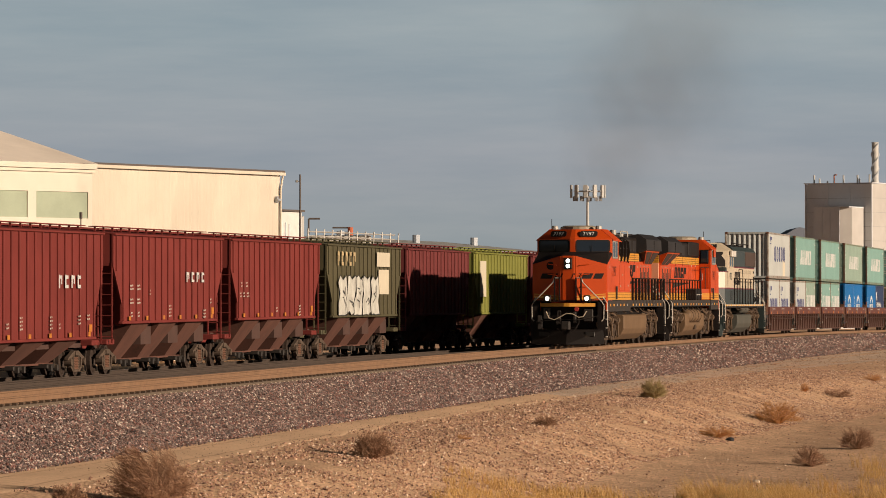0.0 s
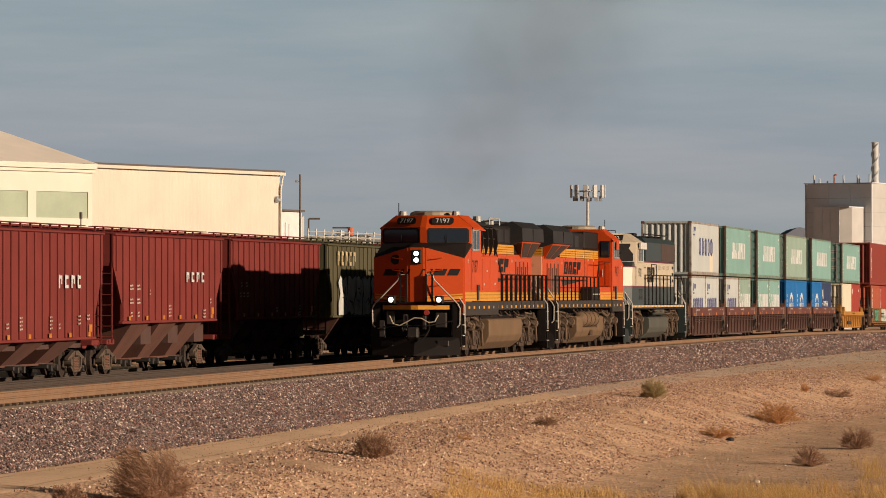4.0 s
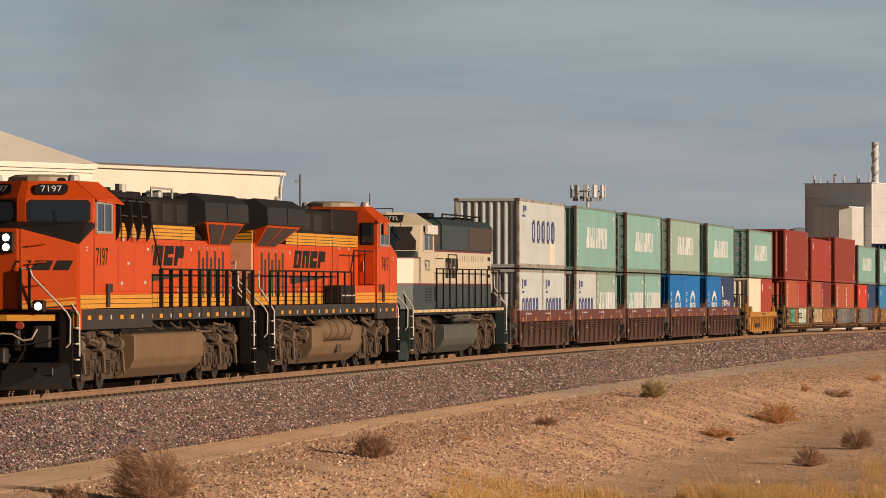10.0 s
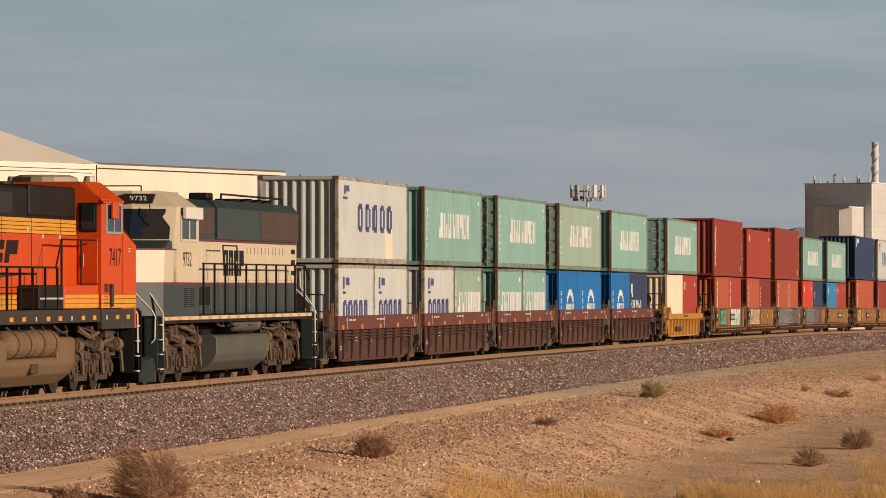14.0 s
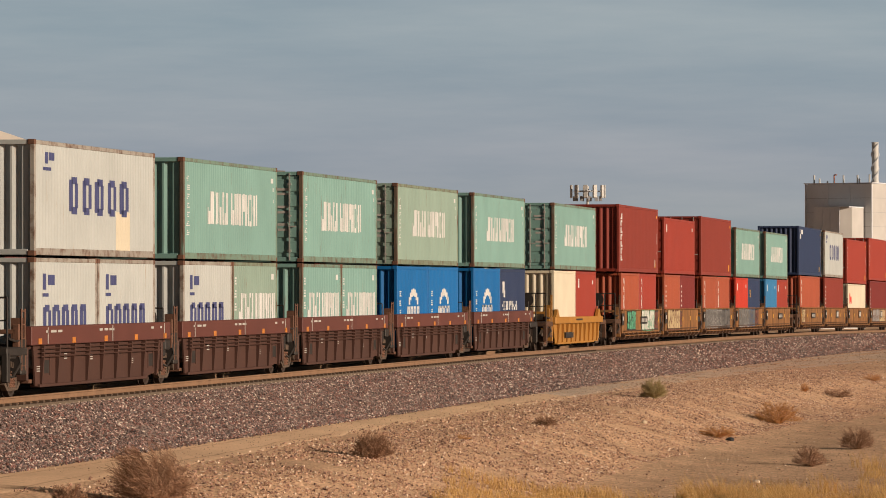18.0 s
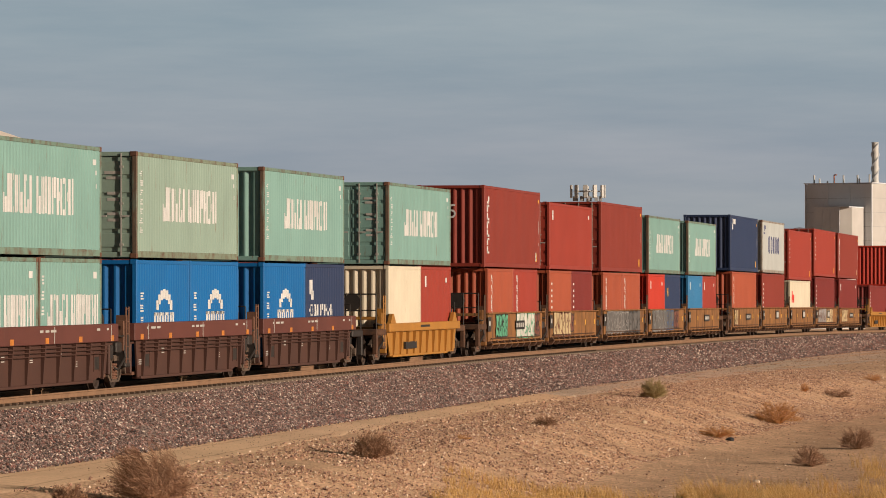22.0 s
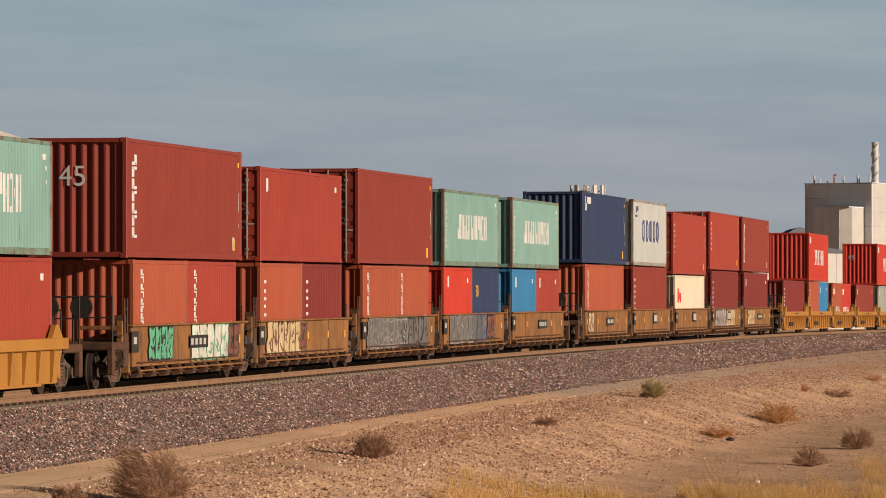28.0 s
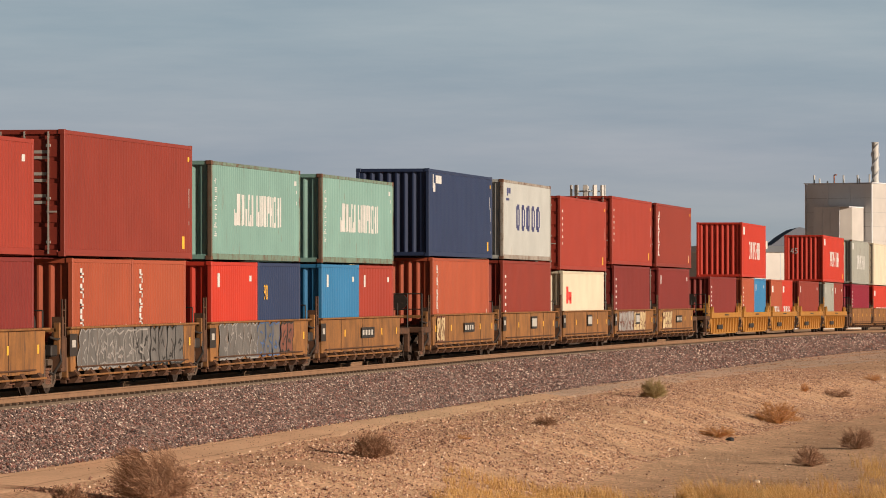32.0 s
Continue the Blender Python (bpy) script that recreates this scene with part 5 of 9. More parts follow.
    for sx in (1, -1):
        front_face(sx * 0.30, sx * 1.50, 1.93, 2.02, L_YELLOW, "nose_stripe", drop=0.10)
        front_face(sx * 0.30, sx * 1.50, 2.06, 2.10, L_YELLOW, "nose_stripe", drop=0.10)
        front_face(sx * 0.80, sx * 1.50, 1.93, 1.96, L_BLACK, "nose_band", 0.005, drop=0.06)
        bm = bmesh.new()
        for z in (2.45, 2.95, 3.36):
            pipe(bm, [(sx * 0.50, -10.28, z), (sx * 0.50, -10.36, z), (sx * 0.85, -10.24, z + 0.05), (sx * 0.85, -10.14, z + 0.05)], 0.016)
        part("grab_iron", bm, L_ORANGE, nose)
    # painted emblem across the nose: low slanted bars
    for a, b in ((-1.22, -0.72), (-0.62, -0.30), (0.12, 0.46), (0.54, 0.92), (1.0, 1.34)):
        front_face(a, b, 2.81, 3.03, L_BLACK, "nose_emblem", 0.010, 0.10)
    # twin headlights on the nose
    part("headlight_box", boxes((-0.17, 0.17, -10.44, -10.30, 3.20, 3.68), bevel=0.03), L_BLACK, nose)
    for z in (3.33, 3.55):
        bm = bmesh.new(); rod(bm, (0.0, -10.455, z), (0.0, -10.435, z), 0.082, 16)
        part("headlight", bm, LAMP, nose, "lit round headlight")
    # cab
    bm = bmesh.new()
    cp = [(-W, -6.2), (-W, -8.45), (-0.10, -9.02), (0.10, -9.02), (W, -8.45), (W, -6.2)]
    rp = [(-1.04, -6.2), (-1.04, -8.22), (-0.08, -8.62), (0.08, -8.62), (1.04, -8.22), (1.04, -6.2)]
    loft(bm, [[(x, y, 1.93) for x, y in cp], [(x, y, 4.47) for x, y in cp], [(x, y, 4.87) for x, y in rp]])
    cab = part("cab", bm, L_ORANGE, thing)
    for sx in (1, -1):
        bm = bmesh.new()
        back = -5.55 if sx > 0 else -6.15
        loft(bm, [[(sx * 1.62, -8.3, 4.40), (sx * 1.62, back, 4.36), (sx * 1.62, back, 4.39), (sx * 1.62, -8.3, 4.44)], [(sx * 1.06, -8.2, 4.85), (sx * 1.06, back - 0.3, 4.85), (sx * 1.06, back - 0.3, 4.89), (sx * 1.06, -8.2, 4.89)]])
        part("roof_eave", bm, L_ORANGE, cab)

    def cab_front(x0, x1, z0, z1, mt, name, d, parent=cab):
        def y_of(x, z):
            base = -9.02 + max(abs(x) - 0.10, 0) * 0.57 / 1.46
            return base + max(z - 4.47, 0) * 0.75 - d
        bm = bmesh.new()
        w, h = abs(x1 - x0), z1 - z0
        c = min(0.07, h * 0.25) * (1 if x1 > x0 else -1)
        ring = [(x0 + c, z0), (x1 - c, z0), (x1, z0 + abs(c)), (x1, z1 - abs(c)), (x1 - c, z1), (x0 + c, z1), (x0, z1 - abs(c)), (x0, z0 + abs(c))]
        loft(bm, [[(x, y_of(x, z), z) for x, z in ring], [(x, y_of(x, z) + 0.05, z) for x, z in ring]])
        return part(name, bm, mt, parent)
    for sx in (1, -1):
        win = cab_front(sx * 0.13, sx * 1.50, 3.90, 4.43, L_BLACK, "windshield_frame", 0.012)
        cab_front(sx * 0.19, sx * 1.44, 3.95, 4.38, GLASS, "pane", 0.02, win)
        bm = bmesh.new(); pipe(bm, [(sx * 0.8, -8.80, 3.9), (sx * 0.78, -8.84, 4.2)], 0.012)
        part("wiper", bm, L_BLACK, win)
        nb = cab_front(sx * 0.28, sx * 0.98, 4.56, 4.80, L_BLACK, "number_board", 0.05)
        ang = math.degrees(math.atan2(0.57, 1.46)) * sx
        yb = -9.02 + 0.53 * 0.57 / 1.46 + (4.68 - 4.47) * 0.75 - 0.062
        part("writing", text_mesh(number, 0.25, M["logo_white"]), None, nb, m=pose(sx * 0.63, yb, 4.68, 90 - 35, 0, ang))
        # side window with its pale frame
        sw = part("window_frame", boxes((sx * 1.57 - 0.02, sx * 1.57 + 0.02, -8.25, -6.6, 3.66, 3.72), (sx * 1.57 - 0.02, sx * 1.57 + 0.02, -8.25, -6.6, 4.34, 4.40), (sx * 1.57 - 0.02, sx * 1.57 + 0.02, -8.25, -8.12, 3.72, 4.34), (sx * 1.57 - 0.02, sx * 1.57 + 0.02, -6.73, -6.6, 3.72, 4.34), (sx * 1.57 - 0.02, sx * 1.57 + 0.02, -7.47, -7.38, 3.72, 4.34)), L_FRAME, cab)
        for a, b in ((-8.12, -7.47), (-7.38, -6.73)):
            part("pane", boxes((sx * 1.566 - 0.01, sx * 1.566 + 0.01, a, b, 3.72, 4.34)), GLASS, sw)
        # dark upright post low on the cab side
        part("mirror_post", boxes((sx * 1.60 - 0.03, sx * 1.60 + 0.03, -7.22, -7.02, 1.96, 2.5), bevel=0.01), L_SILL, cab)
        part("writing", text_mesh(number, 0.60, L_BLACK), None, cab, m=pose(sx * 1.567, -7.6, 3.10, 90, 0, 90 * sx))
        back = -2.3 if sx > 0 else -6.2
        for z0, z1 in ((1.935, 2.03), (2.045, 2.14), (2.155, 2.245)):
            part("side_stripe", boxes((sx * 1.562 - 0.005, sx * 1.562 + 0.005, -9.75, back + 0.01, z0, z1)), L_YELLOW, cab)
        part("side_stripe", boxes((sx * 1.561 - 0.003, sx * 1.561 + 0.003, -9.75, back + 0.01, 1.93, 2.25)), L_BLACK, cab)
        part("side_vent", boxes((sx * 1.563 - 0.006, sx * 1.563 + 0.006, -6.9, -6.5, 2.30, 2.5), bevel=0.004), L_SILL, cab)
        for z, y in ((3.32, -9.2), (3.25, -9.2)):
            part("stencil", boxes((sx * 1.563 - 0.004, sx * 1.563 + 0.004, y, y + 0.22, z, z + 0.03)), PLACARD, cab)
        # rear cab wall towards the walkway
        x0, x1 = sorted((sx * 1.08, sx * 1.42))
        part("rear_window_frame", boxes((x0 - 0.04, x1 + 0.04, -6.205, -6.18, 3.70, 4.38), bevel=0.02), L_BLACK, cab)
        part("rear_window", boxes((x0, x1, -6.195, -6.16, 3.76, 4.32), bevel=0.02), GLASS, cab)
        if sx < 0:
            door = part("rear_door", boxes((x0 - 0.06, x1 + 0.06, -6.19, -6.17, 2.5, 3.55), bevel=0.01), L_ORANGE, cab)
            bm = bmesh.new(); rod(bm, (sx * 1.15, -6.15, 2.9), (sx * 1.15, -6.15, 3.2), 0.015)
            part("handle", bm, L_FRAME, door)
    part("sun_visor", boxes((-1.66, -1.60, -7.6, -7.0, 4.02, 4.40), bevel=0.01), L_ORANGE, cab)
    for x in (-0.92, 0.92):
        bm = bmesh.new(); lathe(bm, [(0.16, 4.84), (0.13, 5.0), (0.11, 5.03)], 10, x, -7.7)
        part("roof_beacon", bm, DOORBAR, cab)
    bm = bmesh.new(); loft(bm, [[(r * 0.8 * math.cos(a), -7.1 + r * 0.85 * math.sin(a), z) for a in np.linspace(0, 2 * math.pi, 19)[:-1]] for r, z in ((1.0, 4.86), (0.95, 4.98), (0.75, 5.04))])
    part("air_conditioner", bm, L_AC, cab, "pale tan roof air conditioner")
    bm = bmesh.new(); rod(bm, (-1.0, -8.1, 4.8), (-1.0, -8.1, 5.3), 0.015, 5)
    part("aerial", bm, L_BLACK, cab)
    # full-width cabinet behind the cab
    cabi = part("equipment_cabinet", boxes((0.9, 1.555, -6.195, -2.3, 1.93, 3.50), bevel=0.02), L_ORANGE, thing)
    for a, b in ((-5.9, -4.3), (-4.15, -2.5)):
        part("cabinet_door", boxes((1.556, 1.566, a, b, 2.32, 3.40), bevel=0.004), L_ORANGE, cabi)
    for y, z in ((-5.7, 2.48), (-5.0, 2.95), (-3.2, 2.5), (-2.9, 3.3)):
        part("stencil", boxes((1.567, 1.571, y, y + 0.22, z, z + 0.07)), PLACARD, cabi)
    # low lockers and the battery box on the other walkway
    lock = part("low_locker", boxes((-1.50, -0.99, -6.19, -2.85, 1.93, 2.47), bevel=0.02), L_ORANGE, thing)
    for z0, z1 in ((1.95, 2.04), (2.06, 2.15), (2.17, 2.25)):
        part("side_stripe", boxes((-1.506, -1.498, -6.18, -2.87, z0, z1)), L_YELLOW, lock)
    for k in range(14):
        part("louvre_slat", boxes((-1.569, -1.562, -7.45 if k % 2 else -6.85, -7.05 if k % 2 else -6.45, 1.98 + 0.07 * (k // 2), 2.01 + 0.07 * (k // 2))), L_RED, cab)
    bb = part("battery_box", boxes((-1.50, -1.02, -2.80, -0.55, 1.93, 2.47), bevel=0.02), L_BLACK, thing)
    part("box_edge", boxes((-1.506, -1.49, -2.75, -0.6, 2.15, 2.19)), PLACARD, bb)
    bm = bmesh.new(); pipe(bm, [(-1.47, -2.2, 2.88), (-1.47, -2.75, 3.50), (-1.47, -6.1, 3.50)], 0.022)
    for y in (-2.75, -4.6):
        rod(bm, (-1.47, y, 2.45), (-1.47, y, 3.5), 0.022)
    part("handrail", bm, L_BLACK, thing)
    # hood
    for sx in (1, -1):
        x = sx * 0.98
        part("hood_side", boxes((min(x, x - sx * 0.1), max(x, x - sx * 0.1), -6.19, 9.86, 1.925, 3.62)), L_ORANGE, thing)
        part("stripe_ground", boxes((x - 0.004, x + 0.004, -6.1, 9.8, 1.93, 2.25)), L_BLACK, thing)
        for z0, z1 in ((1.935, 2.03), (2.045, 2.14), (2.155, 2.245)):
            part("side_stripe", boxes((x - 0.007, x + 0.007, -6.1, 9.8, z0, z1)), L_YELLOW, thing)
        part("stripe_ground", boxes((x - 0.004, x + 0.004, -6.1, 5.3, 3.61, 3.97)), L_BLACK, thing)
        for z0, z1 in ((3.625, 3.695), (3.71, 3.78), (3.795, 3.87), (3.885, 3.965)):
            part("upper_stripe", boxes((x - 0.007, x + 0.007, -6.1, 5.3, z0, z1)), L_YELLOW, thing)
        for y in (-4.6, -1.9, 0.8, 3.6):
            part("hood_joint", boxes((x - 0.011, x + 0.011, y, y + 0.025, 1.95, 3.98)), L_SILL, thing)
        # doors along the hood
        for i in range(9):
            y = -3.9 + i * 1.02
            part("hood_door", box_mesh("hood_door", [(-0.010, 0.010, 0.03, 0.98, 2.30, 3.54)], L_ORANGE, 0.006), None, thing, m=pose(x, y, 0))
        for i in range(7):
            y = 5.7 + i * 0.5
            part("louvre", box_mesh("louvre", [(-0.016, 0.016, 0, 0.20, 2.16, 3.36 - 0.18 * (i % 2))], L_SILL, 0.008), None, thing, m=pose(x, y, 0))
            part("latch", box_mesh("latch", [(-0.02, 0.02, 0.02, 0.09, 3.40, 3.46)], L_FRAME), None, thing, m=pose(x, y, 0))
        block_word(thing, 0.994, -0.95 if sx > 0 else 4.25, 2.96, 1.05, 0.50, L_BLACK, sx, 0.5)
        bm = bmesh.new()
        pts = ((-1.6, 2.50), (5.0, 2.73), (-1.6, 2.73)) if sx > 0 else ((4.65, 2.49), (4.85, 2.73), (-2.0, 2.74))
        bm.faces.new([bm.verts.new((x + sx * 0.016, a, b)) for a, b in pts])
        bmesh.ops.recalc_face_normals(bm, faces=bm.faces)
        part("swoosh", bm, L_SILL, thing)
        for y, z in ((-4.6, 3.56), (-3.0, 3.56), (2.2, 2.34), (4.7, 3.38), (3.2, 2.33), (-1.6, 3.70)):
            part("placard", boxes((x - 0.016, x + 0.016, y, y + 0.16, z - 0.04, z + 0.05)), PLACARD, thing)
        for y in (-4.9, -3.9):
            part("builder_plate", boxes((sx * 0.965 - 0.006, sx * 0.965 + 0.006, y, y + 0.12, 4.06, 4.24)), PLACARD, thing)
    # cooling fins over the cabinet
    for y in (-5.5, -4.3, -3.25, -2.2):
        k = ("fin", 1)
        if k not in MESH:
            bm = bmesh.new()
            prism(bm, [(0.12, 4.56), (0.30, 4.56), (0.50, 4.42), (0.54, 3.95), (0.46, 3.60), (0.40, 3.52), (0.40, 3.75), (0.34, 3.95), (0.12, 4.10)], -0.055, 0.055, "y")
            MESH[k] = solid("resistor_fin", bm, L_BLACK)
        part("resistor_fin", MESH[k], None, thing, m=pose(1.0, y, 0))
    bm = bmesh.new()
    pipe(bm, [(1.42, -6.1, 4.12), (1.42, -2.0, 4.12)], 0.02); pipe(bm, [(1.36, -6.1, 4.48), (1.36, -0.9, 4.48)], 0.025)
    part("side_grating", bm, L_SILL, thing)
    for k in range(3):
        bm = bmesh.new(); lathe(bm, [(0.05, 3.7), (0.09, 3.72), (0.09, 3.78), (0.05, 3.8), (0.05, 3.9), (0.09, 3.92), (0.09, 3.98), (0.05, 4.0), (0.05, 4.1), (0.09, 4.12), (0.09, 4.18), (0.05, 4.2)], 9, 1.25, -5.85 + 0.55 * k)
        part("insulator", bm, L_FRAME if k == 1 else L_SILL, thing)
    bm = bmesh.new(); rod(bm, (1.05, -0.6, 4.50), (1.44, -0.75, 2.86), 0.022)
    part("stay_rod", bm, L_BLACK, thing)
    part("grid_box", boxes((-1.02, 1.02, -5.9, -1.6, 4.02, 4.72), bevel=0.04), L_BLACK, thing)
    for k in range(3):
        bm = bmesh.new(); rod(bm, (0.62, -5.3 + 1.25 * k, 4.72), (0.62, -5.3 + 1.25 * k, 4.86 - 0.05 * k), 0.32, 12)
        part("roof_fan", bm, L_BLACK, thing)
    bm = bmesh.new(); rod(bm, (0.85, -2.6, 4.70), (0.85, -2.6, 4.92), 0.14, 12)
    part("vent_pot", bm, DOORBAR, thing)
    part("hood_top", boxes((-0.96, 0.96, -6.19, 9.86, 3.63, 4.66), bevel=0.06), L_BLACK, thing)
    for sx in (1, -1):
        for y in (-5.3, -3.4, -0.2, 1.6, 3.2):
            part("side_hatch", boxes((sx * 0.965 - 0.008, sx * 0.965 + 0.008, y, y + 1.1, 4.05, 4.52), bevel=0.006), L_SOOT, thing)
    end = part("hood_end", boxes((-0.95, 0.95, 9.80, 9.93, 1.93, 3.62), bevel=0.02), L_PEACH if reservoirs else L_ORANGE, thing)
    part("upper_end_band", boxes((-0.94, 0.94, 9.80, 9.925, 3.622, 3.98)), L_YELLOW, end)
    for z in (3.70, 3.80, 3.90):
        part("pin_line", boxes((-0.94, 0.94, 9.926, 9.931, z, z + 0.02)), L_BLACK, end)
    part("writing", text_mesh(number, 0.40, L_BROWN), None, end, m=pose(0.1, 9.936, 3.34, 90, 0, 180))
    for x in (-0.5, 0.5):
        bm = bmesh.new(); pipe(bm, [(x, 9.93, 2.6), (x, 10.01, 2.6), (x, 10.01, 3.1), (x, 9.93, 3.1)], 0.018)
        part("grab_iron", bm, L_WHITE, end)
    for z0, z1 in ((1.95, 2.04), (2.06, 2.15), (2.17, 2.25)):
        part("end_stripe", boxes((-0.93, 0.93, 9.931, 9.937, z0, z1)), L_YELLOW, end)
    part("exhaust_stack", boxes((-0.4, 0.4, 0.6, 1.6, 4.664, 4.80), bevel=0.03), L_BLACK, thing)
    # radiator wings at the rear
    bm = bmesh.new()
    prism(bm, [(-0.6, 4.74), (0.6, 4.74), (1.02, 4.84), (1.40, 4.60), (1.42, 4.12), (0.985, 3.98), (-0.985, 3.98), (-1.42, 4.12), (-1.40, 4.60), (-1.02, 4.84)], 4.6, 10.1, "y")
    part("radiator_wing", bm, L_SOOT, thing, "black overhanging radiator wing")
    for sx in (1, -1):
        part("wing_joint", boxes((sx * 1.415 - 0.012, sx * 1.415 + 0.012, 7.3, 7.34, 4.14, 4.58)), L_BLACK, thing)
        bm = bmesh.new()
        lo = [(0.90, 7.1, 3.50), (0.985, 7.1, 3.50), (0.985, 9.62, 3.50), (0.90, 9.62, 3.50)]
        hi = [(0.90, 4.9, 4.11), (1.36, 4.9, 4.11), (1.36, 9.85, 4.11), (0.90, 9.85, 4.11)]
        loft(bm, [[(sx * a, b, c) for a, b, c in lo], [(sx * a, b, c) for a, b, c in hi]])
        fl = part("radiator_flare", bm, L_ORANGE, thing)

        def on_flare(u0, u1, v0, v1, frontal=False):
            """a panel on the sloping outer or forward face of the flare"""
            A, B = (Vector(lo[1]), Vector(lo[2])) if not frontal else (Vector(lo[0]), Vector(lo[1]))
            C, D = (Vector(hi[1]), Vector(hi[2])) if not frontal else (Vector(hi[0]), Vector(hi[1]))
            n = (B - A).cross(C - A).normalized()
            n = -n if (n.x < 0 if not frontal else n.y > 0) else n
            q = [A.lerp(B, u).lerp(C.lerp(D, u), v) + n * 0.012 for u, v in ((u0, v0), (u1, v0), (u1, v1), (u0, v1))]
            bm = bmesh.new(); bm.faces.new([bm.verts.new((sx * p.x, p.y, p.z)) for p in q])
            part("grille", bm, L_GRILLE, fl)
        on_flare(0.06, 0.48, 0.08, 0.90); on_flare(0.53, 0.96, 0.08, 0.90); on_flare(0.15, 0.95, 0.25, 0.9, True)
    for y in (5.6, 7.0, 8.4, 9.6):
        bm = bmesh.new(); rod(bm, (0, y, 4.74), (0, y, 4.86), 0.48, 16)
        part("roof_fan", bm, L_BLACK, thing)
    bm = bmesh.new(); pipe(bm, [(0.6, 1.9, 4.66), (0.6, 1.9, 4.92), (0.6, 4.3, 4.92), (0.6, 4.3, 4.66)], 0.03)
    part("roof_pipe", bm, DOORBAR, thing)
    part("horn", boxes((0.1, 0.5, 3.4, 3.7, 4.664, 4.88), bevel=0.05), DOORBAR, thing)
    # rails along the walkways
    for sx in (1, -1):
        y0 = -1.0 if sx > 0 else -2.2
        n = 10 if sx > 0 else 11
        ys = [y0 + i * (10.2 - y0) / n for i in range(n + 1)]
        thick = 0.045 if not reservoirs else 0.026
        rail_run(thing, [(sx * 1.50, y0, 2.86), (sx * 1.50, 10.2, 2.86)], [(sx * 1.50, y, 2.86) for y in ys], 1.64, 0.026, thick, L_BLACK)
        bm = bmesh.new(); pipe(bm, [(sx * 1.48, y0, 2.42), (sx * 1.48, 10.1, 2.42)], 0.012)
        part("safety_chain", bm, L_BLACK, thing)
    end_rails(thing)
    # ditch lights and front gear
    for sx in (1, -1):
        dl = part("ditch_light_box", boxes((sx * 0.82 - 0.14, sx * 0.82 + 0.14, -10.72, -10.5, 1.85, 2.13), bevel=0.03), L_BLACK, thing)
        bm = bmesh.new(); rod(bm, (sx * 0.82, -10.74, 1.99), (sx * 0.82, -10.725, 1.99), 0.085, 16)
        part("lens", bm, LAMP, dl, "lit round lamp")
    bm = bmesh.new(); prism(bm, [(-1.15, -10.42), (-0.12, -10.82), (0.12, -10.82), (1.15, -10.42), (1.15, -10.25), (-1.15, -10.25)], 1.66, 1.80, "z")
    part("anticlimber", bm, L_YELLOW, thing, "worn orange-yellow front platform edge")
    bm = bmesh.new()
    rod(bm, (-0.75, -10.22, 3.35), (-0.75, -10.02, 3.35), 0.17, 16)
    part("nose_lamp_cover", bm, L_BLACK, nose)
    for x0, x1, z0, z1, d in ((-1.0, -0.72, 1.15, 1.6, 0.12), (0.68, 1.05, 1.05, 1.55, 0.14), (-0.42, -0.28, 0.95, 1.5, 0.2), (0.24, 0.36, 0.98, 1.45, 0.2), (-1.25, -1.05, 0.7, 1.3, 0.1)):
        part("pilot_fitting", boxes((x0, x1, -10.45 - d, -10.38, z0, z1), bevel=0.02), L_SILL, thing)
    bm = bmesh.new(); pipe(bm, [(-1.3, -10.62, 1.02), (-0.5, -10.7, 1.12), (0.5, -10.7, 1.12), (1.3, -10.62, 1.28)], 0.02)
    part("uncoupling_lever", bm, L_SILL, thing)
    for sx in (1, -1):
        part("plough_port", boxes((sx * 0.95 - 0.2, sx * 0.95 + 0.2, -10.67, -10.60, 0.42, 0.62), bevel=0.02), M["logo_black"], thing)
    bm = bmesh.new(); rod(bm, (0.42, -10.86, 1.56), (0.42, -10.76, 1.56), 0.09, 12)
    part("hose_coupling", bm, L_RED, thing)
    bm = bmesh.new(); pipe(bm, [(-0.85, -10.80, 1.45), (-0.72, -10.85, 1.18), (-0.5, -10.86, 1.12), (-0.3, -10.86, 1.22), (0, -10.86, 1.38), (0.25, -10.86, 1.36), (0.5, -10.86, 1.22), (0.7, -10.85, 1.25), (0.82, -10.80, 1.48)], 0.022)
    part("mu_hose", bm, L_CREAM, thing)
    return thing


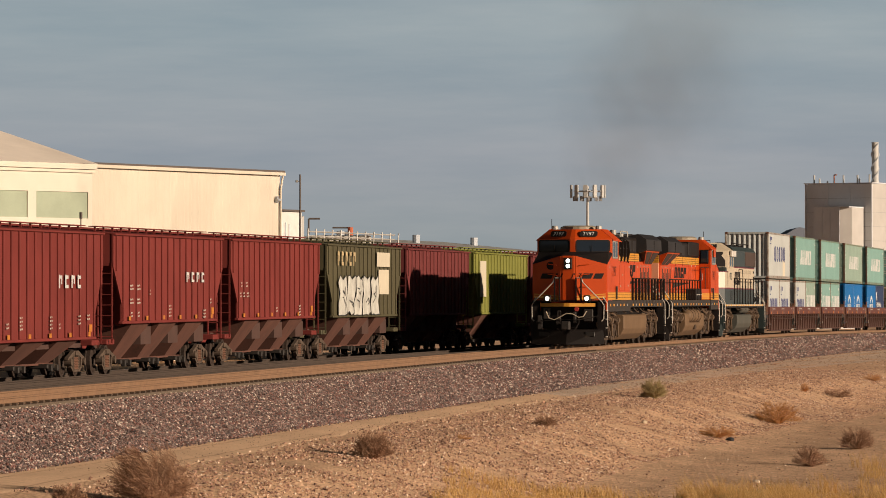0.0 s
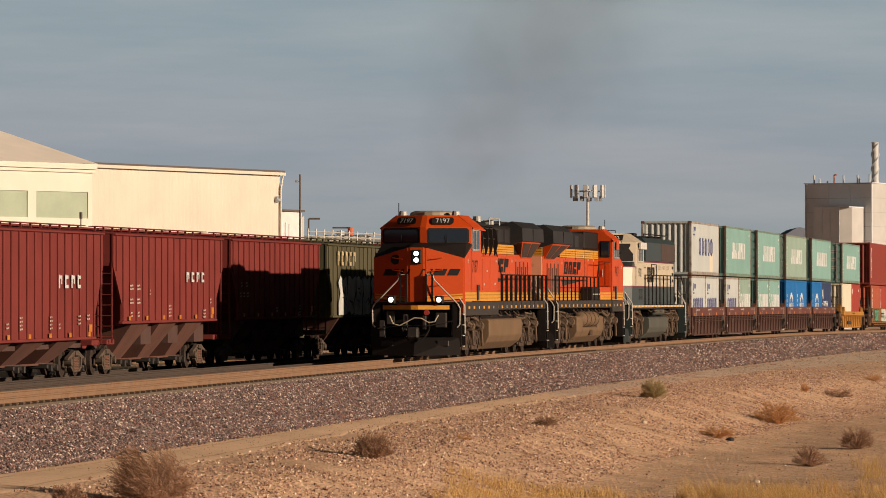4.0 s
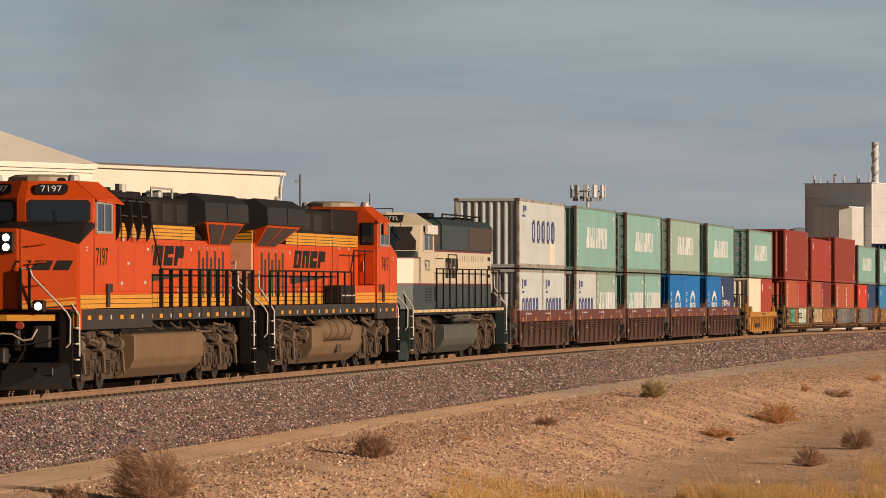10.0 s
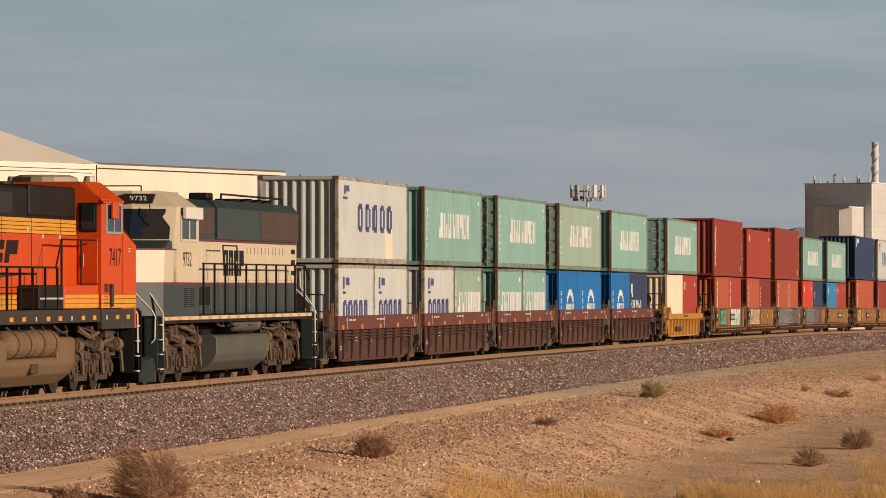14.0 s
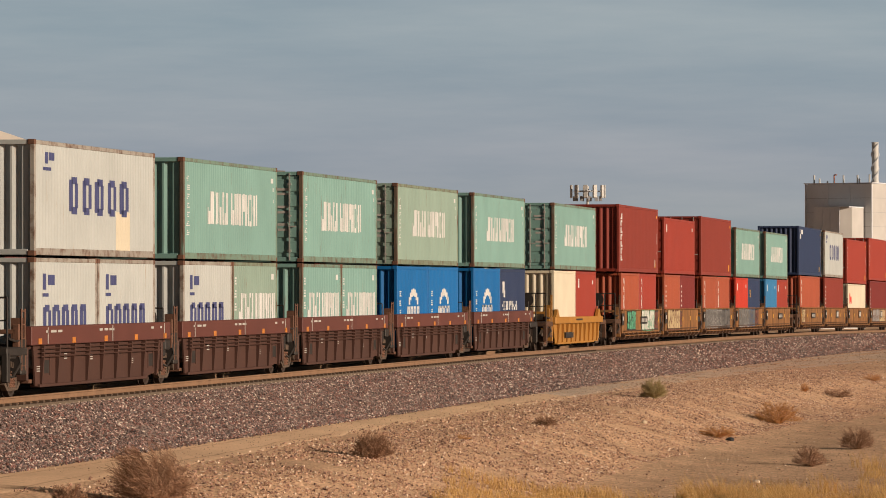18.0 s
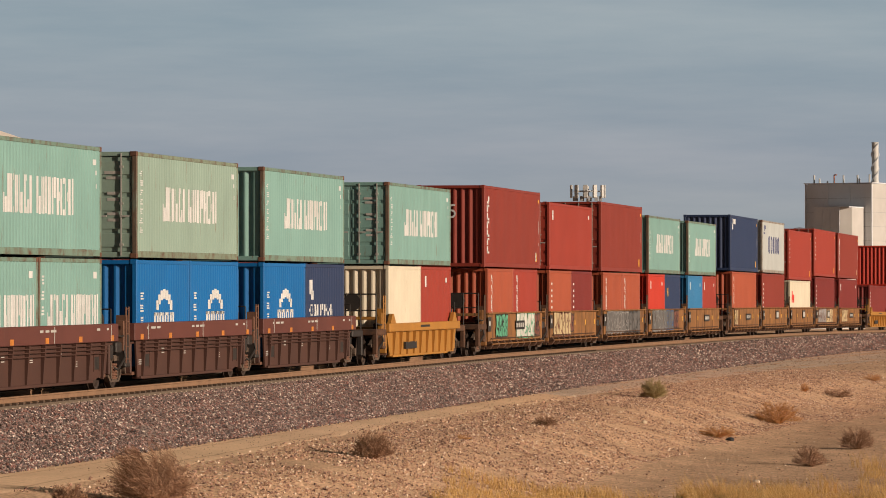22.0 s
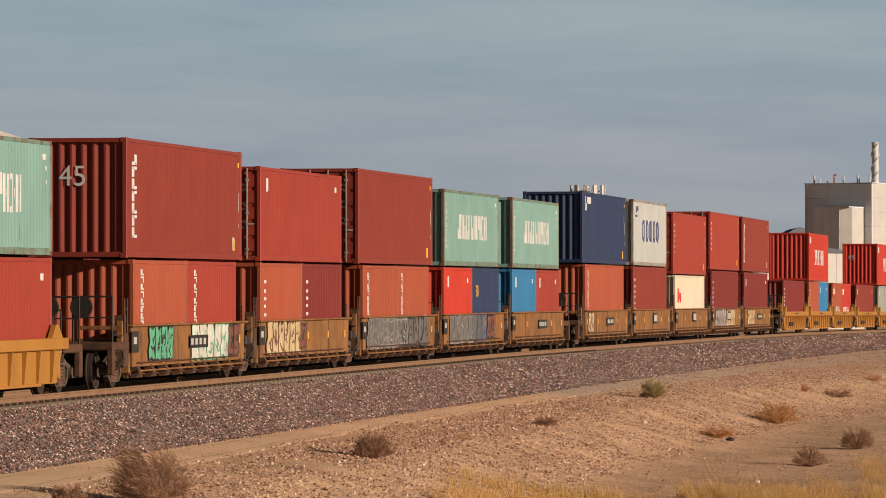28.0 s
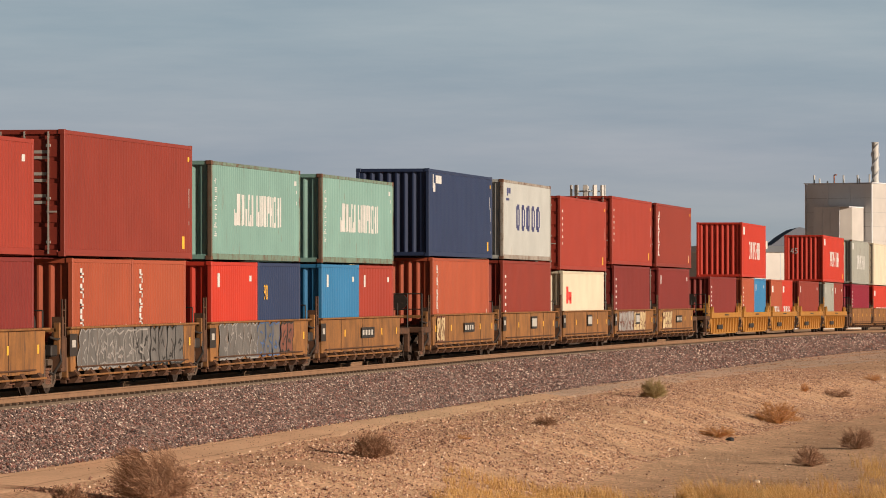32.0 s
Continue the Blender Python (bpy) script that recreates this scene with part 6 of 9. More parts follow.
def mac_loco(number, label):
    """cream and green locomotive; the nose points to -y"""
    thing = tagged(new("locomotive"), label, "locomotive", "locomotives of the train")
    running_gear(thing, L_DUSTY, L_GREYG, [(-3.0, 3.9, 1.17)], L_GREEN, deck=1.72)
    W = 1.54
    for sx in (1, -1):
        part("side_sill", boxes((sx * 1.49 - 0.04, sx * 1.49 + 0.04, -9.6, 9.6, 1.52, 1.598)), L_BLACK, thing)
        part("sill_stripe", boxes((sx * 1.50 - 0.04, sx * 1.50 + 0.04, -9.6, 9.7, 1.60, 1.69)), L_CREAM, thing)
        for k in range(16):
            part("sill_mark", box_mesh("sill_mark_y", [(-0.005, 0.005, -0.2, 0.2, 1.61, 1.68)], L_YELLOW), None, thing, m=pose(sx * 1.542, -9.0 + k * 1.2, 0))
        bm = bmesh.new()
        loft(bm, [[(sx * 1.25 + r * math.cos(a), d, 1.42 + r * math.sin(a)) for a in np.linspace(0, 2 * math.pi, 15)[:-1]] for d, r in ((-0.3, 0.08), (-0.2, 0.18), (3.0, 0.18), (3.1, 0.08))])
        part("air_reservoir", bm, L_GREYG, thing)

    # nose: green below, cream above
    def tapered(name, z0, z1, mt, parent, f0, f1, grow=0.0):
        bm = bmesh.new()
        def plan(f):
            return [(-W - grow, -8.2), (-W - grow, -9.70 + f), (-0.75, -10.30 - grow + f), (0.75, -10.30 - grow + f), (W + grow, -9.70 + f), (W + grow, -8.2)]
        loft(bm, [[(x, y, z0) for x, y in plan(f0)], [(x, y, z1) for x, y in plan(f1)]])
        return part(name, bm, mt, parent)
    nose = tapered("nose", 1.70, 2.48, L_GREEN, thing, 0, 0)
    tapered("nose_upper", 2.54, 3.33, L_CREAM, nose, 0.0, 0.16)
    tapered("nose_stripe", 2.482, 2.538, L_REDS, nose, 0, 0, 0.004)
    tapered("nose_stripe", 3.332, 3.37, L_REDS, nose, 0.16, 0.18, 0.004)
    bm = bmesh.new()
    loft(bm, [[(-1.52, -8.2, 3.374), (-1.52, -9.50, 3.374), (-0.75, -10.10, 3.374), (0.75, -10.10, 3.374), (1.52, -9.50, 3.374), (1.52, -8.2, 3.374)],
              [(-1.50, -8.2, 3.62), (-1.44, -8.60, 3.58), (-0.5, -9.05, 3.58), (0.5, -9.05, 3.58), (1.44, -8.60, 3.58), (1.50, -8.2, 3.62)]])
    part("nose_top", bm, L_GREEN, nose)
    bm = bmesh.new()
    cp = [(-W, -5.55), (-W, -8.55), (-0.5, -9.05), (0.5, -9.05), (W, -8.55), (W, -5.55)]
    c2 = [(-W, -5.55), (-W, -8.15), (-0.5, -8.60), (0.5, -8.60), (W, -8.15), (W, -5.55)]
    rp = [(-0.95, -5.6), (-0.95, -7.75), (-0.4, -8.15), (0.4, -8.15), (0.95, -7.75), (0.95, -5.6)]
    loft(bm, [[(x, y, 2.54) for x, y in cp], [(x, y, 3.56) for x, y in cp], [(x, y, 4.42) for x, y in c2], [(x, y, 4.82) for x, y in rp]])
    cab = part("cab", bm, L_CREAM, thing)
    part("cab_base", boxes((-W, W, -8.2, -5.55, 1.70, 2.478)), L_GREEN, cab)
    part("cab_stripe", boxes((-W - 0.003, W + 0.003, -8.2, -5.55, 2.48, 2.538)), L_REDS, cab)
    for sx in (1, -1):
        bm = bmesh.new()

        def shield(z, d, a, b):
            f = (z - 3.56) / 0.86
            y0, y1 = -9.05 + 0.45 * f - d, -8.55 + 0.40 * f - d
            return [(sx * a, y0, z), (sx * 0.52, y0, z), (sx * b, y1 - 0.04, z), (sx * b, y1 + 0.2, z), (sx * a, y0 + 0.2, z)]
        loft(bm, [shield(3.60, 0.012, 0.07, 1.44), shield(4.36, 0.012, 0.07, 1.42)])
        wf = part("windshield_frame", bm, L_BLACK, cab)
        bm = bmesh.new()
        loft(bm, [shield(3.66, 0.022, 0.12, 1.39), shield(4.30, 0.022, 0.12, 1.37)])
        part("windshield", bm, GLASS, wf)
        bm = bmesh.new(); pipe(bm, [(sx * 0.95, -8.62, 4.46), (sx * 1.0, -8.75, 4.3), (sx * 1.15, -8.74, 3.98)], 0.014)
        part("wiper", bm, L_BLACK, wf)
        sw = part("window_frame", boxes((sx * 1.55 - 0.02, sx * 1.55 + 0.02, -7.80, -5.85, 3.55, 3.62), (sx * 1.55 - 0.02, sx * 1.55 + 0.02, -7.80, -5.85, 4.12, 4.20), (sx * 1.55 - 0.02, sx * 1.55 + 0.02, -7.80, -7.66, 3.62, 4.12), (sx * 1.55 - 0.02, sx * 1.55 + 0.02, -6.0, -5.85, 3.62, 4.12), (sx * 1.55 - 0.02, sx * 1.55 + 0.02, -6.85, -6.72, 3.62, 4.12)), L_CREAM, cab)
        for a, b in ((-7.66, -6.85), (-6.72, -6.0)):
            part("pane", boxes((sx * 1.548 - 0.01, sx * 1.548 + 0.01, a, b, 3.62, 4.12)), GLASS, sw)
        part("sun_visor", boxes((sx * 1.66 - 0.05, sx * 1.66 + 0.05, -7.75, -5.8, 4.12, 4.42), bevel=0.015), L_PALE, cab)
        bm = bmesh.new()
        loft(bm, [[(sx * 0.25, -8.66, 4.50), (sx * 0.95, -8.34, 4.50), (sx * 0.95, -8.12, 4.74), (sx * 0.25, -8.44, 4.74)], [(sx * 0.25, -8.4, 4.50), (sx * 0.95, -8.1, 4.50), (sx * 0.95, -7.9, 4.74), (sx * 0.25, -8.2, 4.74)]])
        nb = part("number_board", bm, L_BLACK, cab)
        part("writing", text_mesh(number, 0.22, M["logo_white"]), None, nb, m=pose(sx * 0.62, -8.405, 4.62, 48, 0, 24 * sx))
        part("writing", text_mesh(number, 0.52, L_GREEN), None, cab, m=pose(sx * 1.546, -6.95, 3.10, 90, 0, 90 * sx))
        for k in range(10):
            for yy in (-7.3, -6.6):
                part("louvre_slat", box_mesh("louvre_slat", [(-0.006, 0.006, 0, 0.5, 0, 0.022)], L_BLACK), None, cab, m=pose(sx * 1.545, yy, 1.92 + 0.05 * k))
        # hood in three bands
        x = sx * 0.98

        def band(name, y0, y1, z0, z1, mt, d=0.1):
            part(name, boxes((min(x, x - sx * d), max(x, x - sx * d), y0, y1, z0, z1)), mt, thing)
        band("hood_side", -5.54, 10.3, 1.725, 2.48, L_GREEN)
        band("hood_side", -5.54, 10.3, 2.54, 3.60, L_CREAM)
        band("hood_stripe", -5.54, 10.3, 2.482, 2.538, L_REDS)
        band("hood_stripe", -5.54, 10.3, 3.602, 3.66, L_REDS)
        band("hood_side", -5.54, 10.3, 3.662, 4.5, L_GREEN)
        for i in range(12):
            y = -5.2 + i * 1.25
            part("hood_door", box_mesh("hood_door", [(-0.010, 0.010, 0.04, 1.18, 2.60, 3.54)], L_CREAM, 0.006), None, thing, m=pose(x, y, 0))
            part("hood_door", box_mesh("hood_door_low", [(-0.010, 0.010, 0.04, 1.18, 1.80, 2.44)], L_GREEN, 0.006), None, thing, m=pose(x, y, 0))
        for i in range(11):
            part("louvre", box_mesh("louvre", [(-0.014, 0.014, 0, 0.06, 3.30, 3.50)], L_SILL, 0.004), None, thing, m=pose(x, 3.2 + i * 0.5, 0))
        for i in range(5):
            part("louvre", box_mesh("louvre_up", [(-0.014, 0.014, 0, 0.10, 3.78, 4.0)], L_BLACK, 0.004), None, thing, m=pose(x, 0.2 + i * 0.85, 0))
        # raised radiator housing
        bm = bmesh.new()
        a = [(0.6, 3.68), (1.04, 3.68), (1.04, 4.50), (0.86, 4.72), (0.6, 4.72)]
        prism(bm, [(sx * p, q) for p, q in a], -0.9, 10.3, "y")
        hs = part("radiator_housing", bm, L_GREEN, thing)
        part("radiator_grille", boxes((sx * 1.045 - 0.015, sx * 1.045 + 0.015, 4.9, 10.2, 3.72, 4.48), bevel=0.008), L_RAD, hs)
        part("inlet_grille", boxes((sx * 0.985 - 0.015, sx * 0.985 + 0.015, -4.4, -1.2, 3.80, 4.46), bevel=0.008), L_RAD, thing)
        part("grille", boxes((x - 0.016, x + 0.016, -4.2, -1.6, 1.95, 2.42), bevel=0.008), L_BLACK, thing)
        for z in (2.75, 3.05, 3.35):
            part("side_vent", boxes((x - 0.02, x + 0.02, 9.45, 10.0, z, z + 0.13)), L_BLACK, thing)
        block_word(thing, 0.994, 0.10 if sx > 0 else 2.9, 2.72, 0.60, 0.68, L_BLACK, sx, 0.0)
        rail_run(thing, [(sx * 1.50, -4.9, 3.02), (sx * 1.50, 8.9, 3.02), (sx * 1.50, 9.6, 2.62)], [(sx * 1.50, -4.8 + i * 1.36, 3.02) for i in range(11)], 1.60, 0.024, 0.024, L_BLACK)
        bm = bmesh.new(); pipe(bm, [(sx * 1.48, -2.2, 2.98), (sx * 1.46, -2.2, 3.5), (sx * 1.46, -0.4, 3.5), (sx * 1.48, -0.4, 2.98)], 0.02)
        part("handrail", bm, L_BLACK, thing)
    bm = bmesh.new()
    prism(bm, [(-0.98, 4.502), (0.98, 4.502), (0.70, 4.70), (-0.70, 4.70)], -5.54, 10.3, "y")
    part("hood_roof", bm, L_GREEN, thing)
    part("hood_end", boxes((-0.97, 0.97, 10.2, 10.34, 1.72, 4.5), bevel=0.02), L_GREEN, thing)
    for y in (-4.6, -3.4, 6.2, 7.6, 9.0):
        bm = bmesh.new(); rod(bm, (0, y, 4.69), (0, y, 4.86), 0.52, 16)
        part("roof_fan", bm, L_BLACK, thing)
    part("exhaust_stack", boxes((-0.25, 0.25, 1.5, 2.3, 4.70, 4.95), bevel=0.03), L_BLACK, thing)
    bm = bmesh.new(); pipe(bm, [(0.7, 1.2, 4.72), (0.7, 1.2, 4.90), (0.7, 9.6, 4.90), (0.7, 9.6, 4.72)], 0.03)
    part("roof_rail", bm, L_BLACK, thing)
    bm = bmesh.new(); pipe(bm, [(-0.6, -8.0, 4.80), (-0.6, -8.0, 4.94), (0.6, -8.0, 4.94), (0.6, -8.0, 4.80)], 0.018)
    part("roof_grab", bm, L_BLACK, cab)
    part("headlight_box", boxes((-0.3, 0.3, -10.22, -10.06, 2.95, 3.15), bevel=0.02), L_BLACK, nose)
    end_rails(thing)
    return thing


LOCO_A = ge_loco("7197", "orange and black diesel locomotive with lit headlights", False)
LOCO_B = ge_loco("7417", "orange and black diesel locomotive coupled long hood first", True)
LOCO_C = mac_loco("9732", "cream and dark green diesel locomotive with dusty trucks")


# ---- covered hopper cars on the siding ----
H_RED = material("hopper_red_paint", (0.166, 0.031, 0.026), 0.7, 0, 0.16, 0.8, (0.16, 0.05, 0.035), 0.14, 0.05, 14, True, 0.10, spec=0.2)
H_BAY = material("dusty_brown_hopper_bay", (0.115, 0.046, 0.031), 0.85, 0, 0.25, 1.0, (0.06, 0.035, 0.025), 0.3)
# the bays' brown darkened: shade between the bays put into the colour
H_SHADED = material("shaded_brown_steel", (0.07, 0.035, 0.027), 0.9, 0, 0.25, 1.0)
H_OLIVE = material("hopper_olive_paint", (0.078, 0.068, 0.033), 0.7, 0, 0.16, 0.8, (0.07, 0.06, 0.03), 0.16, 0.05, 14, True)
H_LIME = material("hopper_lime_paint", (0.20, 0.205, 0.04), 0.7, 0, 0.14, 0.8, (0.2, 0.2, 0.05), 0.12, 0.05, 14, True)
H_DARK = material("hopper_dark_red_paint", (0.15, 0.027, 0.026), 0.7, 0, 0.16, 0.8, (0.16, 0.05, 0.035), 0.14, 0.05, 14, True)


def hopper_car(mt, label, z0=1.66):
    """origin on the rails, middle of the car; camera side at +x"""
    thing = tagged(new("hopper_car"), label, "railway car", "hopper cars on the siding")
    hl, hw = 8.3, 1.58
    z1 = 4.42
    k = ("hopper_side", mt.name, z0)
    if k not in MESH:
        bm = bmesh.new()
        # side: straight at the top, the ends lean in from half height down
        prism(bm, [(-hl, z1), (hl, z1), (hl, z1 - 1.05), (hl - 1.15, z0 + 0.55), (hl - 1.15, z0), (-hl + 1.15, z0), (-hl + 1.15, z0 + 0.55), (-hl, z1 - 1.05)], hw - 0.06, hw, "x")
        MESH[k] = solid("side_sheet", bm, mt)
    for sx in (1, -1):
        side = part("side_sheet", MESH[k], None, thing, m=pose(0, 0, 0, 0, 0, 0 if sx > 0 else 180))
        rib = box_mesh("side_post", [(hw, hw + 0.05, -0.06, 0.06, z0 + 0.02, z1 - 0.06)], mt, 0.01)
        short = box_mesh("side_post", [(hw, hw + 0.05, -0.06, 0.06, z0 + 1.6, z1 - 0.06)], mt, 0.01)
        for i in range(18):
            y = -hl + 0.35 + i * (2 * hl - 0.7) / 17
            part("side_post", short if abs(y) > hl - 1.2 else rib, None, side, m=pose(0, y, 0))
        part("side_sill", box_mesh("side_sill", [(hw - 0.1, hw + 0.05, -hl + 1.1, hl - 1.1, z0 - 0.07, z0 + 0.015)], mt, 0.015), None, thing, m=pose(0, 0, 0, 0, 0, 0 if sx > 0 else 180))
        part("top_chord", box_mesh("top_chord", [(hw - 0.05, hw + 0.075, -hl, hl, z1 - 0.05, z1 + 0.015)], mt, 0.015), None, thing, m=pose(0, 0, 0, 0, 0, 0 if sx > 0 else 180))
    k = ("hopper_roof", mt.name)
    if k not in MESH:
        bm = bmesh.new()
        prism(bm, [(-hw, z1), (hw, z1), (hw - 0.5, z1 + 0.07), (0.5, z1 + 0.12), (-0.5, z1 + 0.12), (-hw + 0.5, z1 + 0.07)], -hl, hl, "y")
        MESH[k] = solid("roof", bm, mt)
    part("roof", MESH[k], None, thing)
    bm = bmesh.new()
    for sx in (-0.95, 0.75):
        box(bm, sx, sx + 0.3, -hl + 0.1, hl - 0.1, z1 + 0.22, z1 + 0.25)
        for i in range(14):
            y = -hl + 0.4 + i * (2 * hl - 0.8) / 13
            box(bm, sx + 0.1, sx + 0.16, y, y + 0.05, z1 + 0.02, z1 + 0.225)
    part("running_board", bm, mt, thing)
    for i in range(6):
        y = -hl + 1.6 + i * (2 * hl - 3.2) / 5
        part("roof_hatch", box_mesh("roof_hatch", [(-0.42, 0.42, -1.1, 1.1, z1 + 0.1, z1 + 0.22)], mt, 0.04), None, thing, m=pose(0, y, 0))
    # end slopes and ladders
    for sy in (-1, 1):
        bm = bmesh.new()
        prism(bm, [(hl - 0.02, z1), (hl - 0.02, z1 - 1.0), (hl - 2.6, z0 - 0.1), (hl - 2.7, z0), (hl - 0.12, z1)], -hw + 0.07, hw - 0.07, "x")
        part("end_slope", bm, mt, thing, m=pose(0, 0, 0, 0, 0, 0 if sy > 0 else 180))
        bm = bmesh.new()
        for xx in (1.05, 1.5):
            box(bm, xx, xx + 0.05, hl - 0.05, hl + 0.0, 1.0, z1 - 0.9)
        for j in range(7):
            rod(bm, (1.05, hl, 1.2 + j * 0.33), (1.55, hl, 1.2 + j * 0.33), 0.018)
        box(bm, -1.4, 1.45, hl - 0.9, hl + 0.1, 0.95, 1.12, 0.02)
        box(bm, -0.3, 0.3, hl - 2.5, hl + 0.05, 0.78, 1.1, 0.02)
        part("end_platform", bm, mt, thing, m=pose(0, 0, 0) if sy > 0 else pose(0, 0, 0, 0, 0, 180))
        if sy < 0:
            bm = bmesh.new()
            for xx in (1.05, 1.5):
                box(bm, xx, xx + 0.05, -hl, -hl + 0.05, 1.0, z1 - 0.9)
            for j in range(7):
                rod(bm, (1.05, -hl, 1.2 + j * 0.33), (1.55, -hl, 1.2 + j * 0.33), 0.018)
            part("ladder", bm, mt, thing)
        bm = bmesh.new()
        rod(bm, (0, sy * (hl - 0.3), 0.88), (0, sy * (hl + 0.6), 0.88), 0.11, 8)
        box(bm, -0.17, 0.17, min(sy * (hl + 0.4), sy * (hl + 0.72)), max(sy * (hl + 0.4), sy * (hl + 0.72)), 0.72, 1.04, 0.03)
        part("coupler", bm, M["rust_steel"], thing)
        truck_parts(thing, sy * (hl - 1.35))
    # three hopper bays with sloping sheets and gates
    for i in range(3):
        yc = (i - 1) * 4.1
        k = ("bay", z0)
        if k not in MESH:
            bm = bmesh.new()
            lo, hi = [(-0.62, -0.85), (0.62, -0.85), (0.62, 0.85), (-0.62, 0.85)], [(-1.5, -1.3), (1.5, -1.3), (1.5, 1.3), (-1.5, 1.3)]
            loft(bm, [[(x, y, 0.42) for x, y in lo], [(x, y, z0 - 0.072) for x, y in hi]])
            MESH[k] = solid("hopper_bay", bm, H_BAY)
        bay = part("hopper_bay", MESH[k], None, thing, m=pose(0, yc, 0))
        part("gate", box_mesh("gate", [(-0.8, 1.0, -0.62, 0.62, 0.30, 0.44), (0.95, 1.1, -0.45, -0.3, 0.22, 0.42), (0.95, 1.1, 0.3, 0.45, 0.22, 0.42)], M["dark_steel"], 0.02), None, bay)
        part("slope_sheet", box_mesh("slope_sheet", [(-1.2, 1.2, -0.75, 0.75, 0.9, z0 - 0.08)], H_SHADED), None, bay, m=pose(0, 2.05, 0))
    part("bay_rail", box_mesh("bay_rail", [(0.66, 0.72, -5.3, 5.3, 0.40, 0.46)], H_BAY), None, thing)
    part("centre_sill", box_mesh("centre_sill", [(-0.3, 0.3, -hl + 2.5, hl - 2.5, 0.8, 1.15)], H_SHADED), None, thing)
    return thing


def side_blocks(name, rects, mt, parent, x=1.66, label=""):
    bm = bmesh.new()
    for y0, y1, z0, z1 in rects:
        bm.faces.new([bm.verts.new(c) for c in ((x, y0, z0), (x, y1, z0), (x, y1, z1), (x, y0, z1))])
    return part(name, bm, mt, parent, label)



SPRAY = {k: material("spray_" + k, c, 0.7, 0, 0.3, 1.4, (0.16, 0.075, 0.03), 0.22, streak=True) for k, c in
         {"white": (0.50, 0.50, 0.45), "black": (0.03, 0.03, 0.03), "grey": (0.115, 0.112, 0.108), "silver": (0.26, 0.25, 0.24), "green": (0.10, 0.36, 0.22), "cream": (0.46, 0.36, 0.20), "brown": (0.16, 0.06, 0.04), "blue": (0.06, 0.12, 0.26)}.items()}

def tag_letters(parent, x, y0, y1, z0, z1, fill, line, n, seed):
    """a sprayed tag: plump leaning letter bodies with an outline and inner strokes"""
    rnd = random.Random(seed)
    body, ink = bmesh.new(), bmesh.new()
    w, h = (y1 - y0) / n, z1 - z0
    def ribbon(pts, t, d):
        for a, b in zip(pts, pts[1:]):
            u = Vector((b[0] - a[0], b[1] - a[1])); u = u.normalized() * t if u.length > 1e-6 else u
            q = [(a[0] - u.y, a[1] + u.x), (a[0] + u.y, a[1] - u.x), (b[0] + u.y + u.x, b[1] - u.x + u.y), (b[0] - u.y + u.x, b[1] + u.x + u.y)]
            ink.faces.new([ink.verts.new((x + d, p[0], min(max(p[1], z0 - 0.02), z1 + 0.02))) for p in q])
    for i in range(n):
        c, lean = y0 + (i + 0.5) * w, rnd.uniform(-0.15, 0.25)
        base = [(-0.52, 0.0), (-0.15, rnd.uniform(0, 0.12)), (0.12, 0.0), (0.5, rnd.uniform(0, 0.1)), (0.42, 0.35), (0.55, 0.6), (0.5, 1.0), (0.1, rnd.uniform(0.86, 1.0)), (-0.2, 1.0), (-0.5, rnd.uniform(0.8, 1.0)), (-0.4, 0.55), (-0.58, 0.3)]
        pts = [(c + (u + rnd.uniform(-0.08, 0.08)) * w + lean * (v - 0.5) * w, z0 + v * h) for u, v in base]
        body.faces.new([body.verts.new((x + 0.0006 * i, p[0], p[1])) for p in pts])
        ribbon(pts + pts[:1], 0.022, 0.009)
        for k in range(3):
            u, v = rnd.uniform(-0.3, 0.1), rnd.uniform(0.2, 0.7)
            ribbon([(c + u * w, z0 + v * h), (c + (u + rnd.uniform(0.1, 0.35)) * w, z0 + (v + rnd.uniform(-0.15, 0.15)) * h), (c + (u + 0.3) * w, z0 + (v + rnd.uniform(-0.2, 0.25)) * h)], 0.025, 0.0095 + 0.0003 * k)
    part("graffiti", body, SPRAY[fill], parent)
    part("graffiti_outline", ink, SPRAY[line], parent)


HOPPERS = []
for i, (mt, lab) in enumerate(((H_RED, "red-brown ribbed covered hopper car with white marks"), (H_RED, "red-brown ribbed covered hopper car with small markings"),
                               (H_RED, "faded red-brown ribbed covered hopper car"), (H_OLIVE, "olive covered hopper car with white and black graffiti"),
                               (H_DARK, "dark red covered hopper car"), (H_LIME, "yellow-green covered hopper car"), (H_DARK, "dark red covered hopper car"), (H_RED, "red-brown covered hopper car"))):
    s = 22.2 + 18.03 * i
    car = hopper_car(mt, lab, 1.22 if i == 0 else 1.66)
    car.matrix_basis = on_line(s, 6.9, -8.8, -0.33)
    HOPPERS.append(car)
MARK_W, MARK_O = material("faded_white_stencil", (0.42, 0.36, 0.31), 0.7, 0, 0.3, 6.0), M["marker"]
def word_blocks(y0, y1, z0, z1, n):
    """hollow blocks with a short bar under each"""
    w, h = (y1 - y0) / n, z1 - z0
    out = []
    for i in range(n):
        a, g = y0 + i * w, 0.52 * w
        out += [(a, a + 0.18 * w, z0, z1), (a + 0.18 * w, a + g, z1 - 0.3 * h, z1 - 0.05 * h)] + ([(a + 0.18 * w, a + g, z0, z0 + 0.25 * h)] if i % 2 else [(a + g - 0.15 * w, a + g, z0 + 0.3 * h, z1 - 0.3 * h)])
    return out
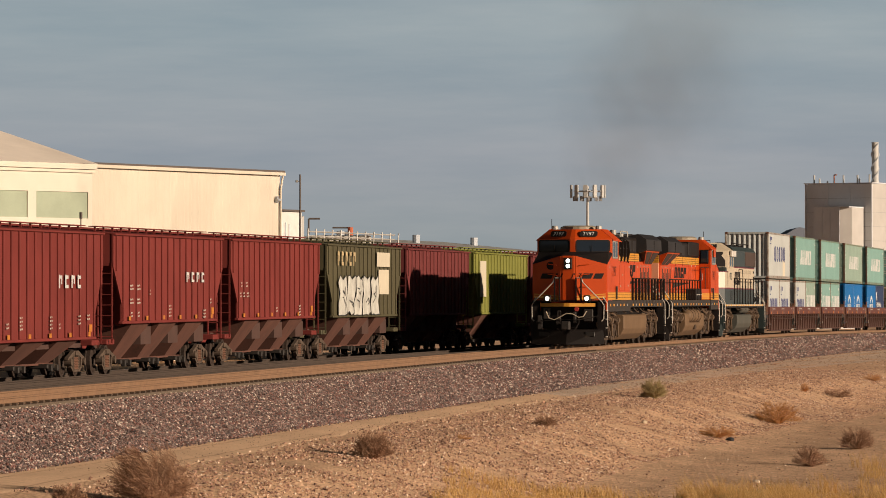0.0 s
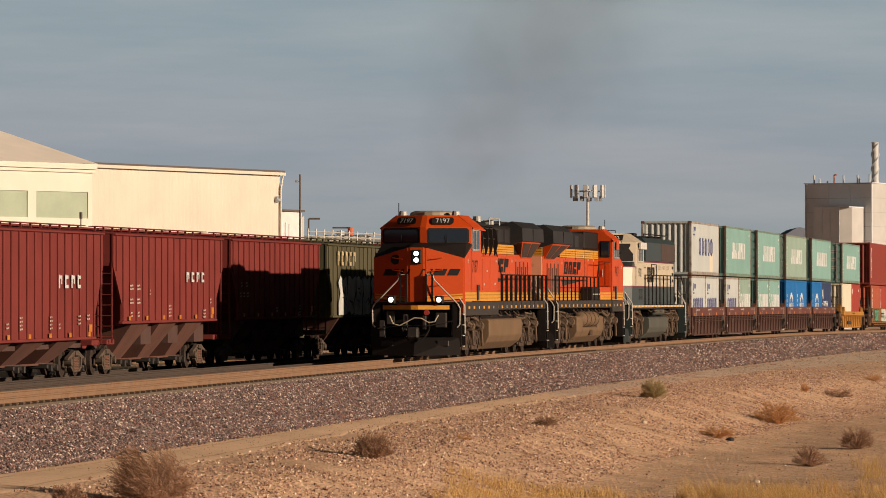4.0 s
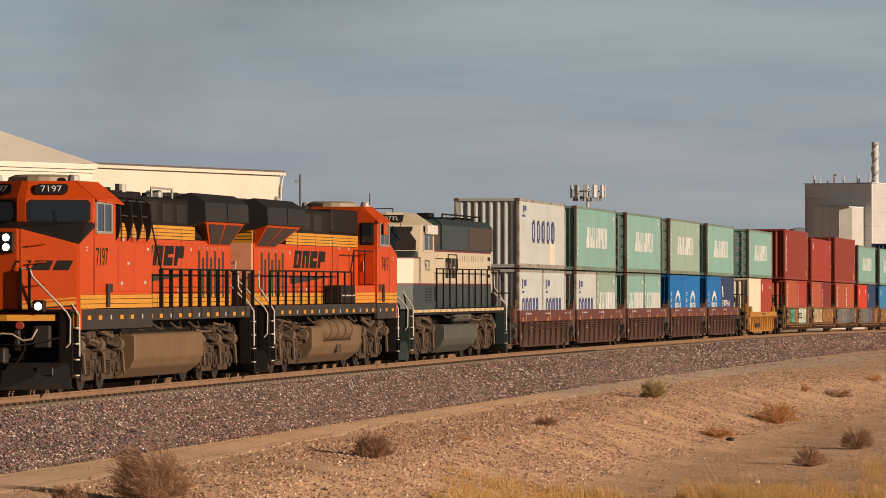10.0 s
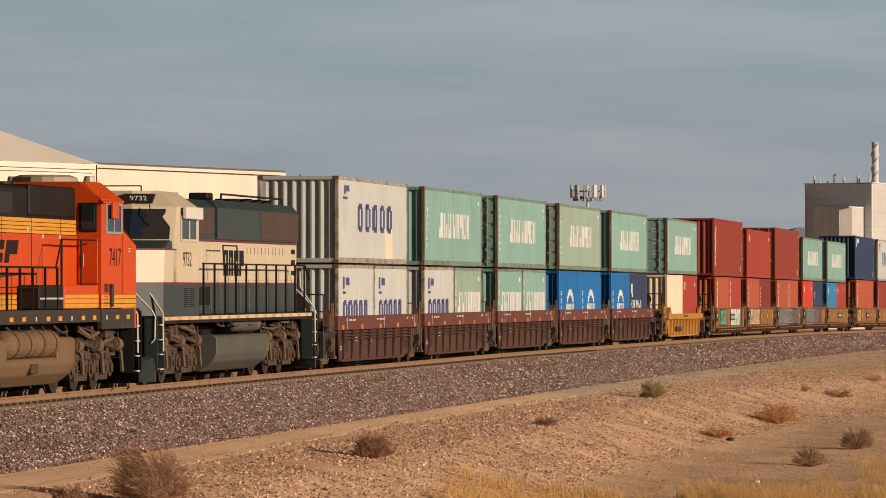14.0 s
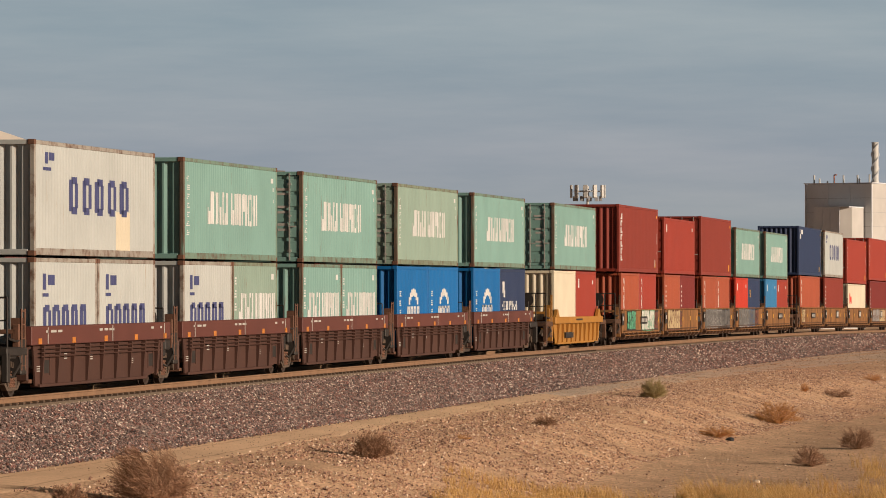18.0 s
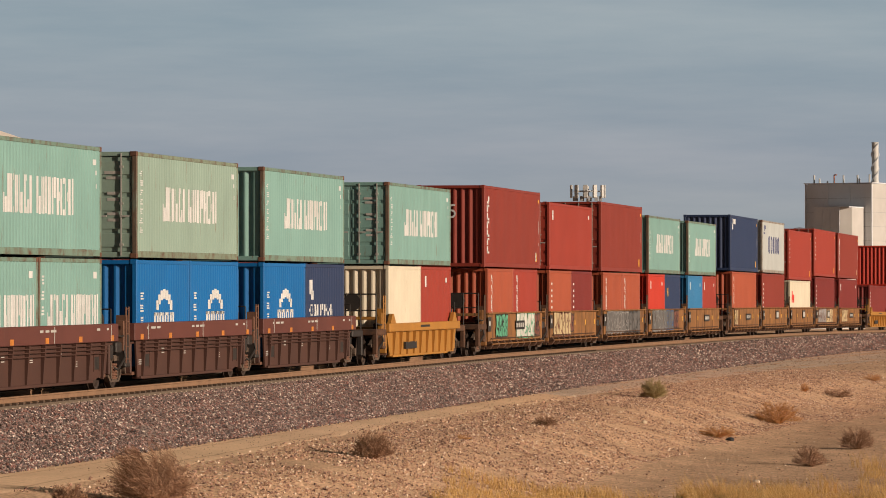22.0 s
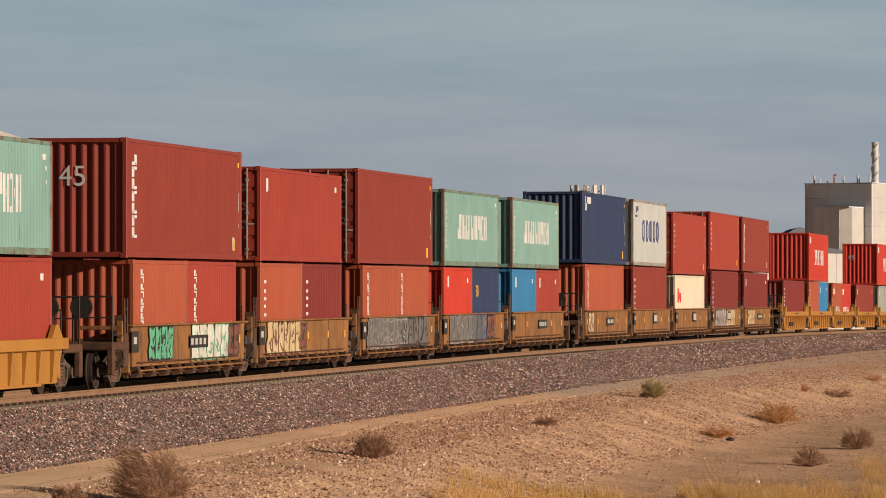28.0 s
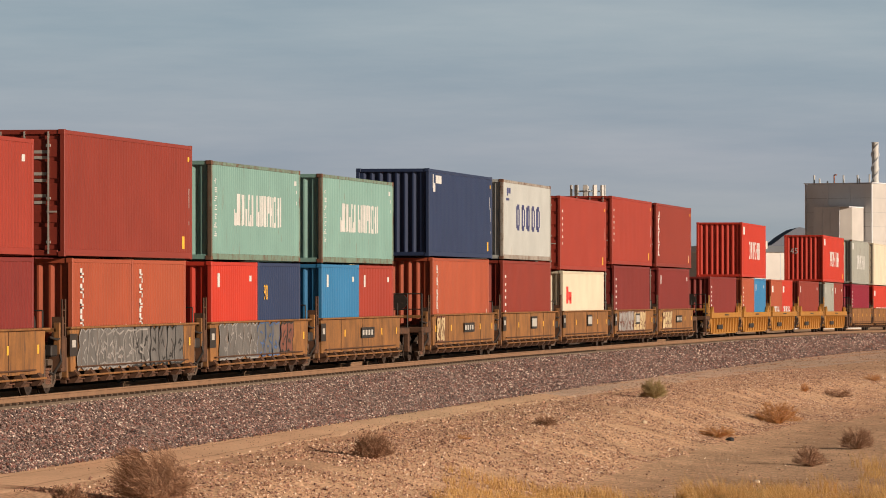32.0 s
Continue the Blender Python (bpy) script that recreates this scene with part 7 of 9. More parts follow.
def stencil(y0, y1, z0, z1):
    """a small unreadable mark: a few thin bars"""
    h, w = z1 - z0, y1 - y0
    out = []
    for k in range(max(2, int(h / 0.11))):
        b = z0 + k * 0.11
        out += [(y0, y0 + 0.45 * w, b, b + 0.05), (y0 + 0.6 * w, y1 - 0.1 * w * (k % 2), b + 0.01, b + 0.06)]
    return out
def stencils(car, rows):
    for r in rows:
        side_blocks("car_mark", stencil(*r), MARK_W, car, 1.64)
side_blocks("car_mark", word_blocks(2.3, 5.5, 2.72, 3.12, 4), M["logo_white"], HOPPERS[0], 1.64)
stencils(HOPPERS[0], [(-2.45, -2.1, 1.5, 2.0), (1.2, 1.5, 1.5, 1.98), (4.8, 5.1, 1.62, 2.05), (5.95, 6.3, 1.75, 2.05), (-4.0, -3.7, 1.55, 1.8), (-5.0, -4.8, 1.5, 1.7), (2.3, 2.5, 1.5, 1.66)])
side_blocks("car_mark", word_blocks(2.2, 5.4, 2.92, 3.26, 4), M["logo_white"], HOPPERS[1], 1.64)
stencils(HOPPERS[1], [(-6.2, -5.75, 2.66, 2.92), (-5.2, -4.75, 2.66, 2.92), (-6.2, -5.75, 2.22, 2.46), (-5.2, -4.75, 2.22, 2.46), (-6.1, -5.85, 1.8, 2.0), (-5.1, -4.85, 1.8, 2.0), (-3.4, -3.2, 2.5, 2.8), (-0.5, -0.15, 1.78, 2.26), (4.9, 5.3, 1.72, 2.14), (6.0, 6.2, 2.2, 2.45)])
stencils(HOPPERS[2], [(-6.8, -6.6, 2.76, 3.06), (-6.0, -5.65, 2.76, 3.06), (-7.0, -6.75, 2.4, 2.62), (-6.4, -6.15, 2.4, 2.62), (-5.8, -5.4, 2.4, 2.62), (-0.5, -0.2, 1.86, 2.1), (3.85, 4.2, 1.7, 2.14)])
for car, zc in zip(HOPPERS[:3], (1.25, 1.70, 1.70)):
    for i in range(6):
        side_blocks("reflector", [(-6.4 + 2.5 * i, -6.1 + 2.5 * i, zc, zc + 0.13)], MARK_O, car, 1.64)
    side_blocks("reflector", [(6.2, 6.6, zc + 0.14, zc + 0.36)], MARK_O, car, 1.64)
ol = HOPPERS[3]
side_blocks("painted_panel", [(2.2, 5.2, 3.62, 4.2), (2.6, 5.0, 2.5, 3.5)], M["cream"], ol)
side_blocks("car_mark", word_blocks(-6.4, -2.2, 3.62, 4.18, 5), SPRAY["cream"], ol)
tag_letters(ol, 1.652, -6.2, 2.6, 1.66, 3.25, "white", "black", 5, 4)
side_blocks("painted_panel", [(-7.0, -5.2, 2.4, 4.05)], M["cream"], HOPPERS[5])


# ---- the train ----
V_T = [0, 3, 6, 9, 12, 15, 18, 21, 24, 27, 30, 32]
V_V = [9.318, 9.318, 9.318, 9.330, 9.081, 9.336, 9.128, 9.364, 9.395, 9.352, 9.388, 9.428]
GO_T = np.arange(0, 32.01, 0.05)
_v = np.interp(GO_T, V_T, V_V)
GO_S = np.concatenate([[0], np.cumsum((_v[1:] + _v[:-1]) / 2 * 0.05)])
GO_S -= np.interp(19.0, GO_T, GO_S)
MOVING = []   # thing, place of its vehicle at 19 s, half base, pose on the vehicle


def rides(thing, s19, half=7.6, m=None):
    MOVING.append((thing, s19, half, m or Matrix.Identity(4)))
    return thing


rides(LOCO_A, -82.3, 6.8)
rides(LOCO_B, -59.5, 6.8, pose(0, 0, 0, 0, 0, 180))
rides(LOCO_C, -36.9, 6.8)

# thin exhaust smoke hanging over the leading locomotives, in rigid soft puffs
SMOKE = bpy.data.materials.new("thin_exhaust_smoke")
SMOKE.use_nodes = True
_n, _l = SMOKE.node_tree.nodes, SMOKE.node_tree.links
_b = _n["Principled BSDF"]
_b.inputs["Base Color"].default_value = (0.16, 0.13, 0.10, 1)
_b.inputs["Roughness"].default_value = 1.0
_b.inputs["Specular IOR Level"].default_value = 0.0
_tc = _n.new("ShaderNodeTexCoord")
_flat = _n.new("ShaderNodeVectorMath"); _flat.operation = "MULTIPLY"; _flat.inputs[1].default_value = (1, 0.0, 1)
_len = _n.new("ShaderNodeVectorMath"); _len.operation = "LENGTH"
_l.new(_tc.outputs["Object"], _flat.inputs[0]); _l.new(_flat.outputs[0], _len.inputs[0])
_fall = _n.new("ShaderNodeMapRange"); _fall.interpolation_type = "SMOOTHSTEP"
_fall.inputs["From Min"].default_value, _fall.inputs["From Max"].default_value = 0.98, 0.1
_fall.inputs["To Min"].default_value, _fall.inputs["To Max"].default_value = 0.0, 0.14
_l.new(_len.outputs["Value"], _fall.inputs["Value"])
_nz = _n.new("ShaderNodeTexNoise"); _nz.inputs["Scale"].default_value = 2.2; _nz.inputs["Detail"].default_value = 4
_l.new(_tc.outputs["Object"], _nz.inputs["Vector"])
_mu = _n.new("ShaderNodeMath"); _mu.operation = "MULTIPLY"
_l.new(_fall.outputs[0], _mu.inputs[0]); _l.new(_nz.outputs["Fac"], _mu.inputs[1])
_l.new(_mu.outputs[0], _b.inputs["Alpha"])
bm = bmesh.new()
bmesh.ops.create_icosphere(bm, subdivisions=4, radius=1.0)
PUFF = solid("puff", bm, SMOKE, True)
smoke = tagged(new("exhaust_smoke"), "thin grey-brown diesel exhaust haze over the locomotives", "smoke")
for x, y, z, r, h in ((0.0, 2.5, 7.6, 2.6, 2.8), (0.3, 6.0, 10.2, 4.0, 3.8), (1.0, 12.0, 13.0, 5.2, 4.6), (1.8, 22.0, 16.5, 6.5, 5.5), (-0.5, 30.0, 12.0, 5.0, 5.0)):
    pf = part("puff", PUFF, None, smoke, m=pose(x, y, z) @ Matrix.Diagonal((r, r, h, 1)))
rides(smoke, -82.3, 6.8)

WELL = {}
def well(kind, head, tail):
    k = (kind, head, tail)
    if k not in WELL:
        WELL[k] = well_unit(kind, head, tail)
        return WELL[k]
    return copy_thing(WELL[k], Matrix.Identity(4))


G, W = "green shipping container with a white wordmark, rust-stained", "white shipping container with dark blue lettering blocks"
UNITS = [
    # kind, head, tail, place, lower boxes, upper box
    ("ribbed", 1, 0, -15.2, [("white", 20, 0, 0, "letters_low"), ("white", 20, 0, 0, "letters_low")], ("white", 40, 0, 0, "letters")),
    ("ribbed", 0, 0, 0.3, [("white", 20, 0, 0, "letters_low"), ("olive_green", 20, 0, 0, "shipping_low")], ("green", 40, 0, 0, "shipping")),
    ("ribbed", 0, 0, 16.2, [("green", 20, 0, 0, "shipping_low"), ("green", 20, 0, 0, "shipping_low")], ("green", 40, 0, 1, "shipping")),
    ("ribbed", 0, 0, 32.05, [("blue", 20, 0, 0, "emblem"), ("blue", 20, 0, 0, "emblem")], ("olive_green", 40, 0, 1, "shipping")),
    ("ribbed", 0, 1, 47.7, [("blue", 20, 0, 0, "emblem"), ("navy", 20, 0, 0, "corner_low")], ("green", 40, 0, 0, "shipping")),
    ("yellow", 1, 1, 67.6, [("cream", 20, 0, 0, ""), ("red", 20, 0, 0, "small")], ("green", 40, 0, 1, "shipping")),
    ("plated", 1, 0, 88.0, [("orange_red", 20, 0, 0, "column"), ("red", 20, 0, 0, "column")], ("brown_red", 45, 1, 0, "stripe")),
    ("plated", 0, 0, 103.5, [("orange_red", 20, 0, 0, "dots"), ("dark_red", 20, 0, 0, "dots")], ("red", 40, 0, 1, "small")),
    ("plated", 0, 0, 119.3, [("orange_red", 20, 0, 0, "column"), ("orange_red", 20, 0, 0, "column")], ("brown_red", 45, 1, 1, "")),
    ("plated", 0, 0, 134.6, [("bright_red", 20, 0, 0, "small"), ("navy", 20, 0, 0, "")], ("green", 40, 0, 0, "shipping")),
    ("plated", 0, 1, 150.1, [("light_blue", 20, 0, 0, "small"), ("red", 20, 0, 0, "small")], ("green", 40, 0, 0, "shipping")),
    ("plated", 1, 0, 169.9, [("orange_red", 40, 1, 0, "column")], ("navy", 45, 1, 0, "corner")),
    ("plated", 0, 0, 185.4, [("brown_red", 40, 1, 0, "dots")], ("white", 40, 1, 0, "letters")),
    ("plated", 0, 0, 201.0, [("cream", 40, 0, 0, "mark")], ("red", 45, 1, 1, "dots")),
    ("plated", 0, 0, 216.6, [("dark_red", 40, 1, 1, "dots")], ("red", 45, 1, 1, "dots")),
    ("plated", 0, 1, 232.2, [("dark_red", 40, 1, 1, "small")], ("brown_red", 45, 1, 1, "stripe")),
    ("yellow", 1, 0, 253.5, [("dark_red", 40, 0, 0, "dots")], None),
    ("yellow", 0, 0, 268.8, [("orange_red", 20, 0, 0, "dots"), ("light_blue", 20, 0, 0, "small")], ("bright_red", 40, 1, 0, "block")),
    ("yellow", 0, 0, 284.0, [("orange_red", 20, 0, 0, "block_low"), ("bright_red", 20, 0, 0, "block_low")], None),
    ("yellow", 0, 0, 300.2, [("brown_red", 40, 0, 0, "small")], None),
    ("yellow", 0, 1, 316.2, [("grey", 20, 0, 0, "small"), ("brown_red", 20, 0, 0, "small")], ("bright_red", 45, 1, 0, "block")),
    ("plated", 1, 0, 334.6, [("maroon", 40, 0, 0, "dots")], ("grey", 40, 1, 0, "block")),
    ("plated", 0, 0, 350.2, [("bright_red", 40, 0, 0, "block_low")], ("cream", 40, 1, 1, "small")),
    ("plated", 0, 1, 365.8, [("dark_red", 40, 0, 0, "dots")], ("green", 40, 0, 0, "shipping")),
]
WORDS = {"green": "green", "olive_green": "faded green", "white": "white", "brown_red": "brown-red", "red": "dull red", "dark_red": "dark red", "orange_red": "faded orange-red",
         "bright_red": "bright red", "maroon": "maroon", "blue": "blue", "navy": "navy blue", "light_blue": "light blue", "cream": "cream", "grey": "grey"}
MARKS = {"": "with plain sides", "letters": "with a row of dark blue blocks", "letters_low": "with dark blue blocks low on its side", "shipping": "with a white block wordmark",
         "shipping_low": "with a white block wordmark", "emblem": "with a white emblem", "stripe": "with an upright white wordmark", "column": "with an upright white wordmark",
         "dots": "with small white markings", "corner": "with a white corner emblem", "corner_low": "with a white emblem", "block": "with a white block logo", "block_low": "with white blocks low down",
         "small": "with small white markings", "mark": "with a red emblem"}
EXTRA = {("brown_red", 45, 88.0): [("end", "45", -0.12, 1.95, 0.7)], ("bright_red", 45, 316.2): [("end", "45", -0.6, 1.9, 0.5)], ("navy", 20, 134.6): [("side_yellow", "90", 1.0, 1.75, 0.6)]}
BOXES = {}


def load(spec, up):
    color, feet, high, doors, logo = spec
    k = (color, feet, high, doors, logo)
    ex = EXTRA.get((color, feet, up), ())
    lab = f"{'stacked ' if up else ''}{WORDS[color]} {feet}-foot steel container {MARKS[logo]}"
    if k not in BOXES or ex:
        ob = container(color, feet, bool(high), bool(doors), logo, lab, ex)
        if not ex:
            BOXES[k] = ob
        return ob
    ob = copy_thing(BOXES[k], Matrix.Identity(4))
    return tagged(ob, lab)


WELLS = {}
for kind, head, tail, place, low, top in UNITS:
    WELLS[place] = rides(well(kind, bool(head), bool(tail)), place)
    zf = 0.50
    lh = 2.896 if low[0][2] else 2.591
    if len(low) == 2:
        for spec, dy in zip(low, (-3.07, 3.07)):
            ob = load(spec, place if spec[0] == "navy" and place == 134.6 else 0)
            rides(ob, place, m=pose(0, dy, zf))
    else:
        rides(load(low[0], 0), place, m=pose(0, 0, zf))
    if top:
        rides(load(top, place), place, m=pose(0, 0, zf + lh + 0.03))



def well_paint(place, sets):
    for y0, y1, z0, z1, fill, line, n, seed in sets:
        tag_letters(WELLS[place], 1.3365, y0, y1, z0, z1, fill, line, n, seed)
well_paint(88.0, [(-4.95, -2.2, 0.62, 1.48, "green", "black", 4, 1), (-4.2, -2.6, 0.75, 1.30, "grey", "green", 2, 11), (0.0, 4.5, 0.56, 1.50, "white", "green", 5, 3), (4.5, 5.9, 0.62, 1.44, "brown", "black", 2, 16)])
well_paint(103.5, [(-5.8, -1.0, 0.53, 1.49, "cream", "brown", 6, 5), (-1.0, -0.2, 0.7, 1.4, "brown", "black", 1, 15)])
well_paint(119.3, [(-6.0, -0.4, 0.52, 1.49, "grey", "silver", 6, 6), (-0.4, 5.2, 0.52, 1.49, "grey", "black", 6, 9), (-3.8, 1.2, 0.6, 1.4, "grey", "silver", 4, 12)])
well_paint(134.6, [(-5.6, -0.6, 0.52, 1.49, "grey", "silver", 5, 7), (-0.6, 2.4, 0.55, 1.47, "grey", "blue", 3, 8), (2.6, 4.4, 0.6, 1.45, "brown", "black", 2, 19)])
well_paint(169.9, [(-6.0, -4.4, 0.6, 1.46, "cream", "brown", 2, 21)])
well_paint(216.6, [(-5.5, -0.6, 0.55, 1.47, "silver", "brown", 5, 23), (-0.4, 3.6, 0.55, 1.45, "cream", "brown", 4, 29)])
well_paint(232.2, [(-5.5, -2.0, 0.6, 1.42, "cream", "brown", 4, 31)])
for place in (103.5, 119.3, 134.6, 150.1, 88.0, 185.4, 201.0, 216.6):
    part("end_plate", boxes((1.337, 1.343, -6.85, -6.1, 0.85, 1.36)), L_SILL, WELLS[place])
    part("marking", boxes((1.345, 1.348, -6.65, -6.3, 1.05, 1.22)), PLACARD, WELLS[place])
for place in (88.0, 150.1, 169.9, 185.4, 201.0, 216.6, 232.2):
    wide = 0.9 if place in (88.0, 150.1, 169.9, 232.2) else 0.5
    pl_ = part("number_panel", boxes((1.350, 1.356, -wide + 0.6, wide + 1.0, 0.88, 1.2 if wide > .6 else 1.34)), M["logo_black"], WELLS[place])
    part("marking", boxes(*[(1.357, 1.360, -wide + 0.72 + k * (2 * wide + 0.2) / 4, -wide + 0.72 + k * (2 * wide + 0.2) / 4 + 0.3, 0.96, 1.12 if wide > .6 else 1.26) for k in range(4)]), PLACARD, pl_)


# ---- buildings ----
B_CREAM = material("cream_metal_siding", (0.64, 0.57, 0.465), 0.6, 0, 0.07, 0.5, (0.55, 0.45, 0.32), 0.12, streak=True)
B_WHITE = material("white_stucco", (0.70, 0.64, 0.54), 0.9, 0, 0.06, 0.8, (0.6, 0.52, 0.4), 0.1)
B_ROOF = material("pale_roof_sheet", (0.80, 0.72, 0.63), 0.8, 0, 0.08, 0.6)
B_GREEN = material("pale_green_panel", (0.35, 0.405, 0.30), 0.7, 0, 0.12, 0.9, (0.40, 0.46, 0.33), 0.2)
B_GREY = material("grey_metal_cladding", (0.50, 0.53, 0.57), 0.45, 0.25, 0.12, 0.4, (0.30, 0.29, 0.29), 0.20, streak=True)
# tan of plain walls; also the sunlit tone put on tower and annex sides
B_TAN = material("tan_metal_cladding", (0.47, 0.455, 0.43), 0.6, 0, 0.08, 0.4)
B_CLAD = material("pale_grey_tower_cladding", (0.66, 0.69, 0.73), 0.5, 0.0, 0.10, 0.25, (0.52, 0.53, 0.55), 0.25, streak=True)
B_JOINT = material("cladding_joint_grey", (0.30, 0.31, 0.33), 0.6)
B_TRIM = material("dark_eave_trim", (0.10, 0.08, 0.07), 0.7)


def wall_frame(a, b):
    """local frame on a wall from a to b: x along it, y into it, z up from the ground"""
    d = Vector((b.x - a.x, b.y - a.y, 0)).normalized()
    n = Vector((-d.y, d.x, 0))
    m = Matrix((d, n, Vector((0, 0, 1)))).transposed().to_4x4()
    m.translation = (a.x, a.y, -1.4)
    return m


wa, wb = Vector((-17.36, 244.60, 9.10)), Vector((-8.56, 259.60, 9.09))
wlen = math.hypot(wb.x - wa.x, wb.y - wa.y)
wh = wa.z + 1.4
shed = tagged(new("warehouse"), "cream corrugated metal warehouse with a flat dark eave", "building")
shed.matrix_basis = wall_frame(wa, wb)
bm = bmesh.new()
n = int(wlen / 0.32)
pts = []
for i in range(n):
    x = i * wlen / n
    pts += [(x, 0.0), (x + 0.2, 0.0), (x + 0.23, 0.018), (x + 0.29, 0.018)]
pts.append((wlen, 0.0))
lo, hi = [bm.verts.new((x, y, 0)) for x, y in pts], [bm.verts.new((x, y, wh)) for x, y in pts]
for i in range(len(pts) - 1):
    bm.faces.new((lo[i], lo[i + 1], hi[i + 1], hi[i]))
part("front_wall", bm, B_CREAM, shed)
part("end_wall", boxes((wlen - 0.2, wlen, 0.05, 22, 0, wh)), B_CREAM, shed)
part("back_wall", boxes((0.0, wlen - 0.2, 21.8, 22, 0, wh)), B_CREAM, shed)
part("roof", boxes((-0.1, wlen + 0.3, -0.15, 22.2, wh, wh + 0.10)), B_TRIM, shed)
part("gutter", boxes((0, wlen + 0.25, -0.22, -0.03, wh - 0.16, wh - 0.004)), B_CREAM, shed)
bm = bmesh.new()
pipe(bm, [(wlen + 0.15, -0.1, wh - 0.2), (wlen - 0.05, -0.1, wh - 0.9), (wlen - 0.05, -0.1, 0)], 0.06)
part("downpipe", bm, B_CREAM, shed)
for x, z in ((wlen - 0.5, wh - 1.6), (wlen - 0.4, wh - 4.8)):
    bm = boxes((x, x + 0.12, -0.18, 0, z, z + 0.35), (x - 0.05, x + 0.25, -0.28, -0.16, z + 0.1, z + 0.22), bevel=0.02)
    part("wall_fixture", bm, B_GREY, shed)

ga, gb = Vector((-22.82, 237.00, 9.03)), Vector((-17.31, 244.40, 9.08))
glen = math.hypot(gb.x - ga.x, gb.y - ga.y)
gh = gb.z + 1.4
hall = tagged(new("gabled_hall"), "white stucco hall with pale green panels and sloping roof", "building")
hall.matrix_basis = wall_frame(ga, gb)
x0, x1, x2, x3, zb, zt = 1.21, 4.44, 5.06, 8.92, 7.81, 9.10
part("wall", boxes((0, x0, 0, 0.3, 0, gh), (x1, x2, 0, 0.3, zb, zt), (x3, glen, 0, 0.3, 0, gh), (x0, x3, 0, 0.3, 0, zb), (x0, x3, 0, 0.3, zt, gh)), B_WHITE, hall)
for a, b in ((x0, x1), (x2, x3)):
    part("panel", boxes((a, b, 0.06, 0.16, zb, zt)), B_GREEN, hall, "pale green infill panel")
part("fascia", boxes((0, glen + 0.1, -0.25, -0.02, gh - 0.25, gh + 0.02), (0, glen + 0.1, -0.12, -0.01, gh - 0.42, gh - 0.254)), B_WHITE, hall)
bm = bmesh.new()
rise, run = 5.2, 18.5
prism(bm, [(-0.3, gh + 0.024), (run, gh + rise), (2 * run, gh + 0.024), (2 * run, gh - 0.1), (run, gh + rise - 0.12), (-0.3, gh - 0.1 + 0.13)], -12, glen + 0.1, "x")
part("roof", bm, B_ROOF, hall)
part("end_wall", boxes((glen - 0.3, glen, 0.3, 2 * run - 0.3, 0, gh)), B_WHITE, hall)

# small shed and the lamp pole beside it
sa, sb = Vector((-10.10, 300.00, 7.87)), Vector((-8.64, 303.00, 7.92))
ssh = tagged(new("small_shed"), "small white shed with a dark door", "building")
ssh.matrix_basis = wall_frame(sa, sb)
sl, sh = (sb - sa).length, sa.z + 1.4
part("wall", boxes((0, sl, 0, 3, 0, sh), bevel=0.02), material("white_sheet", (0.66, 0.66, 0.63), 0.7), ssh)
part("roof", boxes((-0.1, sl + 0.15, -0.15, 3.1, sh + 0.002, sh + 0.12)), B_TRIM, ssh)
part("side_frame", boxes((sl + 0.02, sl + 0.3, 0.1, 0.3, 0, sh - 0.3), (sl + 0.3, sl + 0.5, 0.1, 2.5, 0, sh - 0.25)), B_TAN, ssh)
bm = bmesh.new()
for k in range(3):
    rod(bm, (-1.2 + k * 0.5, -1, 0), (-1.2 + k * 0.5, -1, sh - 0.6 - 0.1 * k), 0.05)
part("standpipe", bm, B_GREY, ssh)
p = Vector((-8.54, 296.00, 9.98))
pole = tagged(new("light_pole"), "dark slender lamp pole beside the shed", "lamp pole")
pole.matrix_basis = pose(p.x, p.y, -1.4)
bm = bmesh.new(); rod(bm, (0, 0, 0), (0, 0, p.z + 1.4), 0.08, 8, 0.05)
part("shaft", bm, B_TRIM, pole)
part("lamp_head", boxes((-0.28, -0.12, -0.1, 0.1, p.z + 0.92, p.z + 1.06), (-0.12, 0.0, -0.02, 0.02, p.z + 0.96, p.z + 1.0), bevel=0.02), DOORBAR, pole)
p = Vector((-16.45, 225.00, 6.35))
vent = tagged(new("vent_pipe"), "thin dark vent pipe behind the hopper cars", "pipe")
vent.matrix_basis = pose(p.x, p.y, -1.4)
bm = bmesh.new(); rod(bm, (0, 0, 0), (0, 0, p.z + 1.2), 0.03, 6); rod(bm, (0, 0, p.z + 1.1), (0, 0, p.z + 1.4), 0.07, 8)
part("shaft", bm, B_TRIM, vent)

# the mill tower with its spiral chimney
ta, tb = Vector((65.81, 900.00, 24.43)), Vector((77.31, 893.00, 24.25))
tower = tagged(new("mill_tower"), "grey metal-clad mill tower with sunlight painted tan on one side", "building")
tower.matrix_basis = wall_frame(ta, tb)
tl, th = (tb - ta).length, ta.z + 1.4
part("front_wall", boxes((0, tl, 0, 0.3, 0, th)), B_CLAD, tower)
for f in (0.0, 0.33, 0.66, 0.985):
    part("corner_trim", boxes((tl * f, tl * f + 0.25, -0.12, -0.004, 0, th + 0.05)), B_CLAD, tower)
for k in range(9):
    part("cladding_joint", boxes((0.1, tl - 0.1, -0.03, -0.004, th * (k + 1) / 10, th * (k + 1) / 10 + 0.05)), B_JOINT, tower)
    part("cladding_joint", boxes((tl + 0.004, tl + 0.03, 0.3, 14.8, th * (k + 1) / 10, th * (k + 1) / 10 + 0.05)), B_JOINT, tower)
# sunlight put into this wall's tan; the other walls stay grey
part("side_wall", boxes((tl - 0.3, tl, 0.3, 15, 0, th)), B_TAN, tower)
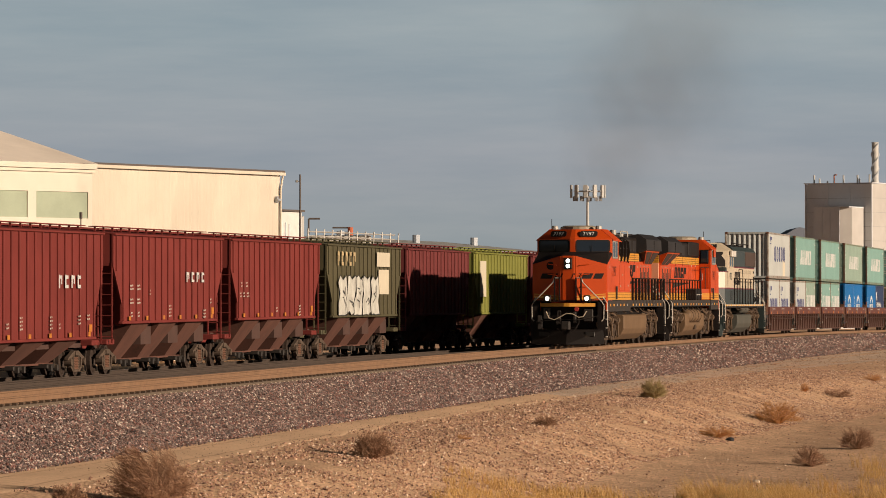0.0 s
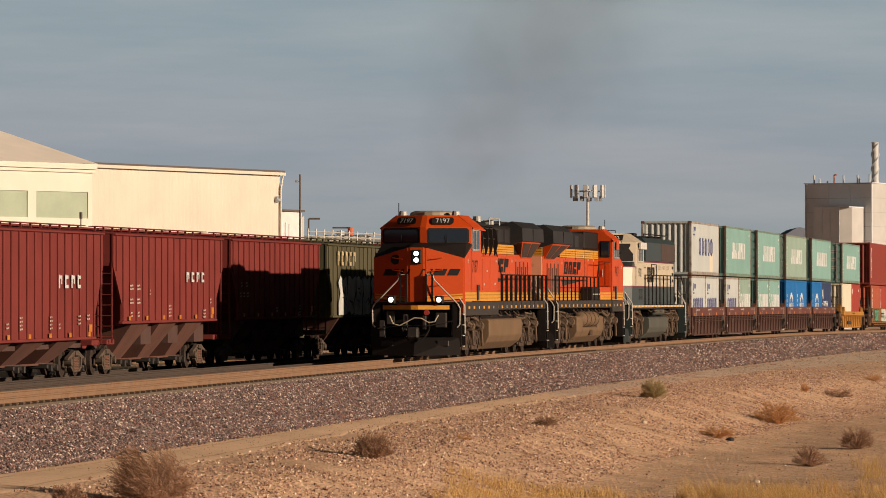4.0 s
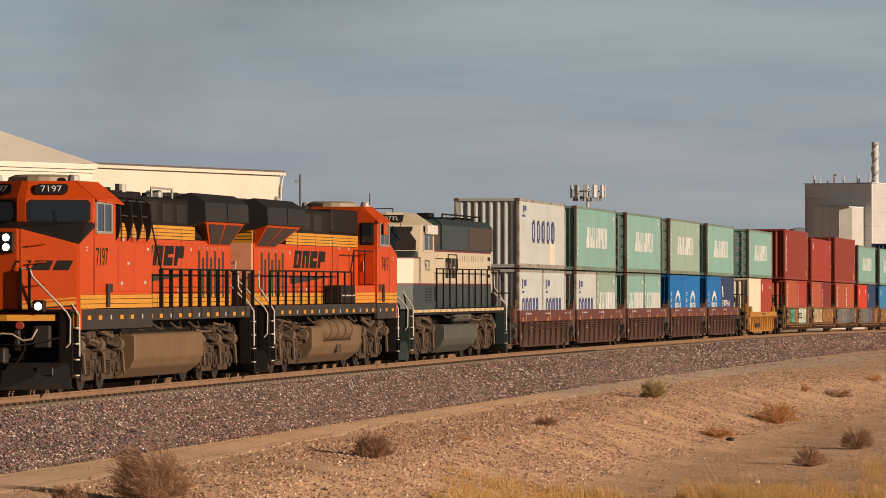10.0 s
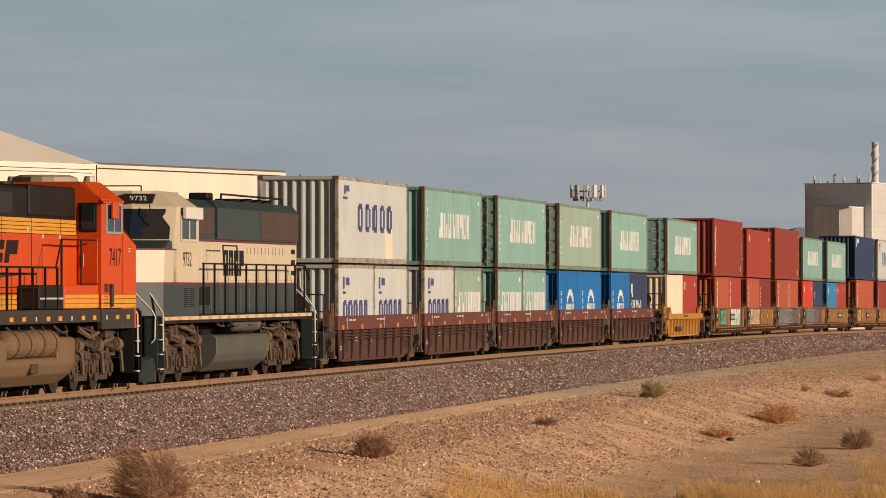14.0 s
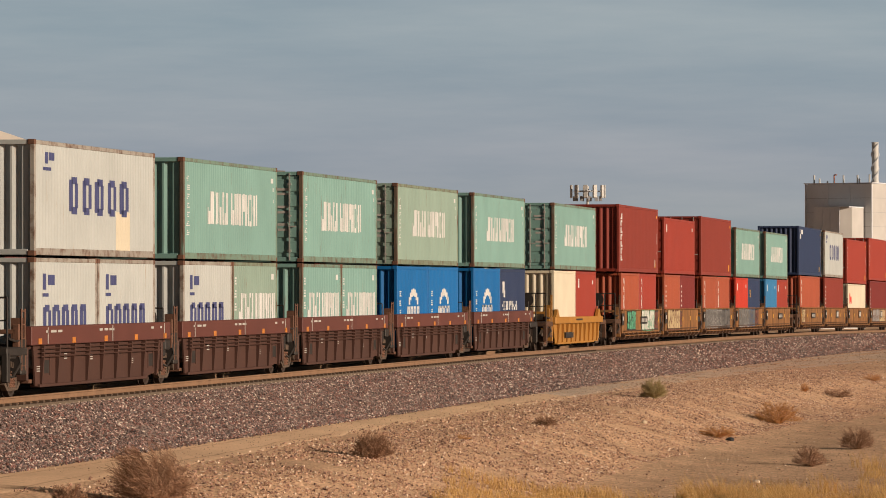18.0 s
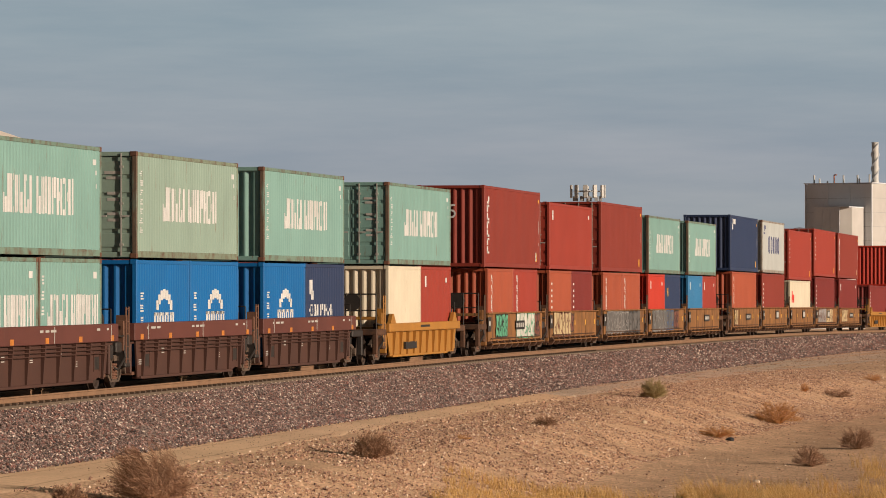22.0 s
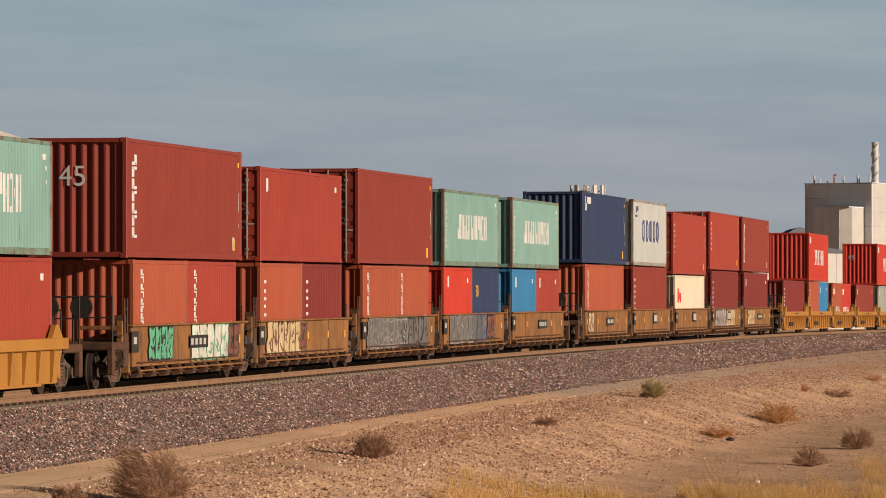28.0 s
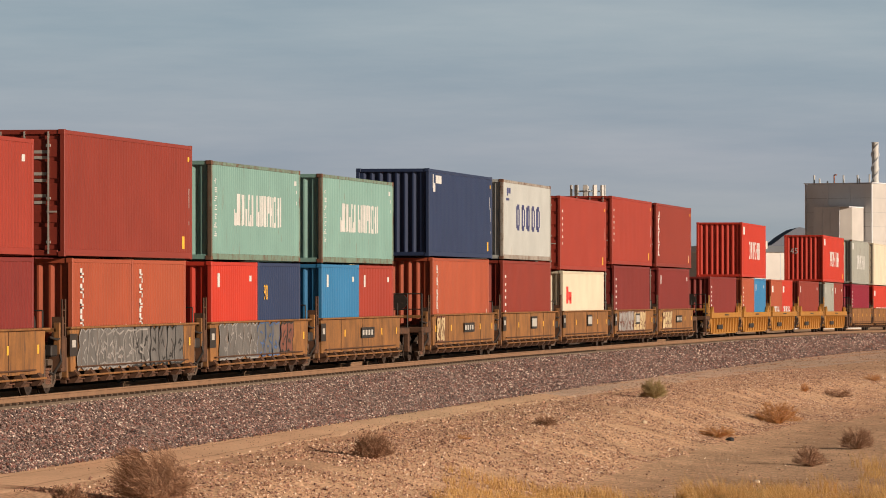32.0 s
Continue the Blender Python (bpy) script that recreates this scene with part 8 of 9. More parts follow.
part("side_wall", boxes((0, 0.3, 0.3, 15, 0, th)), B_CLAD, tower)
part("back_wall", boxes((0.3, tl - 0.3, 14.7, 15, 0, th)), B_CLAD, tower)
part("roof", boxes((-0.2, tl + 0.2, -0.2, 15.2, th + 0.06, th + 0.22)), B_CLAD, tower)
for f, h in ((0.1, 1.5), (0.18, 0.9), (0.54, 1.4), (0.75, 1.4), (0.78, 0.8), (0.93, 1.5), (0.3, 0.4)):
    bm = bmesh.new(); rod(bm, (tl * f, 1.0, th + 0.2), (tl * f, 1.0, th + 0.2 + h), 0.16, 8)
    part("roof_vent", bm, M["light_grey"], tower)
bm = bmesh.new()
pipe(bm, [(tl * 0.40, 1, th + 0.2), (tl * 0.40, 1, th + 1.7), (tl * 0.44, 1, th + 1.7)], 0.12)
part("roof_crane", bm, material("rust_red_paint", (0.45, 0.14, 0.06), 0.7), tower)
# lower annex before the tower
aa, ab = Vector((66.75, 892.00, 20.06)), Vector((71.31, 889.30, 20.00))
annex = tagged(new("tower_annex"), "lower grey annex with sunlight painted tan on one side", "building")
annex.matrix_basis = wall_frame(aa, ab)
al, ah = (ab - aa).length, aa.z + 1.4
part("front_wall", boxes((0, al, 0, 0.3, 0, ah)), B_CLAD, annex)
for f in (0.3, 0.62, 0.95):
    part("corner_trim", boxes((al * f, al * f + 0.18, -0.1, -0.004, 0, ah)), B_CLAD, annex)
bm = bmesh.new()
prism(bm, [(al, 0.0), (al + 1.75, 1.2), (al + 1.75, 6), (al, 6)], 0, ah, "z")
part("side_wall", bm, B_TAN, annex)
part("roof", boxes((-0.1, al + 1.8, -0.1, 6, ah + 0.01, ah + 0.18)), B_CLAD, annex)
chim = tagged(new("chimney"), "steel chimney wound with a spiral strake", "chimney")
cp = Vector((78.89, 904.00, 32.26))
chim.matrix_basis = pose(cp.x, cp.y, -1.4)
ch = cp.z + 1.4
bm = bmesh.new(); rod(bm, (0, 0, 0), (0, 0, ch), 0.62, 18)
part("shaft", bm, M["light_grey"], chim)
bm = bmesh.new()
for ph in (0, math.pi):
    pp = [(0.68 * math.cos(a + ph), 0.68 * math.sin(a + ph), ch - 10 + a * 10 / 12) for a in np.linspace(0, 12, 60)]
    pipe(bm, pp, 0.10, 5)
part("strake", bm, B_GREY, chim)

# antenna mast
p = Vector((18.11, 620.00, 17.24))
mast = tagged(new("antenna_mast"), "grey cellular mast with panel antennas on a ring", "antenna")
mast.matrix_basis = pose(p.x, p.y, -1.4)
mh = p.z + 1.4
bm = bmesh.new(); rod(bm, (0, 0, 0), (0, 0, mh), 0.3, 10, 0.16)
part("shaft", bm, M["light_grey"], mast)
bm = bmesh.new()
for k in range(3):
    a, b = 2 * math.pi * k / 3 + 0.5, 2 * math.pi * (k + 1) / 3 + 0.5
    rod(bm, (2.0 * math.cos(a), 2.0 * math.sin(a), mh - 0.6), (2.0 * math.cos(b), 2.0 * math.sin(b), mh - 0.6), 0.07)
    rod(bm, (0, 0, mh - 0.7), (2.0 * math.cos(a), 2.0 * math.sin(a), mh - 0.6), 0.07)
part("ring", bm, B_GREY, mast)
for k in range(11):
    a = 2 * math.pi * k / 11
    me = box_mesh("panel_antenna", [(-0.24, 0.24, -0.09, 0.09, -0.95, 0.65)], M["light_grey"], 0.03)
    part("radio_unit", box_mesh("radio_unit", [(-0.16, 0.16, -0.12, 0.12, -1.35, -0.75)], B_JOINT, 0.02), None, mast, m=pose(1.7 * math.cos(a + 0.2), 1.3 * math.sin(a + 0.2), mh - 0.5))
    part("panel_antenna", me, None, mast, m=pose(2.15 * math.cos(a), 1.6 * math.sin(a), mh - 0.5, 0, 0, math.degrees(a) + 90))

# low grey roofs beyond the siding, with turbine vents
low = tagged(new("low_warehouse"), "long low grey warehouse roof with turbine vents", "building")
la, lb = Vector((-5.94, 420.00, 7.82)), Vector((9.44, 470.00, 8.13))
low.matrix_basis = wall_frame(la, lb)
ll, lh = (lb - la).length, la.z + 1.4
part("wall", boxes((0, ll, 0, 20, 0, lh - 0.5)), B_GREY, low)
bm = bmesh.new()
prism(bm, [(-0.3, lh - 0.5 + 0.01), (10, lh + 0.5), (20.3, lh - 0.49)], -0.3, ll + 0.3, "x")
part("roof", bm, material("pale_grey_roof", (0.40, 0.40, 0.39), 0.6, 0, 0.1), low)
for f in (0.18, 0.22, 0.60, 0.95):
    bm = bmesh.new(); rod(bm, (ll * f, 6, lh), (ll * f, 6, lh + 0.85), 0.36, 10)
    part("turbine_vent", bm, B_GREY, low)
# white tank frame and red valve beyond the hoppers
va = Vector((-9.00, 330.00, 7.30))
frame_thing = tagged(new("white_pipe_rack"), "white pipe rack with rails behind the hopper cars", "pipe rack")
frame_thing.matrix_basis = pose(va.x, va.y, -1.4)
rh = va.z + 1.4
bm = bmesh.new()
for k in range(12):
    rod(bm, (k * 0.5, 0, 0), (k * 0.55, 0, rh - 0.1 * k * 0.3), 0.05)
for z in (rh - 0.2, rh - 0.5, rh - 0.9):
    rod(bm, (0, 0, z), (5.8, 0, z - 0.25), 0.05)
box(bm, 0.2, 4.2, 0.2, 1.6, rh - 1.6, rh - 0.45, 0.05)
part("rack", bm, material("white_pipe_paint", (0.7, 0.68, 0.63), 0.6), frame_thing)
bm = bmesh.new()
pipe(bm, [(0.05, 0.1, rh - 0.4), (0.05, 0.1, rh + 0.65), (0.8, 0.1, rh + 0.65)], 0.07)
part("hoist", bm, B_TRIM, frame_thing)
pv = Vector((-6.21, 332.00, 7.13))
valve = tagged(new("duct_hood"), "orange-red duct hood on a dark pipe", "duct")
valve.matrix_basis = pose(pv.x, pv.y, -1.4)
zz = pv.z + 1.4
bm = bmesh.new(); rod(bm, (0, 0, 0), (0, 0, zz + 0.28), 0.19, 10)
part("hood", bm, material("orange_red_sheet", (0.50, 0.12, 0.05), 0.6), valve)
bm = bmesh.new(); pipe(bm, [(0, 0, zz + 0.25), (-1.2, 0, zz + 0.25)], 0.06); pipe(bm, [(0, 0, zz - 0.1), (-1.0, 0, zz - 0.1)], 0.05)
part("pipe_arm", bm, B_TRIM, valve)
# cream plant building seen through the gaps of the train
pa, pb = Vector((44.84, 720.00, 10.17)), Vector((62.97, 740.00, 10.40))
plant = tagged(new("plant_building"), "low cream plant building with a grey roof", "building")
plant.matrix_basis = wall_frame(pa, pb)
pl_len, ph = (pb - pa).length, pa.z + 1.4
part("wall", boxes((0, pl_len, 0, 18, 0, ph)), B_TAN, plant)
for k in range(9):
    part("wall_joint", boxes((pl_len * k / 8 - 0.06, pl_len * k / 8 + 0.06, -0.05, -0.004, 0, ph)), B_GREY, plant)
bm = bmesh.new()
prism(bm, [(-0.4, ph + 0.01), (9, ph + 1.1), (18.4, ph + 0.01)], -0.4, pl_len + 0.4, "x")
part("roof", bm, B_GREY, plant)
for k in (0.35, 0.7):
    bm = bmesh.new(); rod(bm, (pl_len * k, 5, ph + 0.3), (pl_len * k, 5, ph + 1.7), 0.4, 10)
    part("roof_vent", bm, DOORBAR, plant)
# distant hill, the air's haze put into its blue-grey colour
hp = Vector((302.16, 4300.00, 67.97))
bm = bmesh.new()
rows = []
for i in range(41):
    x = -60 + i * 3.0
    h = 14 * math.exp(-((x) / 16.0) ** 2) + 8 * math.exp(-((x - 22) / 20.0) ** 2) + 1.2 * noise.noise(Vector((x * 0.12, 0, 0)))
    rows.append((x, max(h, -5)))
prism(bm, [(-60, -80)] + [(x, h + hp.z - 14) for x, h in rows] + [(60, -80)], -60, 60, "y")
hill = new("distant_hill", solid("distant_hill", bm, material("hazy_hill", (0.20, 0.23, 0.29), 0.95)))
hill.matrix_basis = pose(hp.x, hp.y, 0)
tagged(hill, "distant bare hill on the skyline, haze painted in blue-grey", "hill", kind="structure")


# ---- stones, brush and grass ----
def line_of(x, y):
    """s and o of a place on the plan"""
    s = y - 122.0
    for _ in range(6):
        p, h = at(s), heading(s)
        s += (x - p.x) * math.sin(h) + (y - p.y) * math.cos(h)
    p, h = at(s), heading(s)
    return s, (x - p.x) * math.cos(h) - (y - p.y) * math.sin(h)


def island_material(name, tones, rough=0.9):
    """every stone or blade takes its own tone"""
    mt = bpy.data.materials.new(name)
    mt.use_nodes = True
    n, l = mt.node_tree.nodes, mt.node_tree.links
    bs = n["Principled BSDF"]
    bs.inputs["Roughness"].default_value = rough
    bs.inputs["Specular IOR Level"].default_value = 0.25
    geo = n.new("ShaderNodeNewGeometry")
    rp = n.new("ShaderNodeValToRGB")
    rp.color_ramp.interpolation = "CONSTANT"
    els = rp.color_ramp.elements
    els[0].position, els[0].color = 0.0, (*tones[0], 1)
    els[1].position, els[1].color = 1.0 / len(tones), (*tones[1], 1)
    for i in range(2, len(tones)):
        e = els.new(i / len(tones)); e.color = (*tones[i], 1)
    l.new(geo.outputs["Random Per Island"], rp.inputs["Fac"])
    nz = n.new("ShaderNodeTexNoise"); nz.inputs["Scale"].default_value = 40
    mr = n.new("ShaderNodeMapRange"); mr.inputs["To Min"].default_value, mr.inputs["To Max"].default_value = 0.7, 1.3
    l.new(nz.outputs["Fac"], mr.inputs["Value"])
    sc = n.new("ShaderNodeVectorMath"); sc.operation = "SCALE"
    l.new(rp.outputs[0], sc.inputs[0]); l.new(mr.outputs[0], sc.inputs["Scale"])
    l.new(sc.outputs[0], bs.inputs["Base Color"])
    return mt


BAL_STONES = island_material("ballast_stone_tones", [(0.20, 0.142, 0.125), (0.30, 0.195, 0.17), (0.095, 0.07, 0.064), (0.37, 0.255, 0.225), (0.23, 0.108, 0.09), (0.12, 0.095, 0.092), (0.66, 0.55, 0.47), (0.27, 0.145, 0.12), (0.15, 0.12, 0.115), (0.13, 0.095, 0.088), (0.21, 0.16, 0.145)])
PEB_STONES = island_material("pebble_tones", [(0.54, 0.345, 0.235), (0.38, 0.23, 0.165), (0.62, 0.43, 0.30), (0.17, 0.10, 0.077), (0.46, 0.285, 0.20), (0.74, 0.59, 0.45), (0.30, 0.18, 0.13), (0.42, 0.265, 0.19)])

OCT_F = [(0, 2, 4), (2, 1, 4), (1, 3, 4), (3, 0, 4), (2, 0, 5), (1, 2, 5), (3, 1, 5), (0, 3, 5)]


def stones(name, places, sizes, mt, label, category, seed):
    """many small eight-sided stones in one mesh"""
    rng = np.random.RandomState(seed)
    P = np.array(places); n = len(P)
    base = np.array([(1, 0, 0), (-1, 0, 0), (0, 1, 0), (0, -1, 0), (0, 0, 1), (0, 0, -1)], float)
    V = base[None] * rng.uniform(0.55, 1.25, (n, 6, 1)) + rng.uniform(-0.3, 0.3, (n, 6, 3))
    a = rng.uniform(0, 6.283, n)
    c, s_ = np.cos(a), np.sin(a)
    V = np.stack([V[..., 0] * c[:, None] - V[..., 1] * s_[:, None], V[..., 0] * s_[:, None] + V[..., 1] * c[:, None], V[..., 2] * 0.75], -1)
    V = V * np.array(sizes)[:, None, None] + P[:, None, :]
    F = (np.array(OCT_F)[None] + (np.arange(n) * 6)[:, None, None]).reshape(-1, 3)
    me = bpy.data.meshes.new(name)
    me.from_pydata(V.reshape(-1, 3).tolist(), [], F.tolist())
    me.materials.append(mt)
    return tagged(new(name, me), label, category, kind="stuff")


rng = np.random.RandomState(4)
pl, sz = [], []
BED_O, BED_Z = [0.86, 1.30, 1.48, 1.7, 2.3, 3.0, 4.05, 4.4], [-0.24, -0.24, -0.27, -0.34, -0.54, -0.77, -1.13, -1.14]
for s0, s1, n, big in ((-34, 40, 70000, 0.76), (40, 100, 30000, 0.90), (100, 190, 17000, 1.15), (190, 300, 9000, 1.9)):
    for k in range(n):
        s = rng.uniform(s0, s1)
        o = rng.uniform(1.34, 4.02) if rng.rand() < 0.955 else rng.uniform(3.9, 4.35)
        p = at(s, o, float(np.interp(o, BED_O, BED_Z)))
        r = big * (0.028 + 0.034 * rng.rand() ** 2)
        pl.append((p.x, p.y, p.z + r * 0.35)); sz.append(r)
for k in range(27000):
    s = rng.uniform(-34, 75)
    p = at(s, rng.uniform(0.95, 1.47), -0.250)
    r = 0.014 + 0.016 * rng.rand()
    pl.append((p.x, p.y, p.z + r * 0.4)); sz.append(r)
stones("ballast_stones", pl, sz, BAL_STONES, "crushed grey, brown and white ballast stones", "ballast", 1)

pl, sz = [], []
for k in range(125000):
    s = rng.uniform(-32, 110)
    c = crest(s)
    u = rng.rand()
    o = c - 0.35 + (6.4 if s < 60 else 7.5) * u ** 0.9
    if noise.noise(Vector((s * 0.25, o * 0.6, 3.0))) < -0.42 + 0.45 * (rng.rand() - 0.5):
        continue
    if o < c + 0.35 and rng.rand() < 0.55:
        continue
    p = ground_at(s, o)
    r = 0.010 + 0.036 * rng.rand() ** 3.4
    pl.append((p.x, p.y, p.z + r * 0.45)); sz.append(r)
for k in range(2500):
    s = rng.uniform(-25, 90); o = rng.uniform(4.1, crest(s))
    p = ground_at(s, o); r = 0.007 + 0.014 * rng.rand() ** 3
    pl.append((p.x, p.y, p.z + 0.01 + r * 0.3)); sz.append(r)
for k in range(9000):
    s = rng.uniform(-25, 60); o = crest(s) + rng.uniform(5, 14)
    p = ground_at(s, o); r = 0.009 + 0.025 * rng.rand() ** 3
    pl.append((p.x, p.y, p.z + r * 0.3)); sz.append(r)
for k in range(16000):
    s = rng.uniform(60, 230); o = rng.uniform(4.1, crest(s) + 14)
    p = ground_at(s, o); r = 0.018 + 0.032 * rng.rand() ** 2.4
    pl.append((p.x, p.y, p.z + r * 0.3)); sz.append(r)
stones("pebbles", pl, sz, PEB_STONES, "tan and brown pebbles on the embankment", "pebbles", 2)


def twig_mesh(rows, name, mt):
    """thin three-sided twigs from a list of (a, b, r0, r1)"""
    n = len(rows)
    A = np.array([r[0] for r in rows], float); B = np.array([r[1] for r in rows], float)
    R0 = np.array([r[2] for r in rows]); R1 = np.array([r[3] for r in rows])
    D = B - A; D /= np.linalg.norm(D, axis=1)[:, None] + 1e-9
    U = np.cross(D, np.array([0.3, 0.9, 0.2])); U /= np.linalg.norm(U, axis=1)[:, None] + 1e-9
    W = np.cross(D, U)
    ring = [(1.0, 0.0), (-0.5, 0.866), (-0.5, -0.866)]
    V = np.stack([A + (U * c + W * s) * R0[:, None] for c, s in ring] + [B + (U * c + W * s) * R1[:, None] for c, s in ring], 1)
    F = []
    for i in range(n):
        k = i * 6
        F += [(k, k + 1, k + 4, k + 3), (k + 1, k + 2, k + 5, k + 4), (k + 2, k, k + 3, k + 5)]
    me = bpy.data.meshes.new(name)
    me.from_pydata(V.reshape(-1, 3).tolist(), [], F)
    me.materials.append(mt)
    return me


TWIG_BROWN = island_material("dry_twig_brown", [(0.33, 0.19, 0.12), (0.44, 0.265, 0.165), (0.20, 0.115, 0.075), (0.50, 0.32, 0.20), (0.26, 0.15, 0.095)])
TWIG_GREEN = island_material("olive_twig", [(0.44, 0.36, 0.17), (0.50, 0.41, 0.21), (0.34, 0.27, 0.13), (0.52, 0.40, 0.23)])
TWIG_GOLD = island_material("golden_dry_grass", [(0.66, 0.43, 0.18), (0.74, 0.52, 0.24), (0.52, 0.32, 0.12), (0.62, 0.39, 0.14)])
TWIG_RUST = island_material("rusty_dry_weed", [(0.58, 0.31, 0.12), (0.50, 0.25, 0.10), (0.66, 0.38, 0.16), (0.40, 0.21, 0.10)])


def bush(x, y, h, w, mt, label, seed, n=150, lean=0.0, thick=1.0):
    """a round twiggy bush: stems fan out from the root and fork twice"""
    rnd = random.Random(seed)
    s, o = line_of(x, y)
    z = lie(s) + ground_z(s, o)
    thing = tagged(new("bush"), label, "bush", "dry bushes on the embankment")
    thing.matrix_basis = pose(x, y, z - 0.02)
    stems, twigs = [], []
    for i in range(int(n * 1.6)):
        az = rnd.uniform(0, 2 * math.pi)
        cz = rnd.uniform(0.0, 1.0)
        ln = rnd.uniform(0.55, 1.0) ** 0.6
        sz = math.sqrt(1 - cz * cz)
        tip = Vector((lean * cz * h * ln + math.cos(az) * (0.25 + 0.75 * sz) * w / 2 * ln, math.sin(az) * (0.25 + 0.75 * sz) * w / 2 * ln, (0.12 + 0.88 * cz) * h * ln))
        root = Vector((rnd.uniform(-0.05, 0.05) * w, rnd.uniform(-0.05, 0.05) * w, 0))
        mid = root.lerp(tip, 0.5) + Vector((rnd.uniform(-1, 1), rnd.uniform(-1, 1), rnd.uniform(0, 1))) * 0.07 * w
        stems.append((root, mid, 0.0055 * thick, 0.004 * thick))
        stems.append((mid, tip, 0.004 * thick, 0.002 * thick))
        for k in range(16):
            a = mid.lerp(tip, rnd.random() ** 0.7)
            d = (tip - root).normalized() * 0.6 + Vector((rnd.uniform(-1, 1), rnd.uniform(-1, 1), rnd.uniform(-0.4, 1)))
            b = a + d.normalized() * rnd.uniform(0.06, 0.18) * h
            b.z = max(b.z, 0.01)
            b.x += lean * b.z
            twigs.append((a, b, 0.0034 * thick, 0.0016 * thick))
    part("stem", twig_mesh(stems, "stems", mt), None, thing)
    part("twig_crown", twig_mesh(twigs, "twigs", mt), None, thing)
    return thing
bush(-5.20, 89.65, 1.21, 1.68, TWIG_BROWN, "large dry brown bush with bare twigs", 1, 150, lean=-0.12, thick=1.15)
bush(-6.54, 86.65, 0.45, 0.79, TWIG_BROWN, "small dry brown desert bush", 2, 90, thick=1)
bush(-1.60, 113.05, 0.69, 1.03, TWIG_BROWN, "round dry brown bush on the bank", 3, 150, thick=1)
bush(7.27, 170.85, 0.74, 1.01, TWIG_GREEN, "small round olive-green desert bush", 4, 130, thick=1.3)
bush(2.91, 139.95, 0.32, 0.83, TWIG_BROWN, "low flattened dry bush", 5, 80, thick=1)
bush(12.88, 154.26, 0.77, 1.16, TWIG_BROWN, "rounded dry brown bush by the lane", 6, 100, thick=1.0)
bush(10.36, 140.16, 0.64, 1.12, TWIG_BROWN, "dry brown weed clump by the lane", 7, 80, thick=1)
bush(11.83, 175.56, 0.84, 1.90, TWIG_RUST, "rust-coloured dry weed clump", 8, 110, thick=1.3)
bush(8.74, 157.66, 0.40, 1.43, TWIG_RUST, "low rust-coloured dry weeds", 9, 80, thick=1.2)
bush(16.19, 203.26, 0.37, 1.53, TWIG_BROWN, "low dark brush heap", 10, 70, thick=1.3)
bush(14.73, 201.75, 0.41, 0.37, TWIG_RUST, "small dry rust-coloured weed", 11, 30, thick=1)
bush(0.52, 126.25, 0.17, 0.44, TWIG_RUST, "tiny dry weed on the bank", 12, 30, thick=1)
bush(19.38, 223.25, 0.35, 1.02, TWIG_RUST, "low dry rust-coloured weed", 13, 40, thick=1.2)

rng2 = random.Random(11)
def grass(name, tufts, mt, label, seed, height=0.4):
    rnd = random.Random(seed)
    rows = []
    for x, y, r, n in tufts:
        tall = rnd.uniform(0.55, 1.25)
        for k in range(n):
            a, d = rnd.uniform(0, 6.283), r * rnd.random() ** 0.5
            px, py = x + d * math.cos(a), y + d * math.sin(a)
            s, o = line_of(px, py) if k % 12 == 0 else (s, o)
            z = lie(s) + ground_z(s, o)
            h = height * rnd.uniform(0.3, 1.1) * tall
            lx, ly = rnd.uniform(-0.4, 0.4) * h - 0.1 * h, rnd.uniform(-0.4, 0.4) * h
            m = Vector((px + lx * 0.35, py + ly * 0.35, z + h * 0.6))
            rows.append((Vector((px, py, z - 0.02)), m, 0.008, 0.005))
            rows.append((m, Vector((px + lx, py + ly, z + h)), 0.005, 0.002))
    return tagged(new(name, twig_mesh(rows, name, mt)), label, "grass", kind="stuff")
tufts = []
for k in range(900):
    y = rng2.uniform(98, 126)
    x = y * rng2.uniform(0.040, 0.105)
    edge = (y - 112) * 0.05 - (x / y - 0.06) * 9
    if noise.noise(Vector((x * 0.8, y * 0.22, 1))) * 1.3 > 0.05 + edge + rng2.uniform(-0.15, 0.15):
        tufts.append((x, y, rng2.uniform(0.15, 0.4), 38))
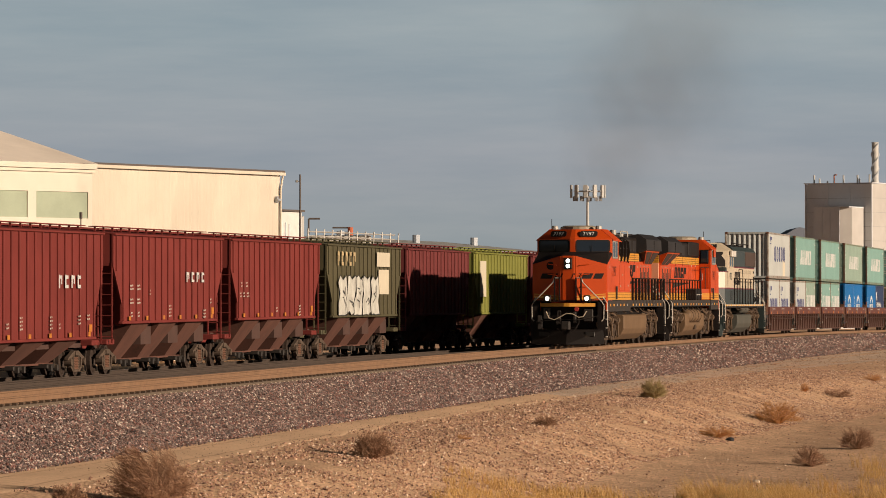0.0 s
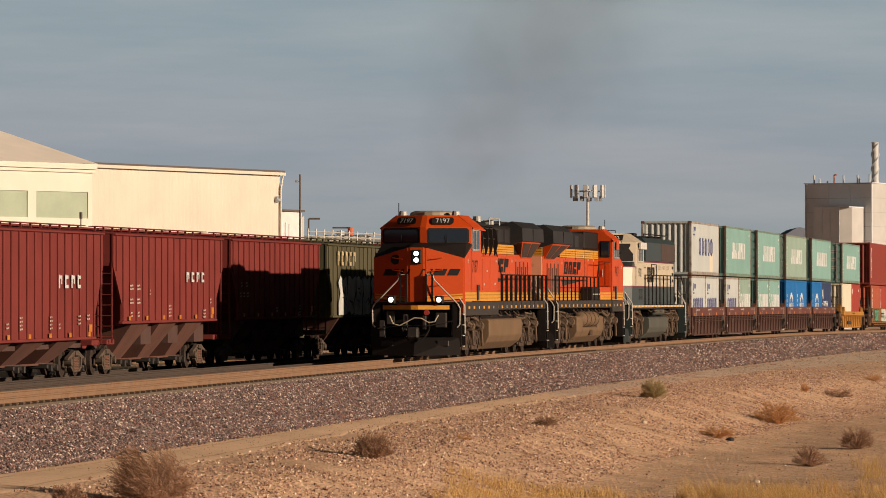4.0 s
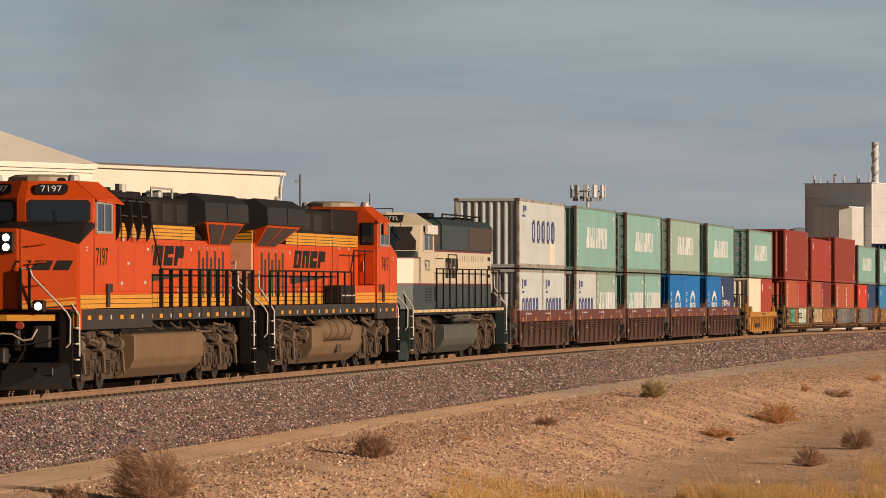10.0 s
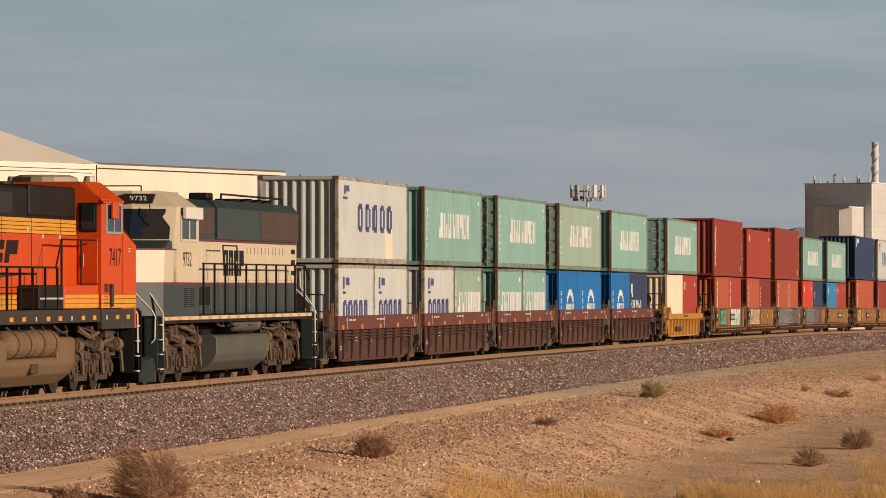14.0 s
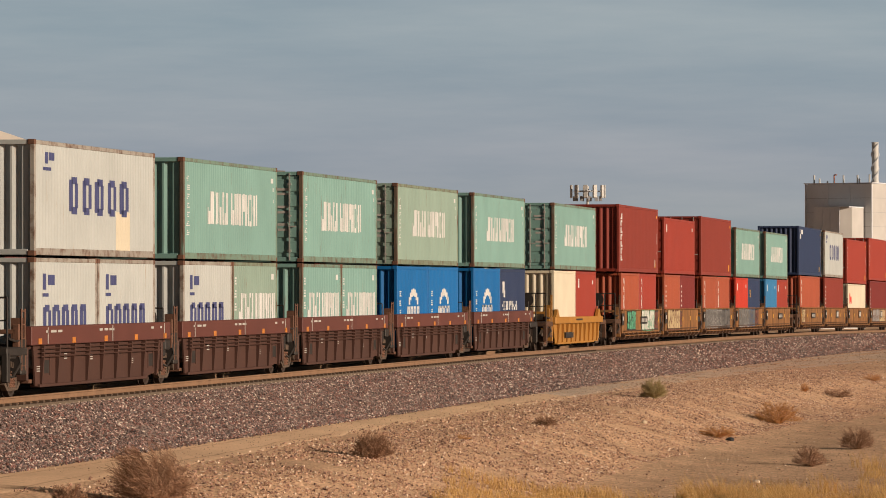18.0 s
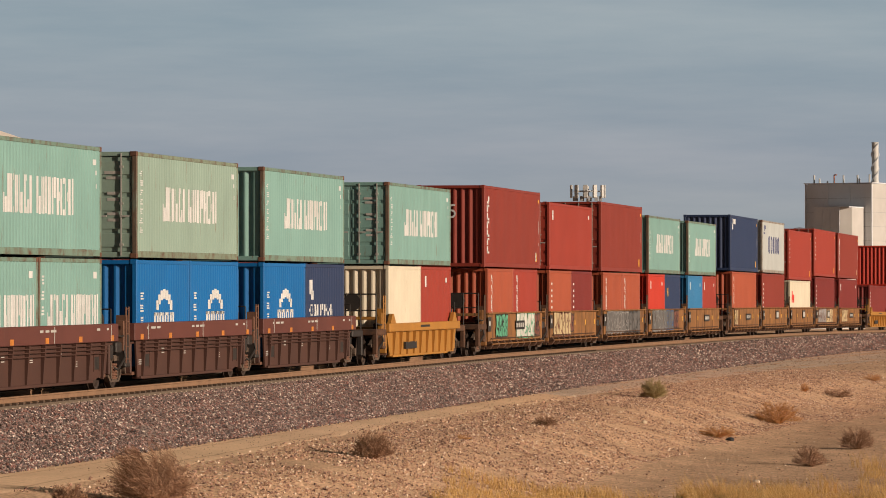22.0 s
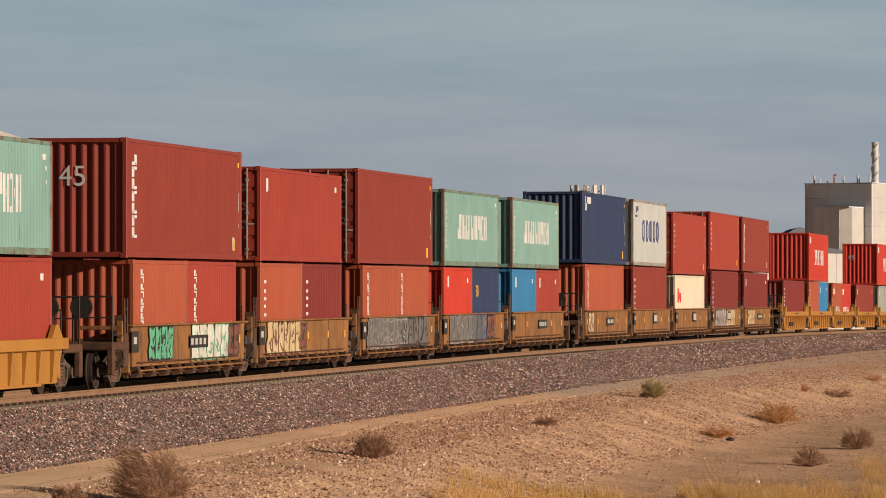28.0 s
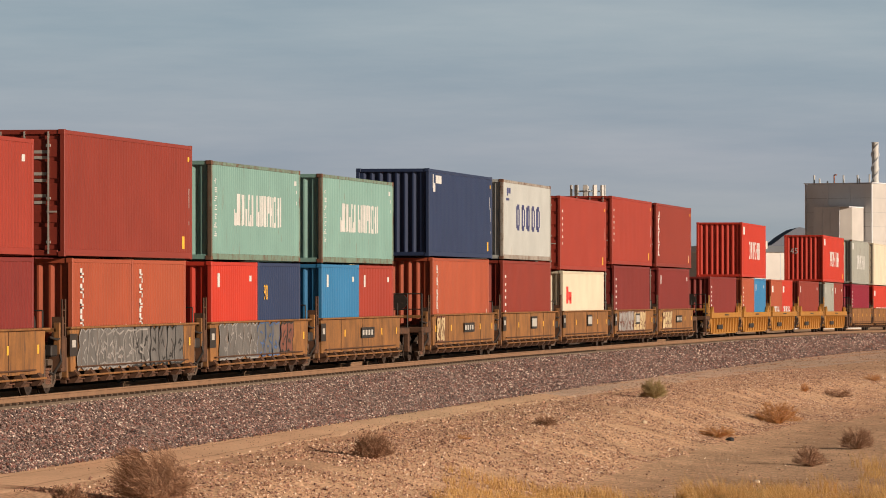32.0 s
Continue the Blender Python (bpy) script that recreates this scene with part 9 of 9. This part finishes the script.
for k in range(300):
    y = rng2.uniform(99, 117)
    tufts.append((y * rng2.uniform(0.058, 0.098), y, rng2.uniform(0.15, 0.4), 34))
for k in range(40):
    y = rng2.uniform(122, 146)
    tufts.append((y * rng2.uniform(0.084, 0.1), y, 0.3, 20))
grass("dry_grass", tufts, TWIG_GOLD, "tall golden dry grass by the lane", 5, 0.5)
tufts = []
for k in range(150):
    y = rng2.uniform(100, 117)
    tufts.append((y * rng2.uniform(0.0, 0.036), y, 0.35, 34))
grass("dry_grass", tufts, TWIG_GOLD, "short golden dry grass on the bank", 6, 0.30)
tufts = []
for k in range(22):
    y = rng2.uniform(104, 122)
    tufts.append((y * rng2.uniform(0.055, 0.075), y, 0.25, 26))
grass("green_weeds", tufts, TWIG_GREEN, "grey-green weeds among dry grass", 7, 0.35)

def rock(x, y, r, mt, label, seed):
    rnd = random.Random(seed)
    s, o = line_of(x, y)
    bm = bmesh.new()
    bmesh.ops.create_icosphere(bm, subdivisions=2, radius=r)
    for v in bm.verts:
        v.co *= 1 + 0.35 * noise.noise(v.co * 2.2 / r + Vector((seed, 0, 0)))
        v.co.z *= 0.7
    ob = new("rock", solid("rock", bm, mt))
    ob.matrix_basis = pose(x, y, lie(s) + ground_z(s, o) + r * 0.3, 0, 0, rnd.uniform(0, 360))
    return tagged(ob, label, "rock")
rock(9.10, 157.16, 0.132, material("dark_rock", (0.02, 0.02, 0.022), 0.8), "dark rock beside the lane", 1)
rock(6.27, 154.35, 0.101, material("pale_rock", (0.6, 0.48, 0.34), 0.9), "pale sandy rock on the bank", 2)
rock(11.43, 177.06, 0.102, material("white_rock", (0.66, 0.56, 0.44), 0.9), "white stone by dry weeds", 3)
rock(8.12, 128.26, 0.090, material("chalky_rock", (0.66, 0.56, 0.44), 0.9), "white stone on the lane", 4)


# ---- what moves ----
def motions():
    times = [float(t) for t in range(0, 33, 2)]
    for thing, s19, half, m in MOVING:
        rows = []
        for t in times:
            rows.append((t, on_line(s19 - float(np.interp(t, GO_T, GO_S)), half) @ m))
        walk(thing, rows)


motions()
